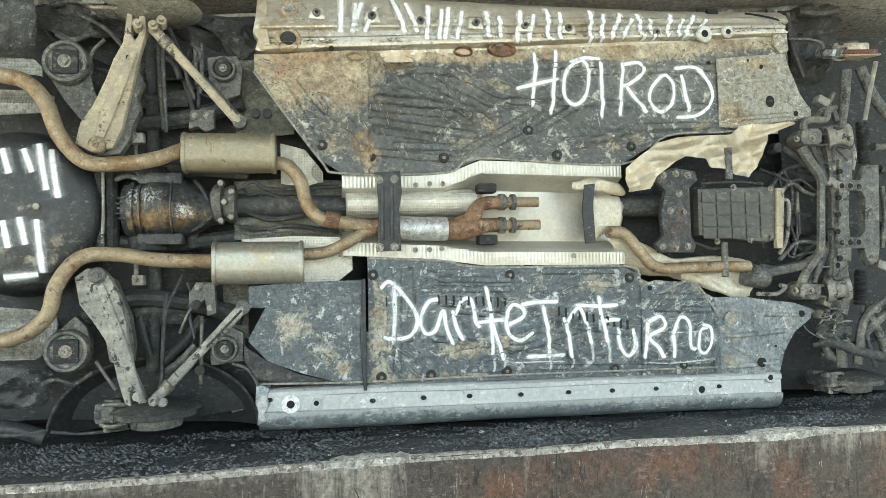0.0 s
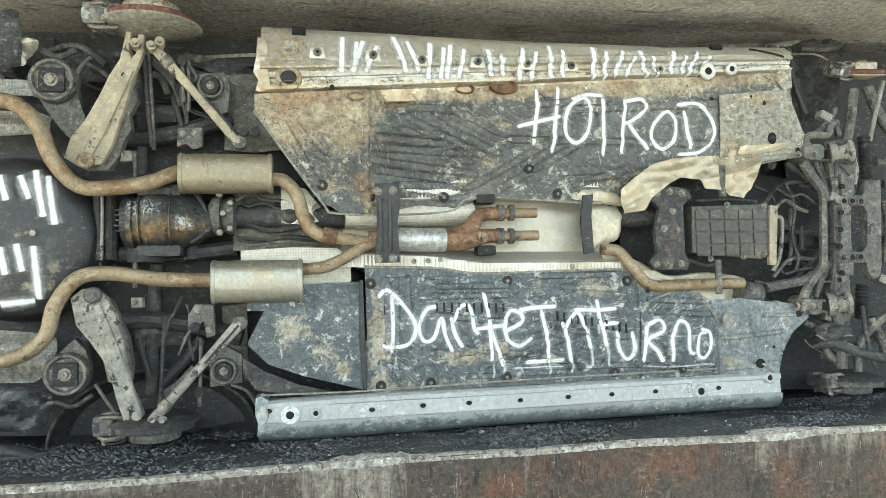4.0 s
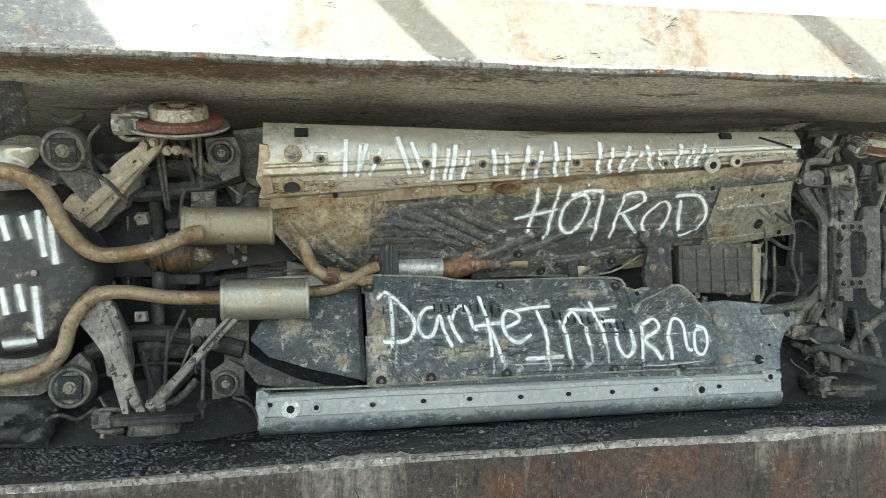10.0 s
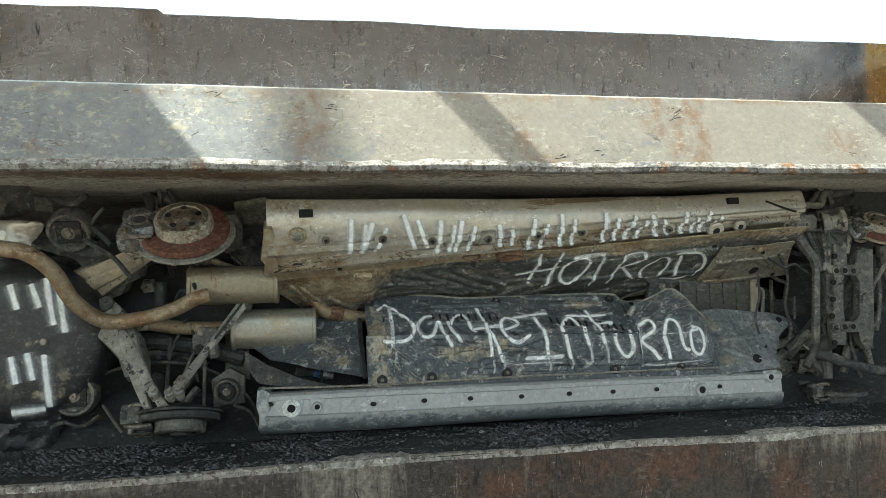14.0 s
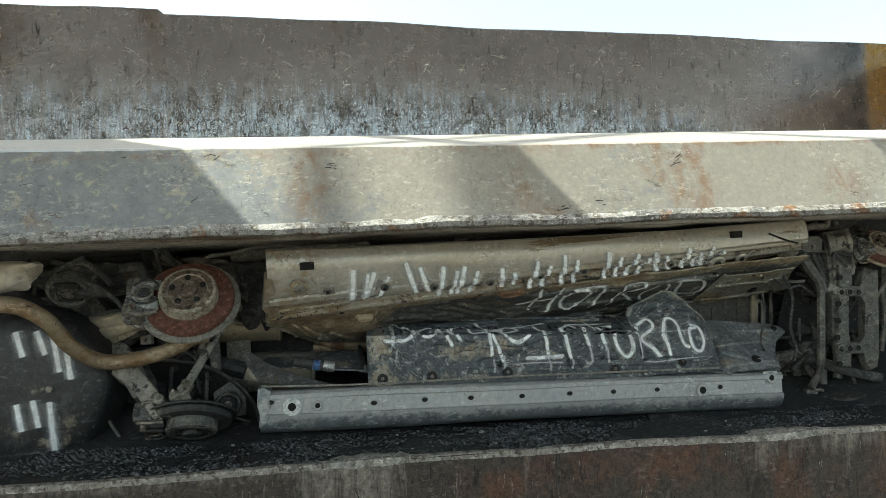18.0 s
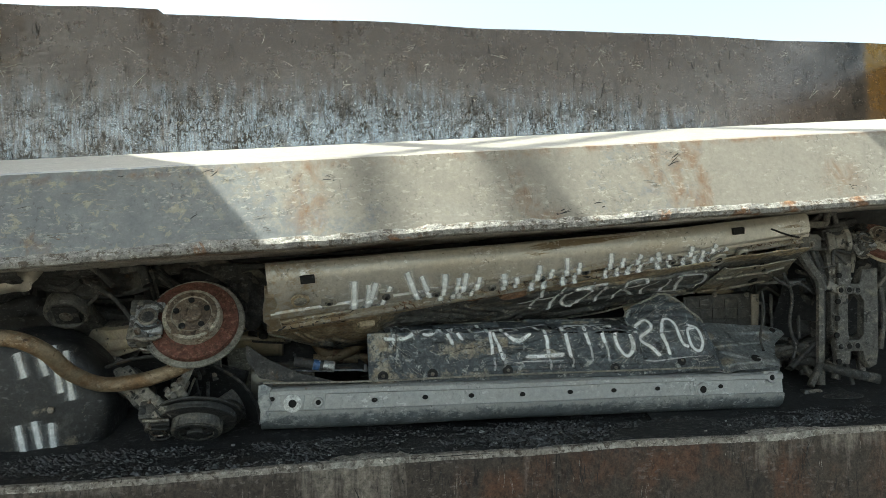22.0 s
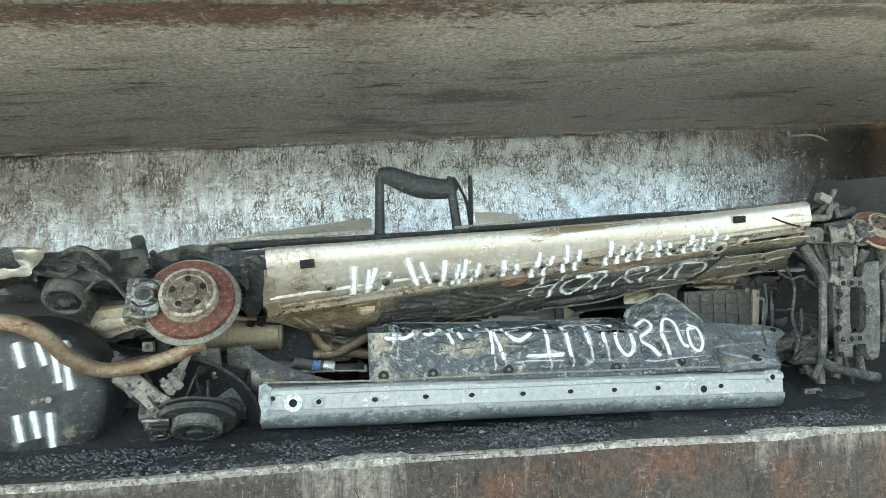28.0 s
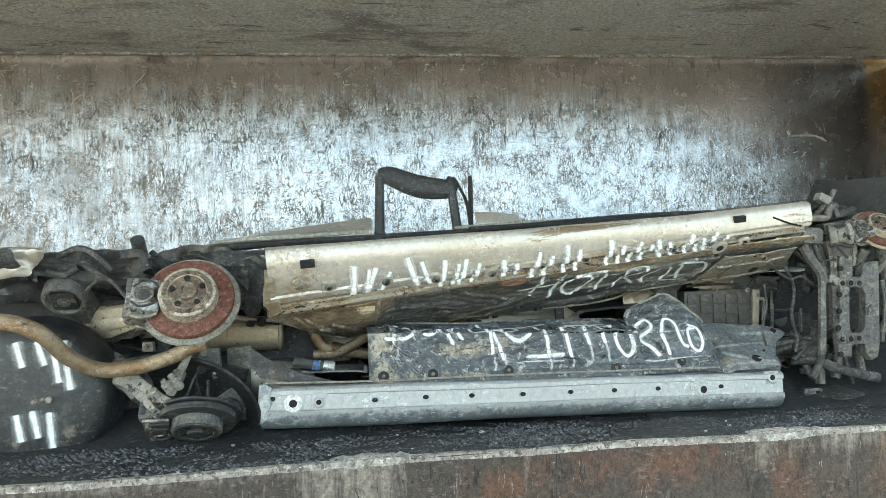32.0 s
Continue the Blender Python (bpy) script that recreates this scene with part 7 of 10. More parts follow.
moving("sub_upper", crumple("torn_liner", [(-1.199, 1.694), (-1.031, 1.682), (-1.007, 1.599), (-1.020, 1.503), (-1.085, 1.469), (-1.197, 1.475)], car, IRON, "crumpled grey inner panel", 35, 0.03, 0.03))

# body floor and small fittings behind the pipes
for group, top, low, mt, label in (
        ("sub_upper", [(-0.313, 1.497), (-0.193, 1.513), (-0.084, 1.378)], [(-0.315, 1.201), (-0.196, 1.192), (-0.086, 1.205)], OLIVE, "olive-grey body floor"),
        ("tunnel", [(-0.321, 1.012), (-0.134, 1.022), (0.115, 1.018)], [(-0.323, 0.779), (-0.137, 0.770), (0.111, 0.774)], OLIVE, "olive-grey body floor"),
        ("sub_lower", [(-0.366, 0.600), (-0.269, 0.609)], [(-0.367, 0.434), (-0.271, 0.387)], OLIVE, "olive-grey body floor"),
        ("sub_upper", [(-0.689, 1.381), (-0.497, 1.375)], [(-0.689, 1.301), (-0.497, 1.313)], IRON, "dark cross beam"),
        ("sub_lower", [(-0.689, 0.520), (-0.500, 0.525)], [(-0.689, 0.454), (-0.500, 0.454)], IRON, "dark cross beam")):
    moving(group, sheet("body_floor", top, low, lambda x, z: -0.12 + 0.012 * rough_noise(x, z, 9) + 0.006 * math.sin(z * 90), mt, car, label, 30, 20))
for group, pts, r, mt in (
        ("sub_upper", [(-0.472, 0.02, 1.505), (-0.482, 0.03, 1.419), (-0.431, 0.03, 1.342), (-0.356, 0.03, 1.313)], 0.005, BLACK), ("sub_upper", [(-0.465, 0.03, 1.500), (-0.474, 0.04, 1.427), (-0.441, 0.04, 1.358), (-0.370, 0.04, 1.328)], 0.004, BLACK),
        ("sub_upper", [(-0.425, 0, 1.524), (-0.425, 0.01, 1.433), (-0.428, 0.01, 1.332)], 0.007, IRON_PALE), ("sub_upper", [(-0.581, 0.06, 1.588), (-0.573, 0.06, 1.399), (-0.565, 0.06, 1.190)], 0.008, IRON_PALE),
        ("sub_upper", [(-0.577, 0.09, 1.491), (-0.541, 0.09, 1.472), (-0.516, 0.09, 1.410)], 0.014, IRON), ("sub_upper", [(-0.568, 0.08, 1.535), (-0.493, 0.08, 1.457), (-0.464, 0.09, 1.367)], 0.018, IRON_PALE),
        ("sub_lower", [(-0.570, 0.06, 0.277), (-0.514, 0.06, 0.315), (-0.462, 0.07, 0.371)], 0.016, IRON_PALE), ("sub_lower", [(-0.576, 0.03, 0.262), (-0.568, 0.05, 0.487), (-0.503, 0.05, 0.644)], 0.006, IRON),
        ("sub_lower", [(-0.665, 0.08, 0.489), (-0.647, 0.08, 0.414), (-0.627, 0.08, 0.343)], 0.012, IRON), ("sub_lower", [(-0.322, 0.02, 0.304), (-0.262, 0.02, 0.276), (-0.225, 0.02, 0.210), (-0.217, 0.02, 0.168)], 0.006, IRON_PALE),
        ("sub_lower", [(-0.512, 0.03, 0.423), (-0.487, 0.03, 0.486), (-0.467, 0.03, 0.517)], 0.005, IRON_PALE), ("sub_lower", [(-0.486, 0.05, 0.613), (-0.473, 0.04, 0.570), (-0.477, 0.04, 0.485), (-0.459, 0.04, 0.399)], 0.006, IRON),
        ("tunnel", [(-0.785, 0.04, 1.043), (-0.783, 0.04, 0.904), (-0.786, 0.04, 0.746)], 0.006, ARM_GREY), ("tunnel", [(-0.672, 0.05, 1.158), (-0.673, 0.06, 1.047)], 0.007, IRON_PALE), ("tunnel", [(-0.670, 0.05, 0.766), (-0.670, 0.05, 0.639)], 0.009, IRON_PALE),
        ("tunnel", [(-0.287, 0.07, 0.985), (-0.260, 0.06, 0.950), (-0.196, 0.06, 0.961), (-0.132, 0.07, 0.940), (0.000, 0.08, 0.964)], 0.006, BLACK), ("tunnel", [(-0.284, 0.08, 0.892), (-0.177, 0.08, 0.856), (-0.045, 0.08, 0.874)], 0.012, IRON),
        ("tunnel", [(-0.293, 0.06, 0.806), (-0.239, 0.05, 0.794), (-0.133, 0.06, 0.809), (-0.002, 0.07, 0.800)], 0.006, IRON_PALE), ("tunnel", [(-0.460, 0.06, 1.005), (-0.427, 0.05, 0.959), (-0.403, 0.05, 0.889)], 0.008, IRON),
        ("tunnel", [(-0.471, 0.06, 0.812), (-0.428, 0.05, 0.837), (-0.390, 0.05, 0.872)], 0.008, IRON), ("tunnel", [(-0.740, 0.04, 1.004), (-0.697, 0.03, 1.016), (-0.647, 0.03, 1.003)], 0.01, IRON_PALE),
        ("sub_upper", [(-0.330, 0.04, 1.289), (-0.275, 0.02, 1.252), (-0.242, 0.01, 1.273), (-0.173, 0.01, 1.256)], 0.004, IRON_PALE), ("sub_upper", [(-0.945, 0.03, 1.549), (-0.890, 0.03, 1.526), (-0.830, 0.04, 1.558)], 0.012, IRON),
        ("sub_lower", [(-1.007, 0.02, 0.239), (-0.942, 0.02, 0.273), (-0.879, 0.03, 0.252), (-0.813, 0.03, 0.290)], 0.008, IRON), ("sub_lower", [(-0.950, 0.02, 0.086), (-0.837, 0.02, 0.073), (-0.686, 0.03, 0.082)], 0.006, IRON)):
    moving(group, tube_part("hose", pts, r, mt, seg=8, n=6))
for group, places, y in (("sub_upper", ((-0.673, 1.168), (-0.452, 1.248), (-0.409, 1.249)), 0.016), ("sub_lower", ((-0.665, 0.627), (-0.445, 0.591), (-0.400, 0.515)), 0.016)):
    for x, z in places:
        bm = bmesh.new()
        add_lathe(bm, (x, y, z), (0, -1, 0), [(0.013, -0.01), (0.013, 0.003), (0.008, 0.004), (0.008, 0.012)], 8)
        moving(group, part("bolt", bm, BOLT, car))


# ---- underbody between the axles and behind the suspension ----
def shell(name, top, bottom, depth, material, group, label="", k=0.0, amp=0.02):
    return moving(group, sheet(name, top, bottom, lambda x, z: -depth + amp * rough_noise(x, z, 4.0, k) + 0.4 * amp * rough_noise(x, z, 13.0, k), material, car, label, 60, 30))


# black sheets stand in for the shade behind suspension and engine
shell("rear_floor", [(-1.439, 1.305), (-0.794, 1.321), (0.005, 1.316)], [(-1.433, 0.914), (-0.581, 0.912), (0.000, 0.981)], 0.2, LINER_SHADE, "exhaust_upper", "black backing sheet in place of shaded rear depth")
shell("rear_floor", [(-1.446, 1.724), (-0.795, 1.771), (0.010, 1.729)], [(-1.439, 1.294), (-0.794, 1.309), (0.005, 1.304)], 0.21, LINER_SHADE, "arch_upper", "black backing sheet in place of shaded rear depth")
shell("rear_floor", [(-1.443, 0.895), (-0.585, 0.891), (0.190, 1.009)], [(-1.431, 0.127), (-0.587, 0.067), (0.175, 0.151)], 0.22, LINER_SHADE, "lower_pan", "black backing sheet in place of shaded rear depth", 4)
shell("front_floor", [(2.210, 1.753), (3.246, 1.799)], [(2.160, 0.877), (3.174, 0.872)], 0.24, LINER_SHADE, "front_upper", "black backing sheet in place of shade behind the subframe", 7)
shell("front_floor", [(1.363, 1.009), (1.934, 1.091), (3.178, 0.929)], [(1.326, 0.096), (1.881, 0.068), (3.107, 0.006)], 0.20, LINER_SHADE, "lower_pan", "black backing sheet in place of shade behind the subframe", 9)
shell("tray_flap", [(-0.258, 0.591), (-0.090, 0.604), (0.180, 0.607)], [(-0.258, 0.512), (-0.091, 0.507), (0.178, 0.510)], 0.0, PAN_BLUE, "rear_tray", "dark blue undertray flap", 11, 0.006)
flap = shell("rear_tray", [(-0.259, 0.395), (-0.196, 0.510), (-0.006, 0.524), (0.178, 0.510)], [(-0.259, 0.384), (-0.187, 0.307), (-0.052, 0.254), (0.173, 0.187)], -0.012, PAN_BLUE, "rear_tray", "torn undertray caked with mud", 13, 0.012)
soil(flap, lambda x, z: 0.08 + blobs(x, z, [((-0.085, 0.45), 0.09, 0.07, 0.48), ((0.034, 0.345), 0.07, 0.07, 0.46), ((0.10, 0.27), 0.05, 0.05, 0.42), ((-0.13, 0.37), 0.05, 0.05, 0.3)]))
plate_part("tray_edge", [(0.169, 0.611), (0.182, 0.611), (0.181, 0.182), (0.168, 0.183), (0.158, 0.379)], -0.03, 0.0, BLACK, flap)
shell("sill_gusset", [(-0.280, 0.370), (-0.198, 0.311), (-0.073, 0.251), (0.162, 0.187)], [(-0.276, 0.311), (-0.229, 0.241), (-0.073, 0.212), (0.161, 0.175)], 0.01, IRON, "lower_sill", "grey corner gusset", 15, 0.01)
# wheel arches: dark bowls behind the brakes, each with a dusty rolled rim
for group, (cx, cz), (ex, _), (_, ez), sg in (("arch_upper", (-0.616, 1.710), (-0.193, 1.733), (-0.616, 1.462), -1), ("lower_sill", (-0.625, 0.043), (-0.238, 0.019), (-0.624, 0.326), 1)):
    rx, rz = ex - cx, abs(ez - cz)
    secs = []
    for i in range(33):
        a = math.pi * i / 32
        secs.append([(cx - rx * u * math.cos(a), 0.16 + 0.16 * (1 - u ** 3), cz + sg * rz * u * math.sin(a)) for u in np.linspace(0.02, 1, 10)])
    liner = moving(group, loft("arch_liner", secs, LINER_SHADE, car, "black wheel-arch liner"))
    bm = bmesh.new()
    add_tube(bm, [(cx - rx * math.cos(math.pi * i / 20), 0.155, cz + sg * rz * math.sin(math.pi * i / 20)) for i in range(21)], 0.007, 8, 3)
    part("arch_rim", bm, IRON, liner)

# ---- gearbox and its cross member ----
gm = moving("gearbox", plate_part("gearbox_mount", [(1.413, 1.033), (1.492, 1.053), (1.589, 1.039), (1.598, 1.000), (1.559, 0.968), (1.560, 0.760), (1.580, 0.726), (1.567, 0.692), (1.411, 0.695), (1.392, 0.733), (1.430, 0.767), (1.423, 0.858), (1.448, 0.955), (1.408, 0.994)], -0.04, -0.015, IRON, label="dark pressed gearbox cross member", bevel=0.008))
bolts([(1.441, 1.021), (1.496, 1.026), (1.551, 1.021), (1.425, 0.718), (1.482, 0.713), (1.537, 0.719), (1.508, 0.943), (1.465, 0.870), (1.523, 0.863)], -0.042, gm, 0.010)
sump = moving("gearbox", plate_part("gearbox_sump", [(1.602, 0.965), (1.972, 0.976), (1.965, 0.744), (1.920, 0.732), (1.597, 0.765)], -0.03, 0.06, SUMP, label="sooty ribbed gearbox sump", bevel=0.008))
x0, z1 = (1.612, 0.955)
x1, z0 = (1.954, 0.746)
for i in range(5):
    for j in range(4):
        bm = bmesh.new()
        a, b = x0 + (x1 - x0) * i / 5, z0 + (z1 - z0) * j / 4
        add_box(bm, a + 0.004, a + (x1 - x0) / 5 - 0.004, -0.036, -0.028, b + 0.004, b + (z1 - z0) / 4 - 0.004, 0.003)
        part("sump_panel", bm, SUMP, sump)
bolts([(1.681, 0.739), (1.838, 0.743), (1.935, 0.756), (1.769, 0.971), (1.947, 0.966)], -0.032, sump, 0.009)
moving("gearbox", plate_part("sump_bar", [(1.972, 0.969), (2.011, 0.966), (1.990, 0.706), (1.957, 0.706)], -0.04, -0.02, ARM, label="pale bracket bar"))
moving("gearbox", tube_part("down_pipe", [(1.186, -0.02, 0.786), (1.259, -0.03, 0.775), (1.326, -0.04, 0.694), (1.400, -0.04, 0.631), (1.567, -0.04, 0.630), (1.832, -0.02, 0.631)], 0.024, PIPE, label="tan exhaust down pipe"))
moving("gearbox", rod_part("pipe_bracket", (1.715, -0.03, 0.732), (1.700, -0.05, 0.587), 0.014, IRON_PALE))
moving("gearbox", rod_part("pipe_bracket", (1.739, -0.05, 1.139), (1.738, -0.05, 1.002), 0.016, IRON_PALE))
moving("gearbox", rod_part("catalyst_end", (1.825, 0, 0.598), (1.926, 0.02, 0.579), 0.05, IRON_PALE, label="grey catalyst collar", seg=24))
for pts, mt in (([(2.009, 0, 0.943), (2.074, 0, 0.994), (2.159, 0.02, 0.959), (2.209, 0.03, 0.948)], IRON_PALE), ([(2.014, 0, 0.918), (2.055, 0, 0.906), (2.038, 0, 0.755), (2.000, 0, 0.681)], ARM_GREY),
                ([(1.999, 0, 0.656), (2.102, 0.02, 0.731), (2.225, 0.03, 0.730)], IRON_PALE), ([(1.915, 0.02, 0.633), (2.067, 0.02, 0.611), (2.248, 0.03, 0.648)], IRON_PALE),
                ([(1.975, 0, 0.981), (2.073, 0.03, 1.063), (2.226, 0.04, 1.091)], IRON), ([(2.131, 0.04, 0.962), (2.128, 0.04, 0.808), (2.111, 0.04, 0.707)], IRON_PALE),
                ([(1.880, 0, 0.510), (1.976, 0, 0.508), (2.020, 0, 0.537), (1.992, 0, 0.545)], ARM_GREY), ([(2.112, 0.06, 0.862), (2.199, 0.06, 0.856), (2.257, 0.06, 0.861)], IRON)):
    moving("gearbox", tube_part("wiring_hose", pts, 0.009, mt, seg=8))
for c, r in (((2.122, 0.08, 0.864), 0.06), ((2.213, 0.1, 0.813), 0.05), ((2.050, 0.05, 1.164), 0.025), ((1.955, 0.06, 0.584), 0.05)):
    bm = bmesh.new()
    add_lathe(bm, c, (0, -1, 0), [(r, -0.04), (r, 0.0), (r * 0.85, 0.01), (r * 0.5, 0.012)], 20)
    moving("gearbox", part("engine_boss", bm, IRON, car))

# ---- front subframe, steering and front suspension ----
sf = moving("front", plate_part("front_subframe", [(2.238, 1.251), (2.379, 1.272), (2.403, 1.202), (2.371, 1.060), (2.348, 0.982), (2.337, 0.790), (2.261, 0.790), (2.267, 0.982), (2.258, 1.110)], -0.01, 0.05, IRON_PALE, label="grimy front subframe", bevel=0.010))
sf_low = moving("front", plate_part("front_subframe", [(2.261, 0.786), (2.337, 0.786), (2.326, 0.727), (2.335, 0.600), (2.346, 0.498), (2.317, 0.399), (2.197, 0.452), (2.223, 0.552), (2.255, 0.702)], -0.01, 0.05, IRON_PALE, label="grimy front subframe end", bevel=0.010))
rp = moving("front", plate_part("rack_bracket", [(2.298, 1.005), (2.397, 1.006), (2.418, 1.070), (2.498, 1.076), (2.479, 0.699), (2.466, 0.638), (2.430, 0.623), (2.403, 0.662), (2.397, 0.700), (2.278, 0.702), (2.281, 0.750), (2.380, 0.752), (2.405, 0.777), (2.418, 0.926), (2.396, 0.957), (2.295, 0.959)], -0.035, 0.005, IRON_PALE, label="grey cast steering bracket with round holes", bevel=0.008))
for (x, z), r in (((2.312, 1.046), 0.012), ((2.310, 0.931), 0.010), ((2.302, 0.854), 0.014), ((2.299, 0.753), 0.010), ((2.362, 1.008), 0.008), ((2.279, 0.626), 0.012)):
    disc_part("hole", x, z, lambda a, b: 0.009, r, HOLE, sf if z > 0.79 else sf_low, 0.004)
for x, z in [(2.296, 0.978), (2.339, 0.978), (2.383, 0.975), (2.280, 0.725), (2.323, 0.725), (2.366, 0.727)]:
    disc_part("hole_rim", x, z, lambda a, b: 0.034, 0.020, IRON_PALE, rp, 0.006, 18)
    disc_part("hole", x, z, lambda a, b: 0.039, 0.012, HOLE, rp, 0.004, 14)
lace = moving("front", plate_part("subframe_strip", [(2.301, 1.100), (2.365, 1.106), (2.362, 1.013), (2.340, 0.944), (2.331, 0.803), (2.339, 0.701), (2.333, 0.645), (2.269, 0.647), (2.263, 0.728), (2.280, 0.816), (2.289, 0.956)], -0.030, 0.0, IRON_PALE, label="perforated grey subframe strip", bevel=0.006))
for x, z in [(2.300, 1.044), (2.287, 0.927), (2.280, 0.851), (2.272, 0.776), (2.276, 0.658)]:
    disc_part("hole", x, z, lambda a, b: 0.029, 0.013, HOLE, lace, 0.004, 14)
moving("front", plate_part("edge_strip", [(2.195, 1.048), (2.221, 1.053), (2.200, 0.664), (2.168, 0.657)], -0.034, -0.016, IRON_PALE, bevel=0.004))
for outline, places in (([(2.099, 1.220), (2.116, 1.231), (2.185, 1.232), (2.201, 1.217), (2.198, 1.171), (2.180, 1.158), (2.106, 1.159), (2.090, 1.174)], [(2.069, 1.183), (2.148, 1.185)]), ([(2.053, 0.541), (2.071, 0.550), (2.138, 0.546), (2.154, 0.533), (2.151, 0.488), (2.134, 0.476), (2.061, 0.483), (2.045, 0.496)], [(2.025, 0.519), (2.102, 0.517)])):
    bar_clamp = moving("front", plate_part("bar_clamp", outline, -0.055, -0.02, IRON_PALE, label="dusty anti-roll bar clamp", bevel=0.010))
    bolts(places, -0.056, bar_clamp, 0.010)
for pts, r, mt in (([(2.176, -0.030, 1.210), (2.239, -0.030, 1.208)], 0.0060, IRON), ([(2.174, -0.030, 1.162), (2.242, -0.030, 1.163)], 0.0060, IRON), ([(2.130, -0.030, 0.539), (2.186, -0.030, 0.537)], 0.0060, IRON_PALE), ([(2.128, -0.030, 0.494), (2.183, -0.030, 0.490)], 0.0060, IRON_PALE), ([(2.261, -0.050, 1.232), (2.326, -0.050, 1.228), (2.350, -0.050, 1.193), (2.341, -0.050, 1.147), (2.262, -0.050, 1.156), (2.252, -0.050, 1.090)], 0.0070, IRON), ([(2.214, -0.050, 0.537), (2.277, -0.050, 0.553), (2.298, -0.050, 0.520), (2.287, -0.050, 0.476)], 0.0070, IRON_PALE), ([(2.273, -0.040, 1.148), (2.332, -0.040, 1.093)], 0.0060, IRON), ([(2.230, -0.040, 0.566), (2.302, -0.040, 0.624)], 0.0060, IRON_PALE), ([(2.230, -0.040, 0.566), (2.235, -0.040, 0.645)], 0.0060, IRON_PALE), ([(2.193, -0.035, 1.082), (2.273, -0.035, 1.086)], 0.0040, IRON), ([(2.165, -0.035, 0.620), (2.244, -0.035, 0.621)], 0.0040, IRON_PALE), ([(2.113, -0.020, 1.155), (2.155, -0.020, 1.092), (2.202, -0.020, 1.029), (2.216, -0.020, 0.979)], 0.0220, IRON_PALE), ([(2.170, -0.020, 1.161), (2.195, -0.020, 1.105), (2.215, -0.020, 1.055)], 0.0120, IRON), ([(2.083, -0.020, 0.547), (2.114, -0.020, 0.604), (2.163, -0.020, 0.662), (2.199, -0.020, 0.707)], 0.0200, IRON_PALE), ([(2.145, -0.020, 0.553), (2.165, -0.020, 0.603), (2.184, -0.020, 0.647)], 0.0120, IRON_PALE), ([(2.126, -0.030, 1.217), (2.134, -0.030, 1.265), (2.180, -0.030, 1.276), (2.238, -0.030, 1.277), (2.257, -0.030, 1.319), (2.293, -0.030, 1.335)], 0.0160, IRON_PALE), ([(1.987, 0.000, 1.044), (2.060, 0.000, 1.002), (2.120, 0.000, 1.012), (2.186, 0.000, 0.969)], 0.0060, IRON), ([(1.918, 0.000, 0.598), (1.996, 0.000, 0.611), (2.109, 0.000, 0.629), (2.156, 0.000, 0.653)], 0.0220, IRON_PALE), ([(2.106, 0.000, 0.868), (2.103, 0.000, 0.767)], 0.0060, IRON), ([(2.458, -0.020, 0.445), (2.390, -0.020, 0.385), (2.361, -0.020, 0.298), (2.343, -0.020, 0.187)], 0.0180, IRON_PALE), ([(2.506, -0.020, 0.469), (2.458, -0.020, 0.445)], 0.0160, IRON_PALE)):
    moving("front", tube_part("bracket_rod", pts, r, mt, seg=8, n=5))
for c in ((2.302, -0.030, 1.199), (2.256, -0.030, 0.521)):
    bm = bmesh.new()
    add_lathe(bm, c, (0.9, -0.45, 0.1), [(0.05, -0.05), (0.052, -0.04), (0.052, -0.02), (0.038, -0.012), (0.038, 0.02), (0.050, 0.028), (0.050, 0.045), (0.02, 0.05)], 22)
    moving("front", part("arm_bush", bm, ARM_GREY, car, "dusty rubber-cored arm bush"))
rnd = random.Random(17)
for k in range(14):
    x, z = (2.195, 0.366)
    x, z = x + rnd.uniform(-0.08, 0.06), z + rnd.uniform(-0.05, 0.05)
    pts = [(x, rnd.uniform(-0.05, 0.03), z)]
    for q in range(4):
        pts.append((pts[-1][0] + rnd.uniform(-0.02, 0.06), rnd.uniform(-0.06, 0.03), pts[-1][2] + rnd.uniform(-0.035, 0.03)))
    moving("front", tube_part("torn_wire", pts, rnd.uniform(0.0018, 0.0045), (IRON_PALE, ARM_GREY, BLACK)[k % 3], seg=6, n=5))
for grp, a, b in (("front", (2.453, 0, 1.281), (2.455, 0, 1.086)), ("front", (2.405, 0, 0.604), (2.389, 0, 0.447))):
    bm = bmesh.new()
    p, q = Vector(a), Vector(b)
    L = (q - p).length
    add_lathe(bm, p, q - p, [(0.029 if j % 2 else 0.021, L * j / 20) for j in range(21)], 18)
    moving(grp, part("rack_bellows", bm, RUBBER, car, "ribbed black rubber bellows"))
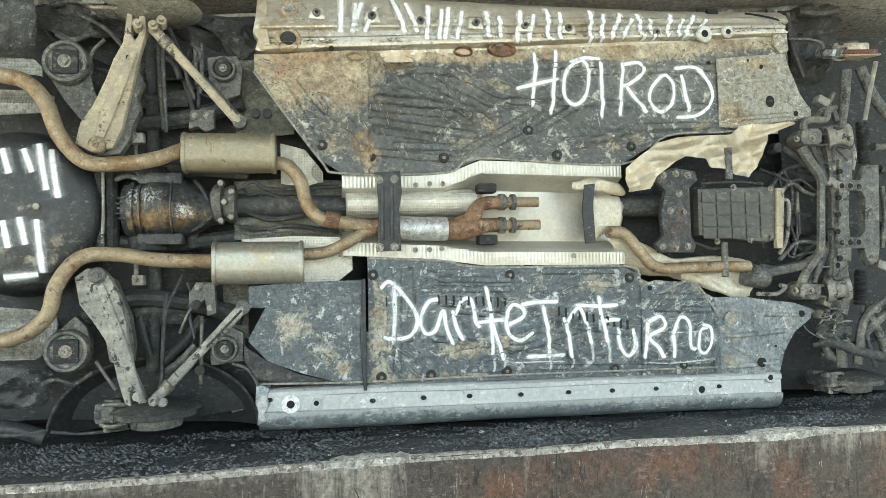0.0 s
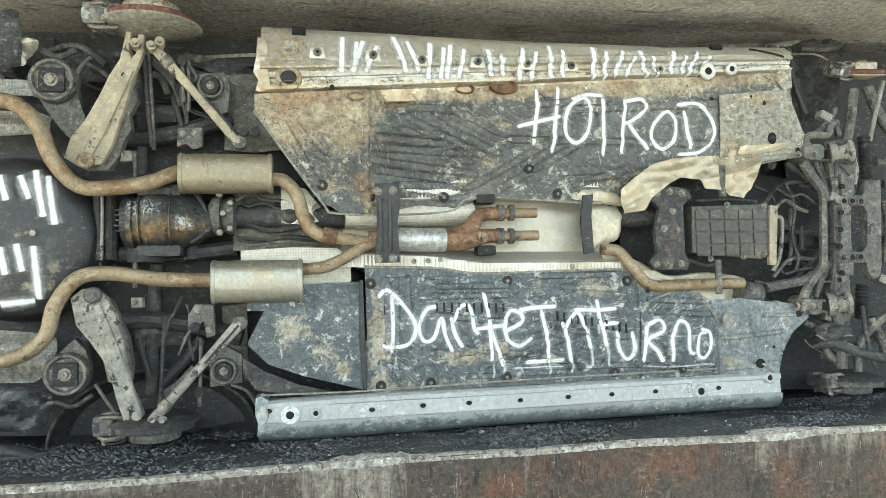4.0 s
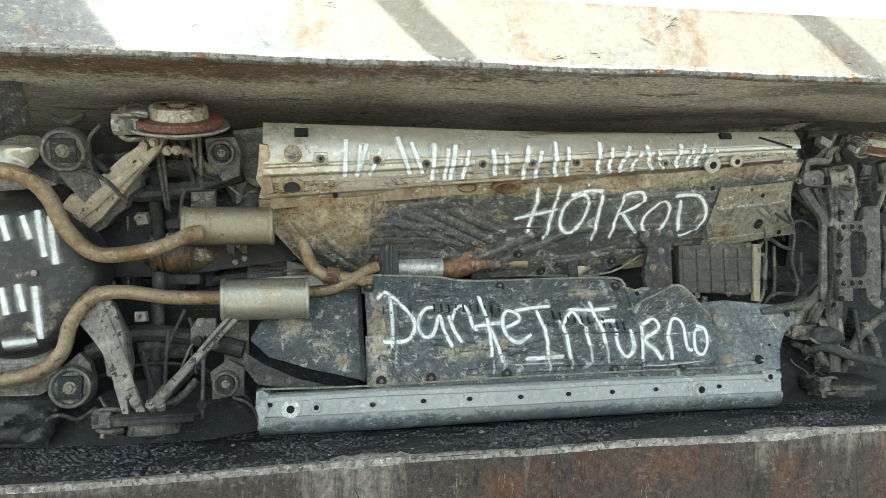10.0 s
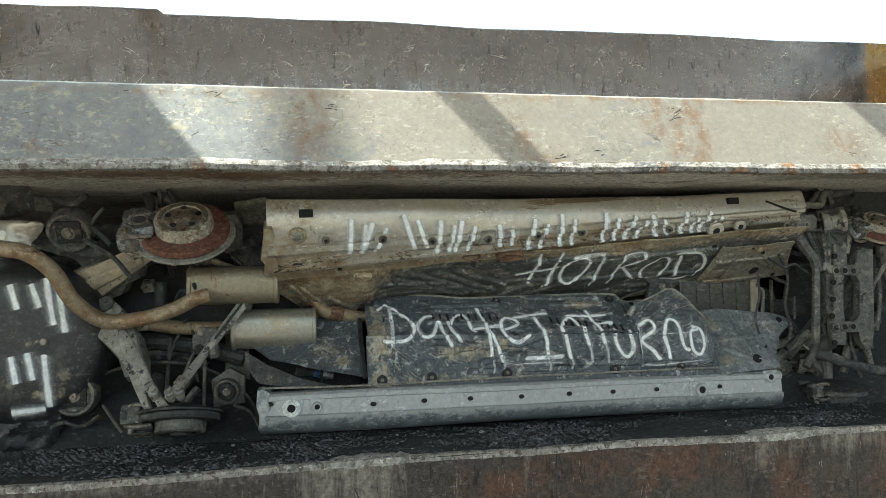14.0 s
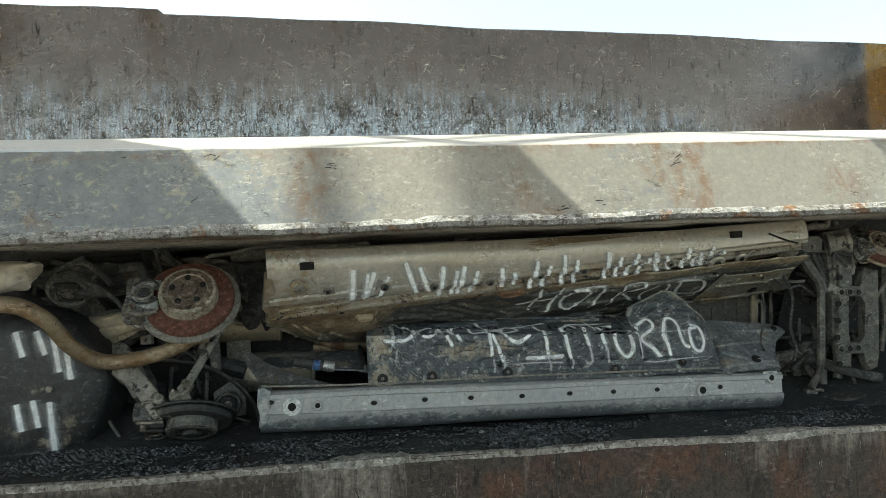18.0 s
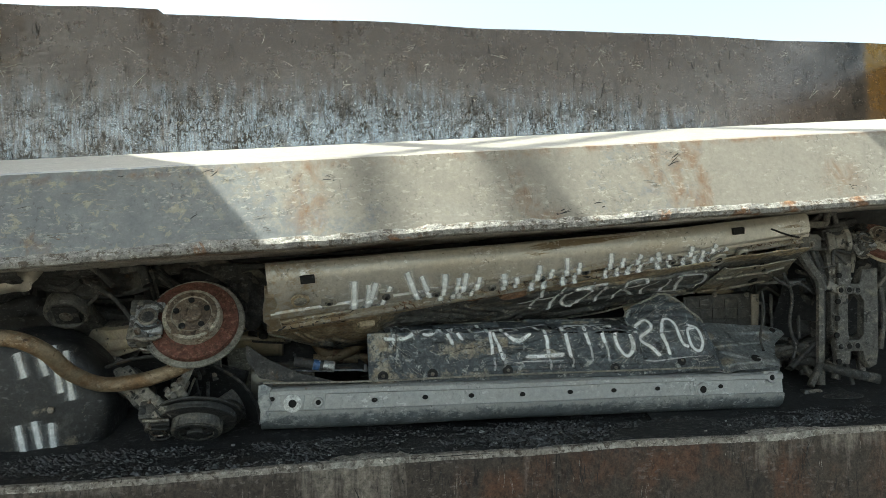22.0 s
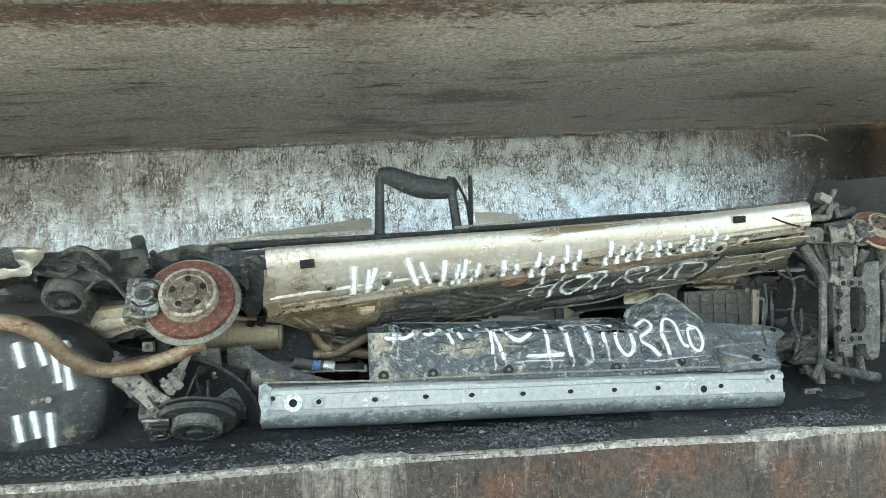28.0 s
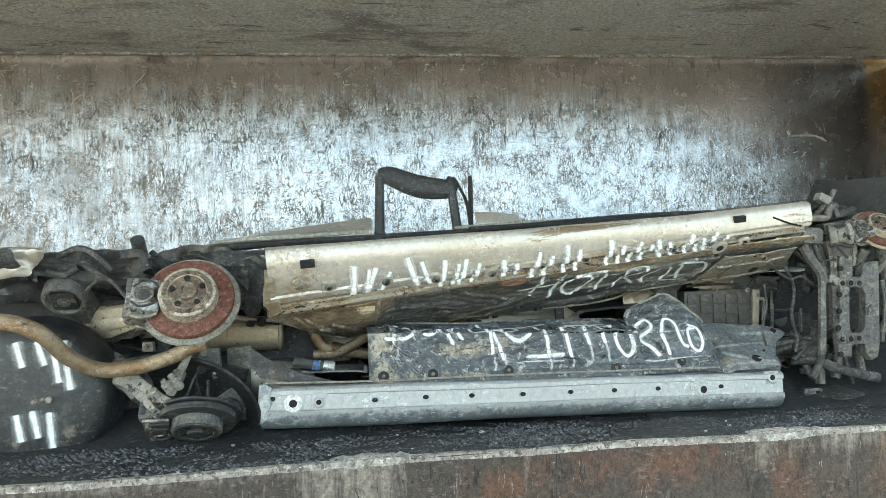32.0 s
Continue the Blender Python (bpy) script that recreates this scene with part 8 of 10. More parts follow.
for grp, pts, r, mt in (
        ("front", [(2.198, 0, 1.173), (2.251, 0.02, 1.062), (2.250, 0.03, 0.858), (2.217, 0.02, 0.653), (2.147, 0, 0.553)], 0.016, IRON),
        ("front", [(2.136, 0, 1.185), (2.194, 0, 1.097), (2.268, 0.02, 1.011)], 0.018, IRON),
        ("front", [(2.103, 0, 0.525), (2.178, 0, 0.603), (2.262, 0.02, 0.729)], 0.018, IRON),
        ("front_upper", [(2.388, 0, 1.515), (2.367, 0, 1.371), (2.327, 0, 1.201)], 0.022, IRON_PALE),
        ("front_upper", [(2.460, 0, 1.531), (2.520, 0, 1.401), (2.617, 0, 1.285)], 0.024, IRON_PALE),
        ("front_upper", [(2.527, -0.02, 1.553), (2.488, -0.02, 1.420), (2.468, 0, 1.282)], 0.010, ARM_GREY),
        ("front_lower", [(2.279, 0, 0.175), (2.282, 0, 0.300), (2.263, 0, 0.463)], 0.022, IRON_PALE),
        ("front_lower", [(2.361, 0, 0.197), (2.404, 0, 0.320), (2.558, 0, 0.429)], 0.020, IRON_PALE),
        ("front_lower", [(2.434, -0.02, 0.171), (2.399, -0.02, 0.297), (2.398, 0, 0.447)], 0.010, IRON),
        ("front", [(2.105, 0, 1.287), (2.176, 0, 1.276), (2.266, 0, 1.342), (2.314, 0, 1.408)], 0.012, IRON_PALE),
        ("front_lower", [(2.165, 0.02, 0.353), (2.232, 0, 0.326), (2.338, 0.02, 0.372)], 0.012, IRON),
        ("front", [(2.568, 0.04, 1.068), (2.700, 0.04, 1.042), (2.820, 0.04, 0.990)], 0.02, IRON),
        ("front", [(2.550, 0.04, 0.805), (2.681, 0.04, 0.778), (2.806, 0.04, 0.803)], 0.02, IRON),
        ("front", [(2.504, 0, 1.165), (2.609, 0, 1.161), (2.791, 0, 1.163)], 0.02, IRON_PALE)):
    moving(grp, tube_part("suspension_rod", pts, r, mt, seg=10))
bush((2.127, -0.02, 1.191), 0.042, "front", IRON_PALE)
bush((2.081, -0.02, 0.520), 0.042, "front", IRON_PALE)
bush((2.304, -0.02, 1.201), 0.034, "front", IRON_PALE)
bush((2.260, -0.02, 0.501), 0.034, "front", IRON_PALE)
fu, fl = (2.435, 1.604), (2.333, 0.118)
fb = brake((fu[0], 0.02, fu[1]), 1, "front_upper", DISC, ARM, size=0.66)
# this hub leans its outer face towards the viewer
tilt = Matrix.Translation((fu[0], 0.02, fu[1])) @ pose(0, 0, 0, 19, -3, 0) @ Matrix.Translation((-fu[0], -0.02, -fu[1]))
for ob in [fb] + list(fb.children_recursive):
    ob.data.transform(tilt)
brake((fl[0] + 0.02, 0.04, fl[1]), -1, "front_lower", IRON_PALE, IRON, IRON_PALE, 0.80, IRON)
for grp, c in (("front", (2.254, 0, 1.368)), ("front", (2.263, -0.02, 0.992)), ("front", (2.203, 0, 0.402)), ("front_lower", (2.328, 0, 0.260)), ("front", (2.531, 0.02, 0.622)), ("front", (2.474, 0.02, 0.431))):
    bm = bmesh.new()
    add_box(bm, c[0] - 0.03, c[0] + 0.03, c[1] - 0.015, c[1] + 0.03, c[2] - 0.02, c[2] + 0.02, 0.008, Matrix.Translation(c) @ pose(0, 0, 0, 0, 25, 0) @ Matrix.Translation(-Vector(c)))
    moving(grp, part("sensor_box", bm, ARM_GREY, car))
moving("front_lower", crumple("torn_wiring", [(2.150, 0.367), (2.235, 0.381), (2.319, 0.348), (2.302, 0.299), (2.201, 0.290)], car, IRON, "tangled torn wiring", 51, 0.0, 0.04))

for grp, pts, r, mt in (
        ("front", [(2.137, 0.05, 1.670), (2.260, 0.05, 1.673), (2.327, 0.05, 1.649)], 0.005, IRON_PALE), ("front", [(2.279, 0, 1.355), (2.311, 0, 1.317), (2.321, 0, 1.281)], 0.014, IRON_PALE),
        ("front", [(2.067, 0.03, 1.162), (2.185, 0.02, 1.072), (2.240, 0.02, 0.980), (2.228, 0.02, 0.691)], 0.014, IRON), ("front", [(2.153, 0.06, 1.068), (2.239, 0.06, 1.043), (2.263, 0.05, 0.989)], 0.01, IRON),
        ("front", [(2.091, 0.05, 0.631), (2.182, 0.05, 0.706), (2.229, 0.04, 0.756)], 0.012, IRON), ("front", [(2.565, 0.03, 0.987), (2.574, 0.03, 0.856), (2.546, 0.03, 0.700)], 0.012, IRON_PALE),
        ("front", [(2.382, -0.01, 1.187), (2.395, -0.01, 1.122), (2.379, -0.01, 1.058)], 0.01, ARM_GREY), ("front", [(2.318, -0.02, 1.056), (2.329, -0.02, 0.954), (2.305, -0.02, 0.852)], 0.006, BLACK),
        ("front", [(2.121, 0.03, 0.441), (2.204, 0.03, 0.401), (2.271, 0.03, 0.323)], 0.014, IRON_PALE), ("front", [(2.122, 0.08, 0.760), (2.190, 0.08, 0.682), (2.243, 0.06, 0.629)], 0.018, IRON),
        ("front_lower", [(2.213, 0.03, 0.300), (2.242, 0.02, 0.225), (2.298, 0.02, 0.197)], 0.016, IRON_PALE), ("front_lower", [(2.161, 0, 0.329), (2.208, -0.01, 0.303), (2.283, 0, 0.320)], 0.005, ARM_GREY),
        ("front_lower", [(2.438, 0, 0.395), (2.490, 0, 0.292), (2.506, 0, 0.190)], 0.018, IRON_PALE), ("gearbox", [(2.074, 0.05, 1.066), (2.144, 0.05, 1.041), (2.199, 0.05, 0.989)], 0.006, BLACK),
        ("gearbox", [(2.052, 0.03, 0.707), (2.070, 0.02, 0.668), (2.136, 0.03, 0.680), (2.222, 0.03, 0.692)], 0.005, IRON_PALE), ("gearbox", [(1.635, 0, 0.992), (1.791, -0.01, 0.999), (1.934, 0, 0.991)], 0.006, IRON),
        ("gearbox", [(1.596, 0, 0.736), (1.662, -0.02, 0.709), (1.716, -0.02, 0.718)], 0.007, IRON), ("gearbox", [(1.945, 0.03, 1.062), (2.028, 0.03, 1.024), (2.045, 0.02, 0.959)], 0.007, BLACK)):
    moving(grp, tube_part("hose", pts, r, mt, seg=8, n=6))
bolts([(2.322, 0.980), (2.307, 1.157), (2.354, 1.157), (2.278, 1.059)], -0.012, sf, 0.010)
bolts([(2.305, 0.719), (2.269, 0.551), (2.315, 0.550), (2.258, 0.652)], -0.012, sf_low, 0.010)

# ---- upper side of the body, seen once it is folded down ----
crease = lambda x, z: 0.016 * rough_noise(x, z, 6) + 0.02 * math.sin(38 * (z - 0.2 * x) + 2 * rough_noise(x, z, 2.5))
moving("door", sheet("door_skin", [(-0.466, 0.776), (-0.313, 0.806), (-0.147, 0.834), (0.047, 0.862), (0.196, 0.882), (0.231, 0.886), (0.243, 0.876)], [(-0.466, 0.752), (-0.147, 0.772), (0.236, 0.795), (0.243, 0.80)], lambda x, z: -0.35 + crease(x, z), SILL_TAN, car, "creased silver door skin", 60, 14))
moving("door", sheet("door_skin", [(0.750, 0.930), (0.858, 0.927), (0.971, 0.914)], [(0.750, 0.84), (0.858, 0.84), (0.968, 0.85)], lambda x, z: -0.5 + crease(x, z), SILL_TAN, car, "torn silver door skin", 24, 10))
for outline, k in (([(-0.44, 0.775), (-0.30, 0.792), (-0.10, 0.800), (0.10, 0.812), (0.22, 0.822)], 1), ([(-0.36, 0.745), (-0.18, 0.765), (0.06, 0.785), (0.34, 0.80), (0.60, 0.815)], 2), ([(0.60, 0.83), (0.95, 0.85), (1.30, 0.865), (1.70, 0.885)], 3)):
    moving("door", tube_part("folded_flange", [(x, 0.27 + 0.012 * rough_noise(x, k, 9), z + 0.007 * rough_noise(x, k + 4, 8)) for x, z in outline], [0.009 + 0.005 * rough_noise(x, k, 5) for x, z in outline], DUSTY, seg=8, n=10, flat=0.6))
liner = lambda x, z: -0.20 + 0.03 * rough_noise(x, z, 9) + 0.02 * rough_noise(x, z, 23)
moving("door", sheet("arch_liner", [(-0.70, 0.700), (-0.61, 0.745), (-0.50, 0.768), (-0.36, 0.755), (-0.26, 0.700), (-0.195, 0.600), (-0.170, 0.520)], [(-0.70, 0.655), (-0.61, 0.695), (-0.50, 0.715), (-0.38, 0.690), (-0.29, 0.590), (-0.22, 0.500), (-0.170, 0.470)], liner, SUMP, car, "dusty black plastic arch liner", 70, 10))
for pts, r, mt in (([(-0.548, 0.25, 0.741), (-0.143, 0.25, 0.773), (0.583, 0.25, 0.809), (1.381, 0.25, 0.872), (1.957, 0.25, 0.896)], 0.014, BLACK), ([(-0.452, 0.2, 0.717), (0.090, 0.2, 0.751), (0.673, 0.2, 0.790)], 0.012, IRON),
                   ([(0.649, 0.2, 0.819), (1.088, 0.2, 0.841), (1.865, 0.2, 0.873)], 0.012, RUBBER), ([(1.808, 0.2, 0.883), (2.262, 0.25, 0.931), (2.653, 0.3, 0.965)], 0.016, IRON_PALE),
                   ([(2.161, 0.2, 0.898), (2.361, 0.22, 0.933), (2.575, 0.25, 0.947)], 0.02, ALU)):
    moving("door", tube_part("door_seal", pts, r, mt, seg=8))
# black sheet added in place of the shade behind the gearbox
shell("engine_backing", [(1.393, 1.292), (1.861, 1.301), (2.415, 1.283)], [(1.366, 0.627), (1.826, 0.591), (2.371, 0.551)], 0.3, LINER_SHADE, "gearbox", "black backing sheet in place of shade behind the gearbox", 21)
# dark sheet added to close the gap below the bumper corner
moving("door", crumple("torn_liner", [(-1.361, 0.720), (-1.116, 0.739), (-1.012, 0.696), (-1.032, 0.560), (-1.359, 0.569)], car, BLACK, "torn black plastic liner", 81, 0.3, 0.04))
moving("door", crumple("folded_panel", [(-0.517, 0.740), (-0.320, 0.738), (-0.209, 0.701), (-0.188, 0.562), (-0.278, 0.472), (-0.365, 0.658)], car, IRON, "folded dark quarter panel", 61, 0.2, 0.03))
moving("door", crumple("bumper_corner", [(-1.247, 0.753), (-1.042, 0.754), (-0.981, 0.739), (-1.022, 0.687), (-1.060, 0.647), (-1.246, 0.651)], car, SILL_TAN, "dented silver bumper corner", 63, 0.05, 0.02))
moving("door", crumple("inner_arch", [(-1.138, 0.725), (-0.820, 0.748), (-0.655, 0.724), (-0.572, 0.683), (-0.738, 0.620), (-0.940, 0.624)], car, IRON, "crumpled dark inner arch", 65, 0.15, 0.05))
moving("door", crumple("engine_frame", [(2.221, 0.898), (2.533, 0.957), (2.574, 0.875), (2.480, 0.629), (2.289, 0.499), (2.241, 0.714)], car, IRON, "crumpled dark engine-bay frame", 67, 0.2, 0.05))
moving("door", sheet("fender_edge", [(2.324, 0.936), (2.482, 0.970), (2.603, 0.975)], [(2.321, 0.887), (2.478, 0.903), (2.600, 0.936)], lambda x, z: -0.25 + 0.02 * rough_noise(x, z, 12), ALU, car, "bent silver fender edge", 24, 6))
for pts, r in (([(-0.957, 0.08, 0.719), (-0.885, 0.1, 0.751), (-0.819, 0.08, 0.723), (-0.751, 0.05, 0.661)], 0.012), ([(-0.849, 0.05, 0.684), (-0.746, 0.03, 0.619), (-0.669, 0, 0.534)], 0.009), ([(-0.735, 0.1, 0.723), (-0.664, 0.1, 0.726), (-0.635, 0.08, 0.660)], 0.02),
               ([(2.201, 0.1, 0.852), (2.216, 0.1, 0.709), (2.271, 0.1, 0.552)], 0.014), ([(2.260, 0.1, 0.865), (2.379, 0.1, 0.865), (2.471, 0.1, 0.886)], 0.02)):
    moving("door", tube_part("bent_strut", pts, r, IRON, seg=8))
bm = bmesh.new()
for a, b in (((0.312, 0.7, 1.132), (0.306, 0.7, 0.838)), ((0.673, 0.7, 1.082), (0.702, 0.7, 0.857))):
    add_rod(bm, a, b, 0.022, 0.026, 10)
add_tube(bm, [(0.301, 0.7, 1.137), (0.363, 0.7, 1.132), (0.505, 0.7, 1.081), (0.649, 0.7, 1.070), (0.686, 0.7, 1.122)], [0.03, 0.05, 0.06, 0.052, 0.03], 12, 8, 0.4)
win = moving("window_frame", part("window_frame", bm, BLACK, car, "black torn window frame standing up"))
rod_part("seal_stub", (0.774, 0.7, 1.134), (0.773, 0.7, 0.873), 0.012, RUBBER, win)
tube_part("torn_seal", [(0.682, 0.68, 1.125), (0.718, 0.68, 1.064), (0.749, 0.68, 0.992), (0.763, 0.68, 0.877)], 0.008, RUBBER, win, seg=6)
# ---- the body behind the underside: roof, sides, bonnet and boot ----
def body_panel(name, x0, x1, a, b, bow, group, material, label="", taper=0.0, nx=44, k=0.0):
    """A dented skin between two lines along x, each given by its (y, z); bow lifts its middle across the skin."""
    (ya, za), (yb, zb) = a, b
    L = math.hypot(yb - ya, zb - za)
    ny, nz = -(zb - za) / L, (yb - ya) / L
    secs = []
    for i in range(nx + 1):
        x = x0 + (x1 - x0) * i / nx
        cut = taper * abs(2 * i / nx - 1) ** 3
        ring = []
        for j in range(15):
            v = cut / 2 + (1 - cut) * j / 14
            h = bow * (1 - (2 * v - 1) ** 2) + 0.02 * rough_noise(x, v * L, 3.0, k) + 0.008 * rough_noise(x, v * L, 11.0, k)
            ring.append((x, ya + (yb - ya) * v + ny * h, za + (zb - za) * v + nz * h))
        secs.append(ring + [(p[0], p[1] - 0.012 * ny, p[2] - 0.012 * nz) for p in reversed(ring)])
    return moving(group, loft(name, secs, material, car, label, closed=True))


for grp, z0, z1, k in (("roof_lower", 0.16, 0.80, 3), ("roof_upper", 0.82, 1.58, 5)):
    body_panel("roof_panel", -0.55, 1.25, (1.34, z0), (1.34, z1), -0.05, grp, SILL_BLUE, "dented silver roof panel", k=k)
    body_panel("roof_lining", -0.5, 1.2, (1.27, z0 + 0.03), (1.27, z1 - 0.03), -0.03, grp, BLACK, "black roof lining", k=k)
    body_panel("bonnet_panel", 1.95, 2.85, (0.92, z0), (0.92, z1), -0.03, grp.replace("roof", "bonnet"), SILL_BLUE, "dented silver bonnet", k=k + 1)
    body_panel("boot_panel", -2.05, -1.15, (1.02, z0), (1.02, z1), -0.03, grp.replace("roof", "bonnet"), SILL_BLUE, "dented silver boot lid", k=k + 2)
    for xa, xb, yb in ((1.22, 1.93, 0.93), (-0.55, -1.13, 1.03)):
        body_panel("screen_surround", min(xa, xb), max(xa, xb), ((1.30 + yb) / 2, z0 + 0.02), ((1.30 + yb) / 2, z1 - 0.02), -0.02, grp.replace("roof", "screen"), LINER_SHADE, "black screen opening", k=k + 3, nx=12)
for grp, z, bow, k in (("side_lower", 0.10, -0.05, 11), ("side_upper", 1.64, 0.04, 13)):
    for xa, xb, name in ((-0.35, 0.42, "rear_door"), (0.45, 1.28, "front_door")):
        body_panel(name, xa, xb, (0.22, z), (0.80, z), bow, grp, SILL_BLUE, "crushed silver door", k=k)
    body_panel("rear_wing", -2.05, -0.38, (0.30, z), (0.86, z), bow, grp, IRON, "crushed grimy rear wing", 0.3, k=k + 1)
    body_panel("front_wing", 1.31, 2.80, (0.34, z), (0.84, z), bow, grp, SILL_BLUE, "crushed silver front wing", 0.3, k=k + 2)
    for x in (-0.52, 0.44, 1.24):
        moving(grp, rod_part("pillar", (x, 0.78, z), (x * 0.9, 1.28, z + (0.06 if z < 1 else -0.06)), 0.035, BLACK, seg=10))
    moving(grp, tube_part("roof_rail", [(-0.55, 1.28, z), (0.4, 1.31, z), (1.2, 1.27, z)], 0.035, SILL_BLUE, seg=10))

# black liner draped over the folded rear corner, and a bent front arm
for k, outline in enumerate(([(-0.701, 0.675), (-0.603, 0.738), (-0.489, 0.750), (-0.510, 0.684), (-0.623, 0.647)], [(-0.506, 0.749), (-0.349, 0.729), (-0.252, 0.688), (-0.318, 0.658), (-0.454, 0.691)], [(-0.292, 0.700), (-0.206, 0.655), (-0.178, 0.519), (-0.212, 0.464), (-0.253, 0.582)], [(-0.569, 0.727), (-0.378, 0.719), (-0.227, 0.676), (-0.271, 0.609), (-0.485, 0.636)])):
    moving("door", crumple("torn_liner", outline, car, BLACK, "black plastic arch liner draped over the corner", 71 + k, 0.32 - 0.03 * k, 0.03))
fa = moving("front_lower", tube_part("bent_arm", [(2.160, 0.02, 0.273), (2.227, -0.02, 0.288), (2.335, -0.04, 0.246), (2.542, -0.06, 0.195)], [0.010, 0.022, 0.02, 0.024], IRON, label="bent grey suspension arm", flat=0.5))
moving("front_lower", tube_part("bent_arm", [(2.208, 0.04, 0.229), (2.309, 0.03, 0.241), (2.429, 0.03, 0.282), (2.549, 0.03, 0.313)], [0.014, 0.022, 0.018, 0.02], IRON, label="bent grey suspension arm", flat=0.6))
for pts, r, mt in (([(1.928, 0, 0.981), (1.934, 0, 0.881), (1.909, 0, 0.781), (1.924, 0, 0.707)], 0.005, IRON), ([(2.054, 0.02, 1.061), (2.093, 0.02, 0.959), (2.074, 0.02, 0.832), (2.097, 0.02, 0.731), (2.082, 0.02, 0.676)], 0.007, IRON),
                   ([(2.209, 0.1, 0.997), (2.282, 0.1, 0.984)], 0.03, IRON), ([(2.155, 0.1, 0.814), (2.256, 0.1, 0.800)], 0.034, IRON)):
    mt = IRON if r > 0.02 else mt
    moving("front", tube_part("wiring_hose" if r < 0.02 else "frame_tube", pts, r, mt, seg=10, flat=0.6 if r > 0.02 else 1.0))
# shock absorber lying in the fold
sa = moving("strut", rod_part("shock_absorber", (-0.096, 0.06, 0.297), (0.056, 0.06, 0.268), 0.020, IRON, label="dark shock absorber with a blue band", seg=20))
rod_part("blue_band", (-0.022, 0.06, 0.282), (0.004, 0.06, 0.277), 0.0212, mat("blue_label", (0.04, 0.10, 0.24), [((0.6, 0.6, 0.6), 30, 0.55, 0.65, ONE)], 0.4), sa, seg=20)
rod_part("chrome_end", (0.017, 0.06, 0.276), (0.061, 0.06, 0.268), 0.0212, ALU, sa, seg=20)

# ---- loose matter on the bed ----
def scatter():
    rnd = random.Random(5)
    verts, faces = [], []
    for i in range(34000):
        x = rnd.uniform(-1.9, 3.3)
        y = -0.36 + 0.62 * rnd.random() ** 0.8
        clump = rough_noise(x, y * 2.2, 1.9, 2) + 0.5 * rough_noise(x, y * 2, 7.0, 3)
        if clump + 0.25 * rnd.random() < -0.02:
            continue
        s = 0.0018 + (0.006 + 0.016 * max(0.0, clump)) * rnd.random() ** 4
        k = len(verts)
        for dx, dy, dz in ((-1, -0.6, 0), (1, -0.7, 0), (0.9, 0.8, 0), (-0.8, 0.7, 0), (-0.3, -0.2, 0.9), (0.4, 0.3, 0.7)):
            verts.append((x + s * dx * rnd.uniform(0.5, 1.2), y + s * dy * rnd.uniform(0.5, 1.2), 0.001 + s * dz * rnd.uniform(0.5, 1.1)))
        faces += [(k, k + 1, k + 4), (k + 1, k + 2, k + 5), (k + 1, k + 5, k + 4), (k + 2, k + 3, k + 5), (k + 3, k, k + 4), (k + 3, k + 4, k + 5)]
    gm = mat("mixed_grit", (0.032, 0.034, 0.036), [((0.11, 0.115, 0.12), 60.0, 0.47, 0.60, ONE), ((0.36, 0.37, 0.37), 45.0, 0.61, 0.65, ONE)], 0.42, 0.12, 0, 0)
    tagged(link("gravel", verts, faces, gm, smooth=False), "dark grit and glass crumbs strewn on the bed", "gravel", kind="stuff")
    for i in range(15):
        x, y = rnd.uniform(-1.0, 2.5), rnd.uniform(-0.33, 0.02)
        s = rnd.uniform(0.004, 0.011)
        n = rnd.randint(5, 7)
        top = [(x + s * math.cos(6.28 * j / n) * rnd.uniform(0.6, 1.2), y + s * 0.6 * math.sin(6.28 * j / n) * rnd.uniform(0.4, 1.3), s * rnd.uniform(0.15, 0.6)) for j in range(n)]
        low = [(a + 0.002 * rnd.random(), b - 0.002, -0.004) for a, b, c in top]
        o = link("chip", top + low, [tuple(range(n))] + [(j, j + n, (j + 1) % n + n, (j + 1) % n) for j in range(n)], CHIP if i % 3 else RESIDUE, smooth=False)
        tagged(o, "pale broken chip lying on the grit", "chip", "chips on the bed")


scatter()


# ---- movement ----
def swing(p, th, ry, rz, d):
    """Turned about the point p by th (about x), ry and rz degrees, then shifted by d."""
    return Matrix.Translation(Vector(p) + Vector(d)) @ pose(0, 0, 0, th, ry, rz) @ Matrix.Translation(-Vector(p))


UPPER_SILL = [
    (0, 0, 0, 0, 0, 0, 0), (1, 0.5, -0.3, 0, 0.001, -0.005, -0.018), (2, 0.8, -0.08, 0.1, 0.001, -0.008, -0.06), (3, 1.2, 0.11, 0.16, 0.001, -0.011, -0.116), (5.5, 4, 0.26, -0.19, 0, -0.007, -0.238),
    (7, 7.9, 0.16, 0.02, 0.002, -0.005, -0.34), (8.5, 12.7, 0.03, 0.26, 0.003, -0.002, -0.451), (10, 18.5, -0.24, 0.57, 0.007, 0.008, -0.562), (11.5, 24, -0.94, 1.21, 0.012, 0.014, -0.676), (13, 29.7, -1.25, 1.58, 0.018, 0.022, -0.774),
    (14.5, 36.4, -1.52, 1.94, 0.022, 0.03, -0.869), (16.5, 41.2, -2.3, 2.28, 0.022, 0.032, -0.956), (18.5, 45.4, -3.51, 2.38, 0.023, 0.032, -0.997), (21, 48.5, -5.35, 2.55, 0.024, 0.024, -1.036), (21.5, 49.1, -5.37, 2.49, 0.024, 0.024, -1.031),
    (22, 49.5, -5.17, 2.53, 0.025, 0.022, -0.991), (22.5, 50, -5.01, 2.42, 0.025, 0.021, -0.95), (23, 50.6, -4.94, 2.36, 0.026, 0.022, -0.938), (32, 50.6, -4.95, 2.2, 0.026, 0.016, -0.936),
]
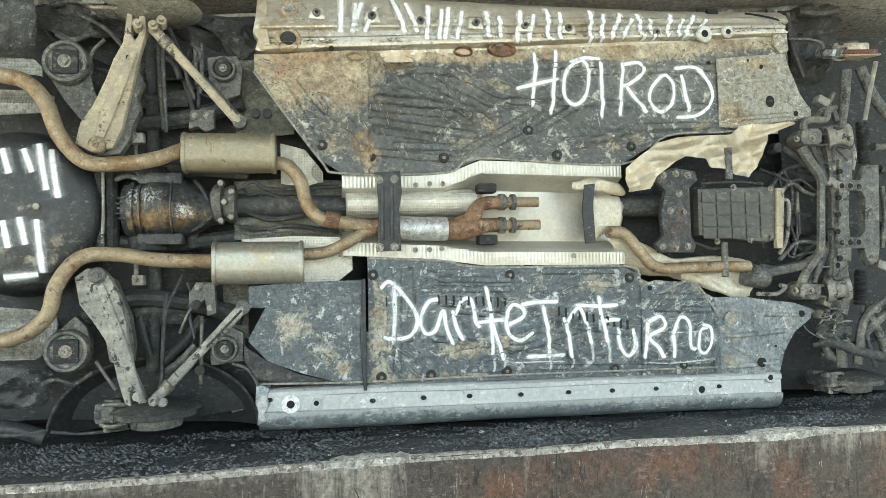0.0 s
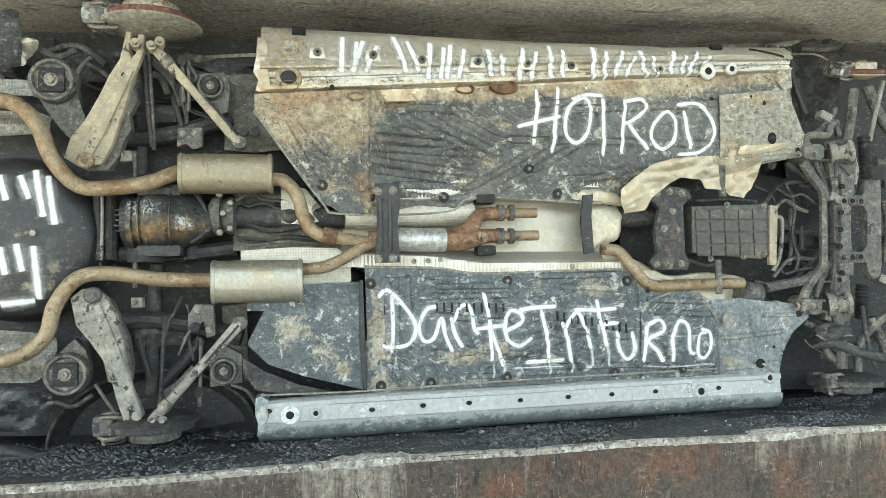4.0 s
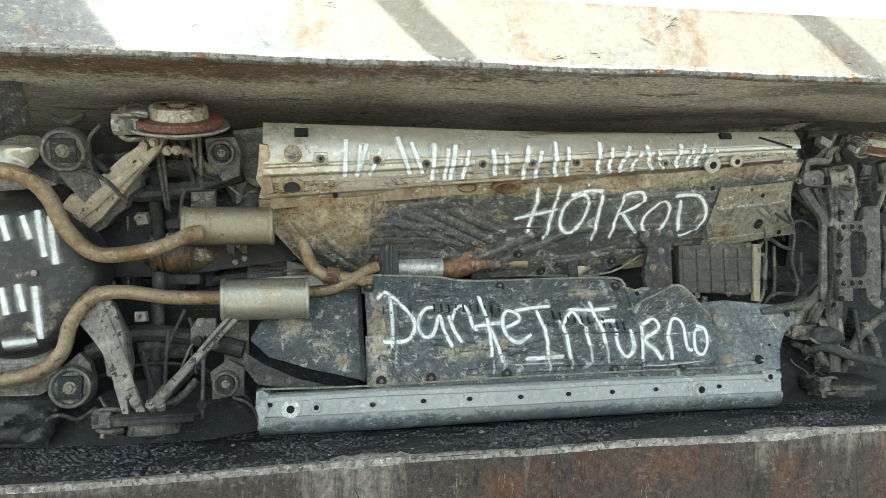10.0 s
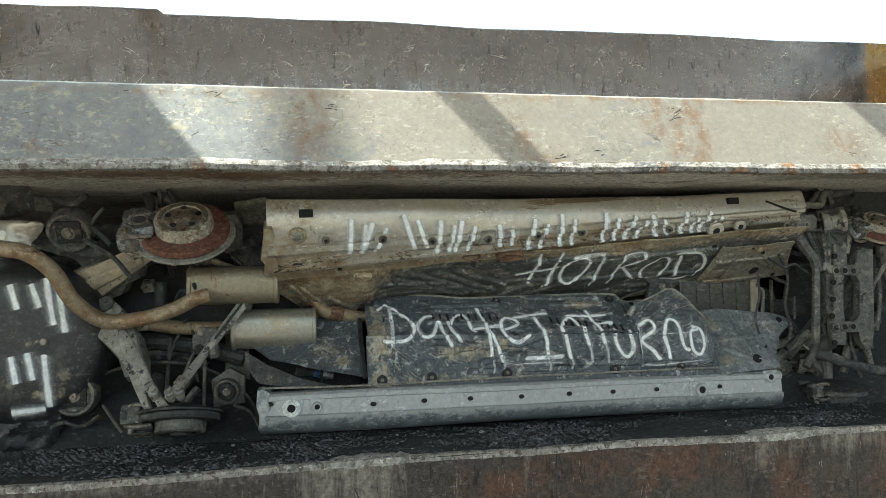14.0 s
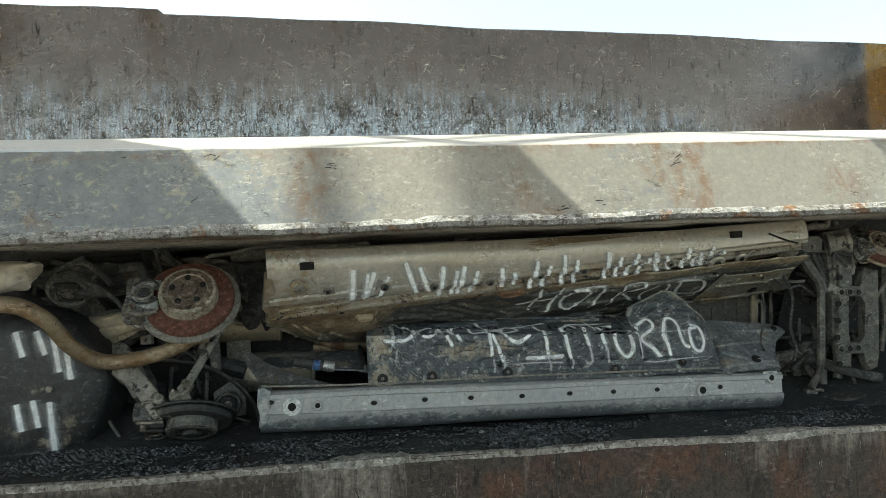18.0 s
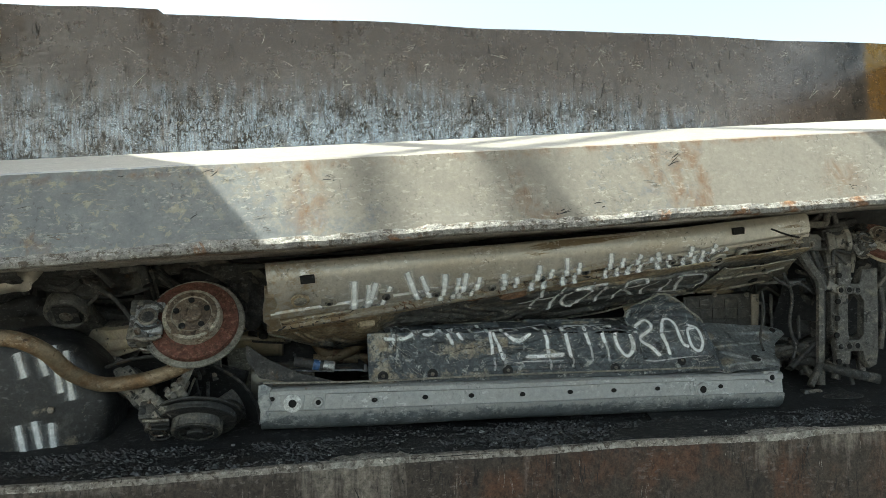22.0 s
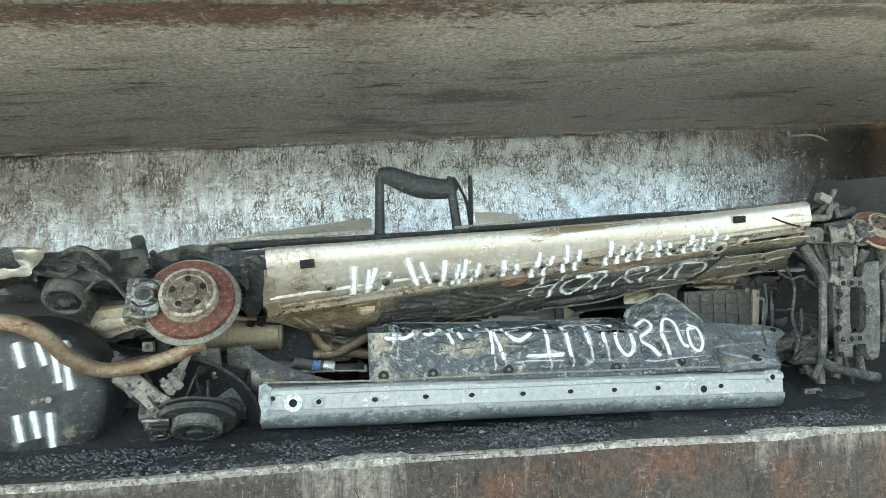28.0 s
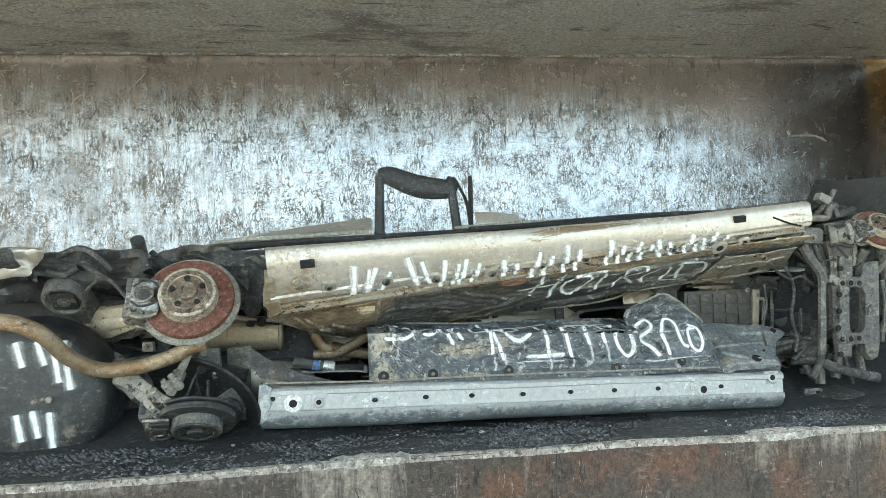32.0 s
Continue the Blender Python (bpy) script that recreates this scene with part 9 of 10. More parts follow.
UPPER_PAN = [
    (0, 0), (1, 0.5), (2, 1), (3, 1.5), (5.5, 5), (7, 10), (8.5, 28), (10, 38), (11.5, 46), (13, 54), (14.5, 59), (16.5, 64), (18.5, 67), (21, 69),
    (21.5, 69), (22, 69), (22.5, 69), (23, 69), (32, 69),
]
LOWER_TRAY = [
    (0, 0, 0, 0, 0), (1, 1, 1.43, -0.006, 0.009), (2, 2, 1.55, -0.01, -0), (3, 0, 1.63, -0.009, 0), (5.5, -2.5, 0.2, -0.003, -0.016),
    (7, -5, -1.12, -0.001, -0.028), (8.5, -9, -1.6, 0.003, -0.030), (10, -13, -1.18, -0.002, -0.024), (11.5, -17, -1.15, -0.009, -0.022),
    (13, -21, -1.02, -0.008, -0.023), (14.5, -23, -1.6, -0.001, -0.026), (16.5, -26, -1.8, 0.004, -0.022), (18.5, -33, -1.8, 0.004, -0.016),
    (21, -36, -1.6, 0.003, -0.012), (21.5, -36, -1.6, 0.003, -0.012), (22, -36, -1.6, 0.003, -0.012), (23, -36, -1.6, 0.003, -0.012), (32, -36, -1.6, 0.003, -0.012),
]
LOWER_PRESS = [
    (0, 0, 0, 0, 0), (1, 1, -0.58, 0, -0.01), (2, 2, -1.14, -0.004, -0.023), (3, 0, -1.14, -0.005, -0.023), (5.5, -3, -1.01, -0.006, -0.024),
    (7, -9, -1.01, -0.007, -0.021), (8.5, -17, -0.82, -0.008, -0.014), (10, -23, -0.58, -0.005, -0.01), (11.5, -27, -0.47, -0.006, -0.009),
    (13, -32, -0.46, -0.003, -0.009), (14.5, -42, -0.48, -0.008, -0.011), (16.5, -50, -0.47, -0.006, -0.013), (18.5, -54, -0.1, -0.006, -0.01),
    (21, -57, 0.13, -0.006, -0.006), (21.5, -57, -0.01, -0.006, -0.005), (22, -57, 0.1, -0.006, -0.003), (22.5, -57, 0.1, -0.001, 0),
    (23, -57, 0.1, -0.001, 0), (32, -57, 0.11, -0.002, -0.003),
]
LOWER_PAN = [
    (0, 0, 0, 0, 0), (1, 1, -0.58, -0, -0.009), (2, 2, -1.14, -0, -0.021), (3, 0, -1.14, -0, -0.018), (5.5, -3, -1.01, 0, -0.022),
    (7, -9, -1.01, -0.002, -0.015), (8.5, -17, -0.82, -0.001, -0.008), (10, -23, -0.58, -0, 0.003), (11.5, -27, -0.47, 0, 0.003),
    (13, -32, -0.46, 0.001, 0.004), (14.5, -41, -0.48, 0.002, 0.006), (16.5, -55, -0.47, 0.004, 0.015), (18.5, -63, -0.1, 0.004, 0.018),
    (21, -69, 0.13, 0.004, 0.02), (21.5, -69, -0.01, 0.005, 0.02), (22, -69, 0.1, 0.004, 0.02), (22.5, -69, 0.1, 0.004, 0.02),
    (23, -69, 0.1, 0.004, 0.02), (32, -69, 0.11, 0.004, 0.016),
]
LOWER_SILL = [
    (0, -0, 0, 0), (1, -0.58, -0, -0.008), (2, -1.14, -0.002, -0.02), (3, -1.14, -0.002, -0.02), (5.5, -1.01, -0.002, -0.021),
    (7, -1.01, -0.004, -0.018), (8.5, -0.82, -0.002, -0.011), (10, -0.58, -0, -0.008), (11.5, -0.47, 0.002, -0.007), (13, -0.46, 0.004, -0.007),
    (14.5, -0.48, 0.003, -0.007), (16.5, -0.47, 0.005, -0.007), (18.5, -0.1, 0.005, -0.005), (21, 0.13, 0.005, -0.002), (21.5, -0.01, 0.005, -0),
    (22, 0.1, 0.007, 0.001), (22.5, 0.1, 0.009, 0.004), (23, 0.1, 0.009, 0.004), (32, 0.11, 0.009, 0.001),
]
LID = [
    (0, 0, 1.92), (1, 0, 1.88), (3, 0, 1.785), (5.5, -0.05, 1.682), (7, -0.08, 1.574), (8.5, -0.11, 1.457), (9.5, -0.11, 1.373), (10, -0.02, 1.328),
    (10.5, -0.07, 1.268), (11, -0.04, 1.21), (11.5, -0.02, 1.15), (13, 0.07, 1.041), (14.5, 0.18, 0.936), (16.5, 0.7, 0.832), (18.5, 1.97, 0.771),
    (20, 2.89, 0.728), (21, 3.47, 0.702), (21.5, 3.57, 0.706), (22, 3.55, 0.766), (22.25, 3.51, 0.803), (22.5, 3.47, 0.84), (23, 3.48, 0.936),
    (23.5, 3.45, 1.006), (24, 3.45, 1.066), (24.5, 3.39, 1.098), (25, 3.35, 1.169), (25.5, 3.37, 1.236), (27.5, 3.26, 1.506), (28, 3.05, 1.578),
    (29, 2.8, 1.724), (30, 2.55, 1.87), (31, 2.3, 2.017), (32, 1.9, 2.163),
]
TUNNEL = [
    (0, 0, 0, 0), (1, -0.002, 0, -0.011), (2, -0.003, 0, -0.021), (3, -0.005, 0, -0.032), (5.5, -0.006, 0.04, -0.063), (7, -0, 0.09, -0.086),
    (8.5, 0.01, 0.17, -0.112), (10, 0.022, 0.26, -0.149), (11.5, 0.031, 0.33, -0.19), (13, 0.04, 0.4, -0.223), (14.5, 0.046, 0.443, -0.249),
    (16.5, 0.053, 0.5, -0.302), (18.5, 0.055, 0.522, -0.356), (21, 0.057, 0.55, -0.424), (21.5, 0.058, 0.55, -0.411), (22, 0.058, 0.55, -0.397),
    (22.5, 0.058, 0.55, -0.384), (23, 0.058, 0.55, -0.371), (32, 0.058, 0.55, -0.371),
]
EXHAUST_UPPER = [
    (0, 0, 0, 0), (1, -0.005, 0.003, -0.019), (2, -0.009, 0.006, -0.04), (3, -0.014, 0.009, -0.062), (5.5, -0.012, 0.016, -0.1),
    (7, -0.01, 0.02, -0.142), (8.5, -0.014, 0.065, -0.189), (10, -0.017, 0.09, -0.269), (11.5, -0.016, 0.105, -0.361), (13, -0.009, 0.12, -0.444),
    (14.5, -0.002, 0.124, -0.527), (16.5, -0.003, 0.24, -0.612), (18.5, -0.004, 0.35, -0.683), (21, -0.005, 0.46, -0.768),
    (21.5, -0.005, 0.46, -0.754), (22, -0.005, 0.46, -0.74), (22.5, -0.005, 0.46, -0.726), (23, -0.005, 0.46, -0.712), (32, -0.005, 0.46, -0.712),
]
TAIL_UPPER = [
    (0, 0, 0, 0), (1, -0.004, 0, -0.019), (2, -0.011, 0, -0.045), (3, -0.019, 0, -0.07), (5.5, -0.015, 0, -0.122), (7, 0, 0, -0.177),
    (8.5, 0.02, 0.007, -0.245), (10, 0.03, 0.015, -0.331), (11.5, 0.038, 0.022, -0.425), (13, 0.05, 0.03, -0.518), (14.5, 0.053, 0.036, -0.601),
    (16.5, 0.047, 0.043, -0.683), (18.5, 0.045, 0.051, -0.741), (21, 0.043, 0.06, -0.828), (21.5, 0.043, 0.06, -0.818), (22, 0.042, 0.06, -0.808),
    (22.5, 0.042, 0.06, -0.774), (23, 0.038, 0.06, -0.756), (32, 0.038, 0.06, -0.756),
]
EXHAUST_LOWER = [
    (0, 0, 0, 0), (1, -0.004, 0, -0.015), (2, -0.004, 0, -0.035), (3, -0.005, 0, -0.055), (5.5, 0, 0, -0.087), (7, 0.005, 0.03, -0.103),
    (8.5, 0.012, 0.06, -0.119), (10, 0.018, 0.09, -0.138), (11.5, 0.025, 0.12, -0.173), (13, 0.035, 0.15, -0.235), (14.5, 0.045, 0.225, -0.278),
    (16.5, 0.039, 0.31, -0.401), (18.5, 0.036, 0.35, -0.462), (21, 0.032, 0.4, -0.513), (21.5, 0.032, 0.4, -0.507), (22, 0.033, 0.4, -0.501),
    (22.5, 0.033, 0.4, -0.495), (23, 0.033, 0.4, -0.489), (32, 0.033, 0.4, -0.489),
]
SPARE = [
    (0, 0, 0, 0), (1, -0.004, 0.004, -0.021), (2, -0.011, 0.009, -0.056), (3, -0.016, 0.013, -0.077), (5.5, -0.016, 0.024, -0.127),
    (7, -0.007, 0.03, -0.165), (8.5, -0.006, 0.036, -0.202), (10, -0.02, 0.043, -0.24), (11.5, -0.004, 0.049, -0.328), (13, 0.006, 0.056, -0.43),
    (14.5, 0.007, 0.061, -0.519), (16.5, 0.015, 0.067, -0.614), (18.5, 0.025, 0.073, -0.684), (21, 0.029, 0.08, -0.77), (21.5, 0.029, 0.08, -0.77),
    (22, 0.025, 0.08, -0.742), (22.5, 0.022, 0.08, -0.714), (23, 0.019, 0.08, -0.707), (32, 0.019, 0.08, -0.704),
]
HUB_UPPER = [
    (0, 0, 0, -0.035), (1, -0.006, 0, -0.050), (2, -0.008, 0, -0.062), (3, -0.008, 0, -0.084), (5.5, 0.031, 0, -0.138), (7, 0.052, 0, -0.222),
    (8.5, 0.074, 0, -0.340), (10, 0.101, 0, -0.475), (11.5, 0.113, 0, -0.645), (13, 0.116, 0, -0.790), (14.5, 0.122, 0, -0.928),
    (16.5, 0.13, 0, -1.065), (18.5, 0.139, 0, -1.166), (21, 0.154, 0, -1.275), (21.5, 0.154, 0, -1.272), (22, 0.151, 0, -1.222),
    (22.5, 0.139, 0, -1.165), (23, 0.139, 0, -1.148), (32, 0.136, 0, -1.140),
]
ARM_LOWER = [
    (0, 0, 0, 0), (1, -0.003, 0, -0.022), (2, -0.009, 0, -0.054), (3, -0.009, 0, -0.066), (5.5, -0.021, 0.013, -0.085), (7, -0.029, 0.05, -0.089),
    (8.5, -0.034, 0.088, -0.081), (10, -0.038, 0.113, -0.082), (11.5, -0.025, 0.131, -0.083), (13, -0.014, 0.15, -0.101),
    (14.5, -0.015, 0.188, -0.153), (16.5, -0.018, 0.237, -0.238), (18.5, -0.033, 0.269, -0.302), (21, -0.041, 0.3, -0.389),
    (21.5, -0.041, 0.3, -0.389), (22, -0.041, 0.3, -0.361), (22.5, -0.045, 0.3, -0.344), (23, -0.051, 0.3, -0.34), (32, -0.054, 0.3, -0.34),
]
HUB_LOWER = [
    (0, 0, 0, 0), (1, -0.002, 0, -0.015), (2, -0.004, 0, -0.03), (3, -0.006, 0, -0.045), (5.5, -0.006, 0, -0.045), (7, -0.008, 0, -0.04),
    (8.5, -0.012, 0, -0.032), (10, -0.01, 0, -0.025), (11.5, 0.008, 0, -0.019), (13, 0.049, 0, -0.017), (14.5, 0.098, 0, -0.026),
    (16.5, 0.118, 0, -0.027), (18.5, 0.129, 0, -0.023), (21, 0.144, 0, -0.023), (21.5, 0.144, 0, -0.023), (22, 0.144, 0, -0.023),
    (22.5, 0.144, 0, -0.023), (23, 0.144, 0, -0.023), (32, 0.144, 0, -0.023),
]
FRONT = [
    (0, 0, 0, 0), (1, 0.003, 0.004, -0.003), (2, 0.005, 0.008, -0.023), (3, 0.007, 0.012, -0.046), (5.5, 0.04, 0.021, -0.089),
    (7, 0.03, 0.027, -0.109), (8.5, 0.024, 0.033, -0.128), (10, 0.03, 0.038, -0.18), (11.5, 0.011, 0.044, -0.267), (13, -0.001, 0.05, -0.323),
    (14.5, -0.008, 0.052, -0.403), (16.5, 0.009, 0.056, -0.463), (18.5, 0.02, 0.059, -0.475), (21, 0.018, 0.063, -0.492),
    (21.5, 0.023, 0.063, -0.488), (22, 0.021, 0.064, -0.463), (22.5, 0.028, 0.065, -0.435), (23, 0.033, 0.066, -0.432), (32, 0.045, 0.08, -0.432),
]
FRONT_UPPER = [
    (0, 0, 0, 0), (1, 0.004, 0, -0.017), (2, 0.008, 0, -0.035), (3, 0.011, 0, -0.052), (5.5, 0.086, 0, -0.159), (7, 0.102, 0, -0.238),
    (8.5, 0.104, 0, -0.323), (10, 0.099, 0, -0.43), (11.5, 0.092, 0, -0.561), (13, 0.086, 0, -0.716), (14.5, 0.078, 0, -0.832),
    (16.5, 0.081, 0, -0.87), (18.5, 0.097, 0, -0.912), (21, 0.1, 0, -0.948), (21.5, 0.098, 0, -0.913), (22, 0.097, 0, -0.879),
    (22.5, 0.095, 0, -0.845), (23, 0.094, 0, -0.819), (32, 0.094, 0, -0.819),
]
GEARBOX = [
    (0, 0, 0, 0), (1, -0.006, 0.007, -0.018), (2, -0.011, 0.013, -0.035), (3, -0.017, 0.02, -0.053), (5.5, -0.018, 0.04, -0.104),
    (7, -0.015, 0.08, -0.135), (8.5, -0.007, 0.14, -0.168), (10, 0.008, 0.188, -0.233), (11.5, 0.023, 0.229, -0.311), (13, 0.046, 0.27, -0.372),
    (14.5, 0.077, 0.317, -0.402), (16.5, 0.117, 0.38, -0.442), (18.5, 0.139, 0.411, -0.464), (21, 0.165, 0.45, -0.492), (21.5, 0.167, 0.45, -0.48),
    (22, 0.169, 0.45, -0.469), (22.5, 0.172, 0.45, -0.458), (23, 0.174, 0.45, -0.446), (32, 0.174, 0.45, -0.446),
]
SUB_UPPER = [
    (0, 0, 0, 0), (1, -0.005, 0.003, -0.019), (2, -0.007, 0.006, -0.049), (3, -0.03, 0.009, -0.059), (5.5, -0.051, 0.016, -0.093),
    (7, -0.051, 0.02, -0.147), (8.5, -0.026, 0.03, -0.231), (10, -0.009, 0.06, -0.307), (11.5, -0.009, 0.09, -0.411), (13, -0.016, 0.13, -0.515),
    (14.5, -0.012, 0.17, -0.617), (16.5, -0.021, 0.21, -0.728), (18.5, -0.036, 0.24, -0.807), (21, -0.042, 0.26, -0.908),
    (21.5, -0.042, 0.26, -0.905), (22, -0.045, 0.26, -0.858), (22.5, -0.045, 0.26, -0.818), (23, -0.048, 0.26, -0.805), (32, -0.053, 0.26, -0.804),
]
SUB_LOWER = [
    (0, 0, 0, 0), (1, -0.002, 0.003, -0.022), (2, -0.004, 0.006, -0.045), (3, -0.006, 0.009, -0.067), (5.5, -0.004, 0.016, -0.1),
    (7, -0.001, 0.02, -0.114), (8.5, -0.003, 0.04, -0.125), (10, -0.005, 0.06, -0.137), (11.5, -0.007, 0.08, -0.149), (13, -0.009, 0.1, -0.161),
    (14.5, -0.008, 0.119, -0.182), (16.5, -0.007, 0.144, -0.21), (18.5, -0.009, 0.169, -0.24), (21, -0.011, 0.2, -0.278), (21.5, -0.011, 0.2, -0.274),
    (22, -0.011, 0.2, -0.27), (22.5, -0.011, 0.2, -0.266), (23, -0.011, 0.2, -0.263), (32, -0.011, 0.2, -0.263),
]
FOIL_PATH = [
    (0, 0, 0, 0), (1, -0.006, 0, -0.015), (2, -0.015, 0, -0.038), (3, -0.024, 0, -0.061), (5.5, 0.004, 0.08, -0.137), (7, 0.037, 0.16, -0.193),
    (8.5, 0.091, 0.28, -0.255), (10, 0.132, 0.365, -0.315), (11.5, 0.166, 0.432, -0.373), (13, 0.2, 0.5, -0.434), (14.5, 0.201, 0.504, -0.457),
    (16.5, 0.203, 0.509, -0.489), (18.5, 0.204, 0.514, -0.521), (21, 0.206, 0.521, -0.561), (21.5, 0.207, 0.522, -0.55), (22, 0.208, 0.524, -0.54),
    (22.5, 0.209, 0.525, -0.529), (23, 0.211, 0.526, -0.518), (32, 0.224, 0.55, -0.519),
]


SILL_PIVOT, PAN_HINGE, LOW_PIVOT = (0.9, 0, 1.56), (0.9, 0, 1.545), (0.9, 0, 0.2)


def hinge(p, carried, th, ry, rz):
    """The pose of what hangs on a carried hinge point p and is turned by th there."""
    q = carried @ Vector(p)
    return Matrix.Translation(q) @ pose(0, 0, 0, th, ry, rz) @ Matrix.Translation(-Vector(p))


def slide(rows):
    return [(t, Matrix.Translation((x, y, z))) for t, x, y, z in rows]


def turned(rows, p, angles, sideways=((0, 0), (32, 0))):
    """Shifted by rows and turned about x at p by the angles (t, degrees)."""
    ks, vs = [a[0] for a in angles], [a[1] for a in angles]
    k2, v2 = [a[0] for a in sideways], [a[1] for a in sideways]
    return [(t, swing(p, float(np.interp(t, ks, vs)), float(np.interp(t, k2, v2)), 0, (x, y, z))) for t, x, y, z in rows]


def mean(a, b):
    return [(p[0], *((u + v) / 2 for u, v in zip(p[1:], q[1:]))) for p, q in zip(a, b)]


def motions():
    last = UPPER_SILL[-1]
    walk(BOOM_THING, [(t, pose(c - 6.12, 0, 0)) for t, c in BOOM])
    walk(LID_THING, [(t, pose(0.7, -0.42, z, 0, -tip, 0)) for t, tip, z in LID])
    sill_rows = [(t, swing(SILL_PIVOT, th, ry, rz, (x, y, z))) for t, th, ry, rz, x, y, z in UPPER_SILL]
    pan_rows = [(t, hinge(PAN_HINGE, m, th, row[2], 0)) for (t, m), (_, th), row in zip(sill_rows, UPPER_PAN, UPPER_SILL)]
    pan_low = [(t, swing(LOW_PIVOT, float(np.interp(t, *zip(*PAN_TURN))), ry, 0, (x, 0, z))) for t, ry, x, z in LOWER_SILL]
    # the lower ends of the front frame fold back under the rest
    low = [ob for ob in GROUPS["front"] if sum(v.co.z for v in ob.data.vertices) / len(ob.data.vertices) < 0.66]
    GROUPS["front_low"] = low
    GROUPS["front"] = [ob for ob in GROUPS["front"] if ob not in low]
    paths = {
        "upper_sill": sill_rows,
        "upper_pan": pan_rows,
        "pan_low": pan_low,
        "pan_fold": [(t, hinge((0.9, 0, 0.379), m, float(np.interp(t, *zip(*FOLD_TURN))), row[1], 0)) for (t, m), row in zip(pan_low, LOWER_SILL)],
        "front_low": turned(FRONT, (2.3, 0.0, 0.78), FRONT_LOW_TURN),
        "lower_pan": [(t, swing(LOW_PIVOT, th, ry, 0, (x, 0, z))) for t, th, ry, x, z in LOWER_PAN],
        "lower_tray": [(t, swing(LOW_PIVOT, th, ry, 0, (x, 0, z))) for t, th, ry, x, z in LOWER_TRAY],
        "lower_press": [(t, swing(LOW_PIVOT, th, ry, 0, (x, 0, z))) for t, th, ry, x, z in LOWER_PRESS],
        "rear_tray": [(t, swing((-0.2, 0, 0.2), 1.35 * th, ry, 0, (x, 0.02 * min(1, t / 13), z + 0.03 * min(1, t / 16)))) for t, th, ry, x, z in LOWER_PAN],
        "link_upper": turned(HUB_UPPER, (HUB_U[0], 0.0, HUB_U[1]), LINK_TURN, ((0, 0), (5.5, 2), (13, 6), (32, 6))),
        "lower_sill": [(t, swing((0.9, 0, 0.1), 0, ry, 0, (x, 0, z))) for t, ry, x, z in LOWER_SILL],
        "tunnel": slide(TUNNEL),
        "exhaust_upper": slide(EXHAUST_UPPER),
        "tail_upper": turned(TAIL_UPPER, (PIPE_U[0], -0.05, PIPE_U[1]), PIPE_TURN),
        "exhaust_lower": slide(EXHAUST_LOWER),
        "spare": slide(SPARE),
        "foil": slide(FOIL_PATH),
        "arch_upper": slide([(t, 0, 0.3 * min(1, t / 13), z) for t, x, y, z in HUB_UPPER]),
        "front": slide(FRONT),
        "front_upper": turned(FRONT_UPPER, (FRONT_U[0], 0.02, FRONT_U[1]), ((0, 0), (5.5, 4), (9, 12), (13, 20), (16.5, 27), (21, 32), (32, 32))),
        "gearbox": slide(GEARBOX),
        "hub_upper": turned(HUB_UPPER, (HUB_U[0], 0.0, HUB_U[1]), HUB_TURN),
        "arm_upper": turned(HUB_UPPER, (HUB_U[0], 0.0, HUB_U[1]), ARM_TURN, ((0, 0), (5.5, 8), (7, 16), (9, 27), (13, 42), (16.5, 48), (21, 54), (32, 54))),
        "arm_lower": turned(ARM_LOWER, (ARM_L[0], 0.0, ARM_L[1]), ARM_L_TURN, ((0, 0), (9, -4), (13, -11), (16.5, -24), (21, -38), (32, -40))),
        "hub_lower": turned(HUB_LOWER, (HUB_L[0], 0.0, HUB_L[1]), HUB_L_TURN),
        "sub_upper": turned(SUB_UPPER, (BUSH_U[0], 0.02, BUSH_U[1]), PIPE_TURN),
        "sub_lower": slide(SUB_LOWER),
        "pipe_mid": slide(mean(EXHAUST_UPPER, TUNNEL)),
        "pipe_low": slide(mean(EXHAUST_LOWER, TUNNEL)),
        "front_lower": slide(FRONT_LOWER),
        "strut": [(0, pose(0, 0.3, -0.08)), (13, pose(0, 0.3, -0.08)), (16.5, pose(0, 0, 0)), (32, pose(0, 0, 0))],
        "side_lower": [(0, pose(0, 0, 0)), (32, pose(0, 0, 0))],
        "side_upper": [(t, Matrix.Translation((x, 0, 1.09 * z))) for t, th, ry, rz, x, y, z in UPPER_SILL],
        # built where they end up, so shifted back to where they came from
        "door": [(t, Matrix.Translation((x - last[4], 0, z - last[6] + 0.02 * max(0, 1 - t / 8)))) for t, th, ry, rz, x, y, z in UPPER_SILL],
        "window_frame": [(t, Matrix.Translation((0, 0, drop)) @ swing((0.9, 0.7, 0.86), fold, 0, 0, (0, 0, 0))) for t, fold, drop in FRAME_FOLD],
    }
    for name, y in (("roof", 1.34), ("bonnet", 0.97), ("screen", 1.13)):
        paths[name + "_lower"] = [(t, swing((0.4, y, 0.16), 45 * min(1, z / -0.94), 0, 0, (0, 0, 0))) for t, th, ry, rz, x, _, z in UPPER_SILL]
        fold = 70 if name == "bonnet" else -78
        paths[name + "_upper"] = [(t, swing((0.4, y, 1.58), fold * min(1, z / -0.94), 0, 0, (0, 0.02, 1.05 * z))) for t, th, ry, rz, x, _, z in UPPER_SILL]
    for group, things in GROUPS.items():
        for ob in things:
            walk(ob, paths[group])


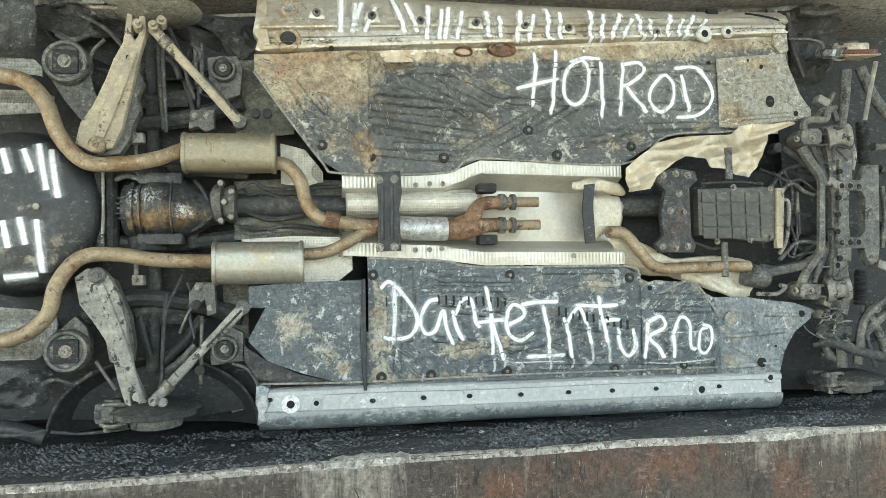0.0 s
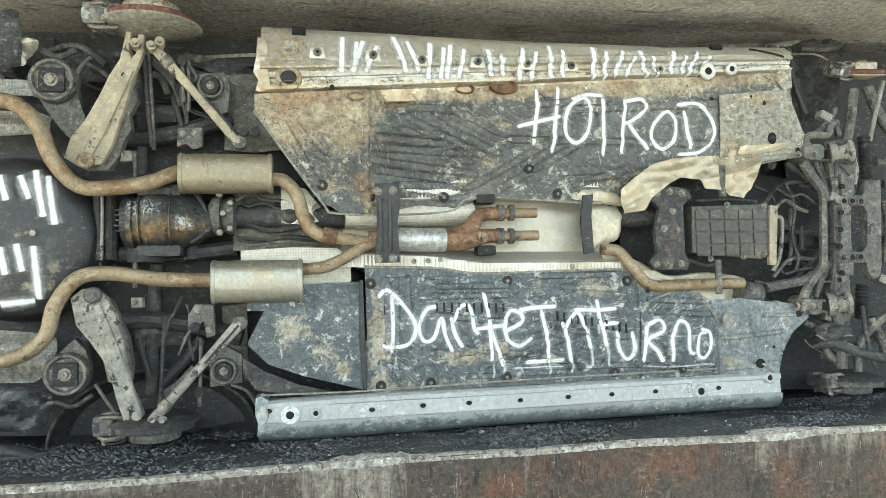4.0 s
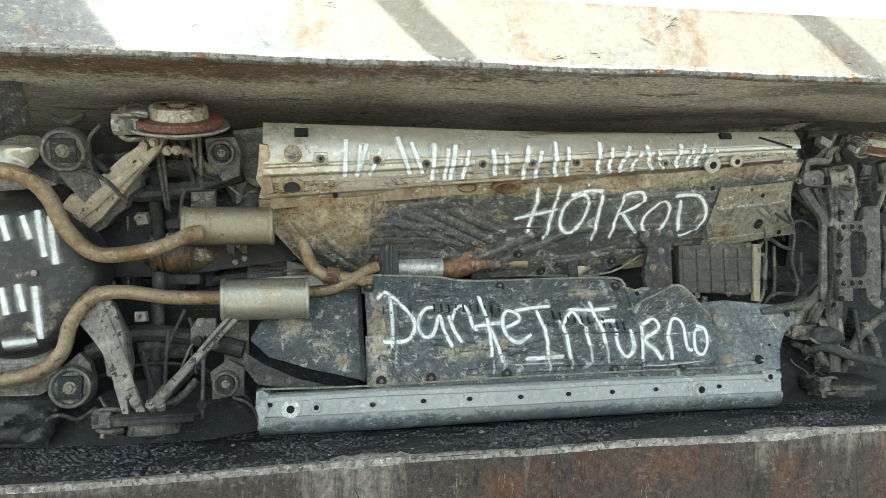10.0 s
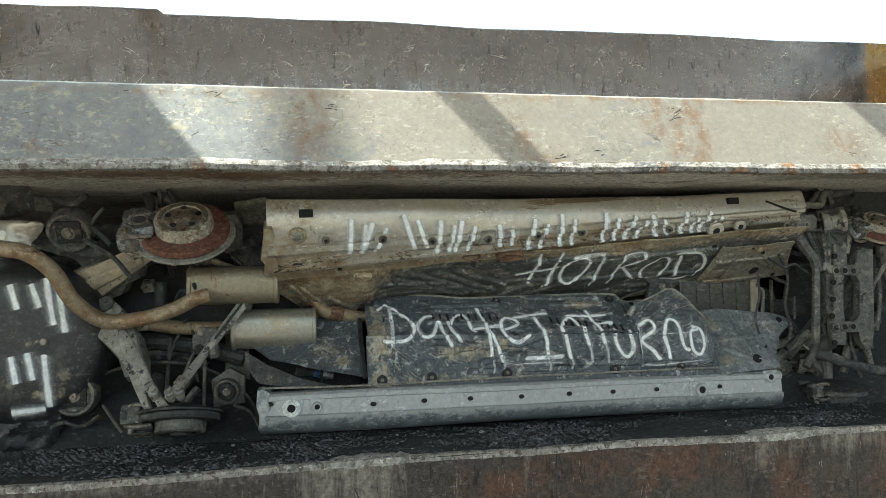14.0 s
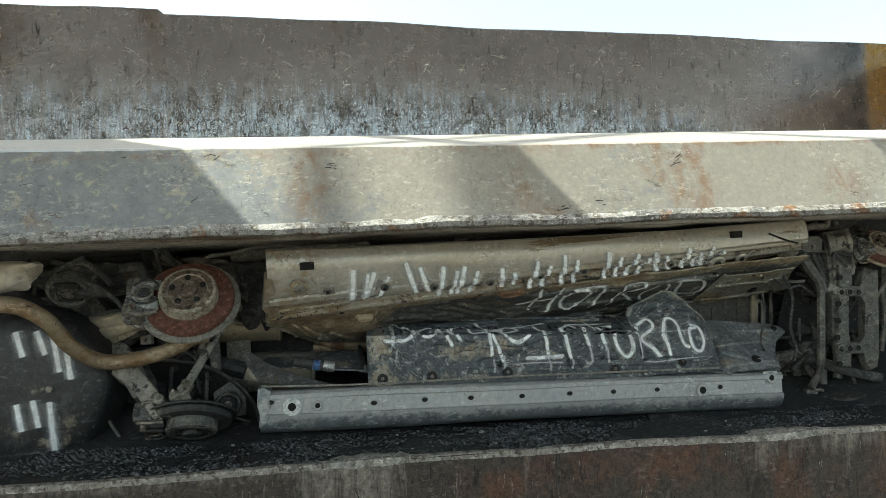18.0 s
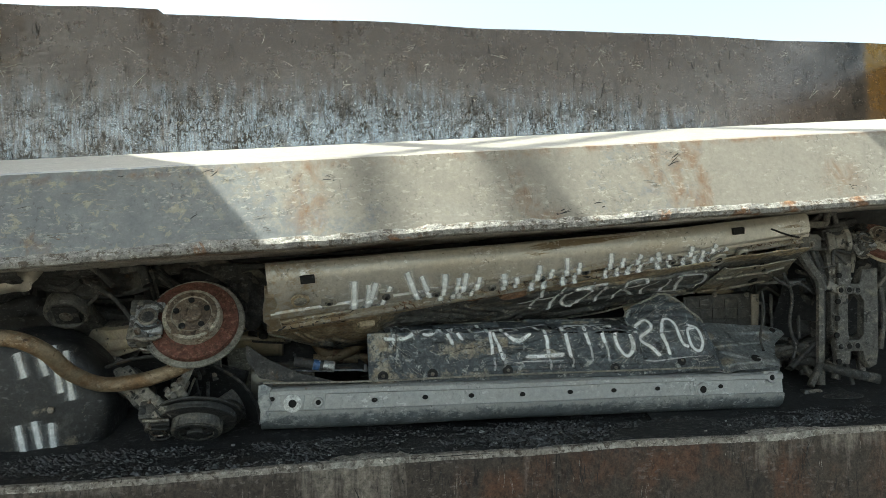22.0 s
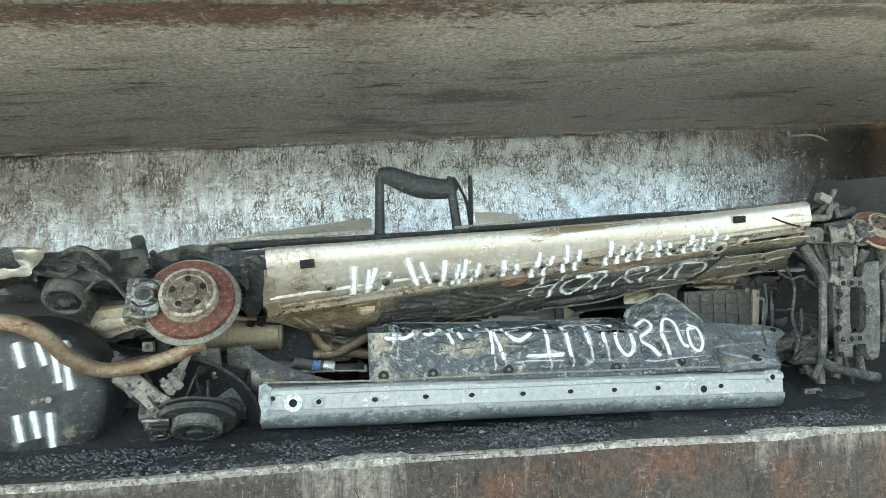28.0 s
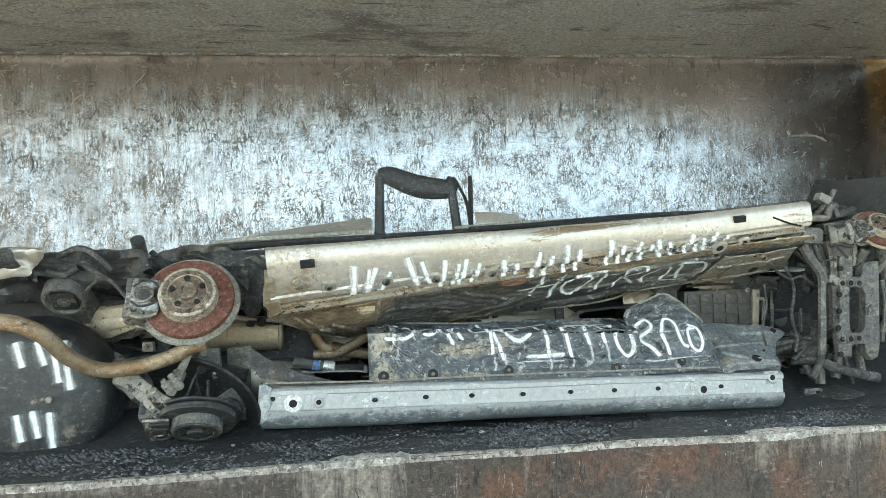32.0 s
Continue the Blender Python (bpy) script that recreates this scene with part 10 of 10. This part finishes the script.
BOOM = [(0, 0.40), (8, 0.65), (10, 0.90), (12, 1.19), (14, 1.42), (17, 1.78), (21, 2.10), (22, 2.03), (24, 1.295), (25.5, 1.0), (28, 0.6), (32, 0.4)]
PAN_TURN = [(0, 0), (2, 1), (5.5, -1), (7, -3), (10, -7), (13, -12), (16.5, -17), (21, -20), (32, -20)]
FOLD_TURN = [(0, 0), (2, 2), (5.5, -4), (7, -12), (8.5, -20), (10, -32), (11.5, -40), (13, -48), (14.5, -58), (16.5, -72), (18.5, -79), (21, -82), (32, -82)]
FRONT_LOW_TURN = [(0, 0), (5.5, 2), (7, 4), (10, 14), (13, 28), (16.5, 48), (21, 62), (32, 60)]
FRONT_U = (2.435, 1.604)
HUB_U, HUB_L, ARM_L = (-0.604, 1.684), (-0.611, 0.130), (-0.805, 0.620)
HUB_TURN = [(0, 0), (3, 2), (5.5, 6), (7, 12), (8.5, 20), (10, 26), (11.5, 31), (13, 38), (14.5, 44), (16.5, 50), (18.5, 55), (21, 59), (23, 61), (32, 61)]
ARM_TURN = [(0, 0), (3, 2), (5.5, 6), (7, 10), (8.5, 16), (10, 21), (11.5, 25), (13, 28), (16.5, 35), (21, 42), (32, 42)]
LINK_TURN = [(0, 0), (3, 3), (5.5, 9), (7, 18), (8.5, 34), (10, 50), (13, 66), (16.5, 74), (21, 80), (32, 80)]
PIPE_U, BUSH_U = (-0.835, 1.060), (-0.875, 1.287)
PIPE_TURN = [(0, 0), (3, 2), (7, 9), (10, 20), (13, 28), (16.5, 38), (21, 48), (32, 48)]
ARM_L_TURN = [(0, 0), (3, 0), (6, -6), (9, -18), (13, -28), (16.5, -40), (21, -48), (32, -48)]
HUB_L_TURN = [(0, 0), (6, 0), (9, -6), (13, -16), (16.5, -26), (21, -34), (32, -34)]
FRONT_LOWER = [(0, 0, 0, 0), (3, 0, 0, -0.005), (7, 0.01, 0.02, -0.01), (13, 0.0, 0.08, -0.05), (21, 0.0, 0.14, -0.10), (23, 0.0, 0.14, -0.09), (32, 0.0, 0.14, -0.09)]
FRAME_FOLD = [(0, -80, 0.95), (3, -80, 0.85), (7, -80, 0.6), (10, -80, 0.35), (13, -80, 0.12), (16.5, -82, -0.1), (21, -84, -0.16), (22.5, -80, -0.04), (23.5, -70, 0), (24.3, -45, 0), (25, -12, 0), (26, 0, 0), (32, 0, 0)]

motions()
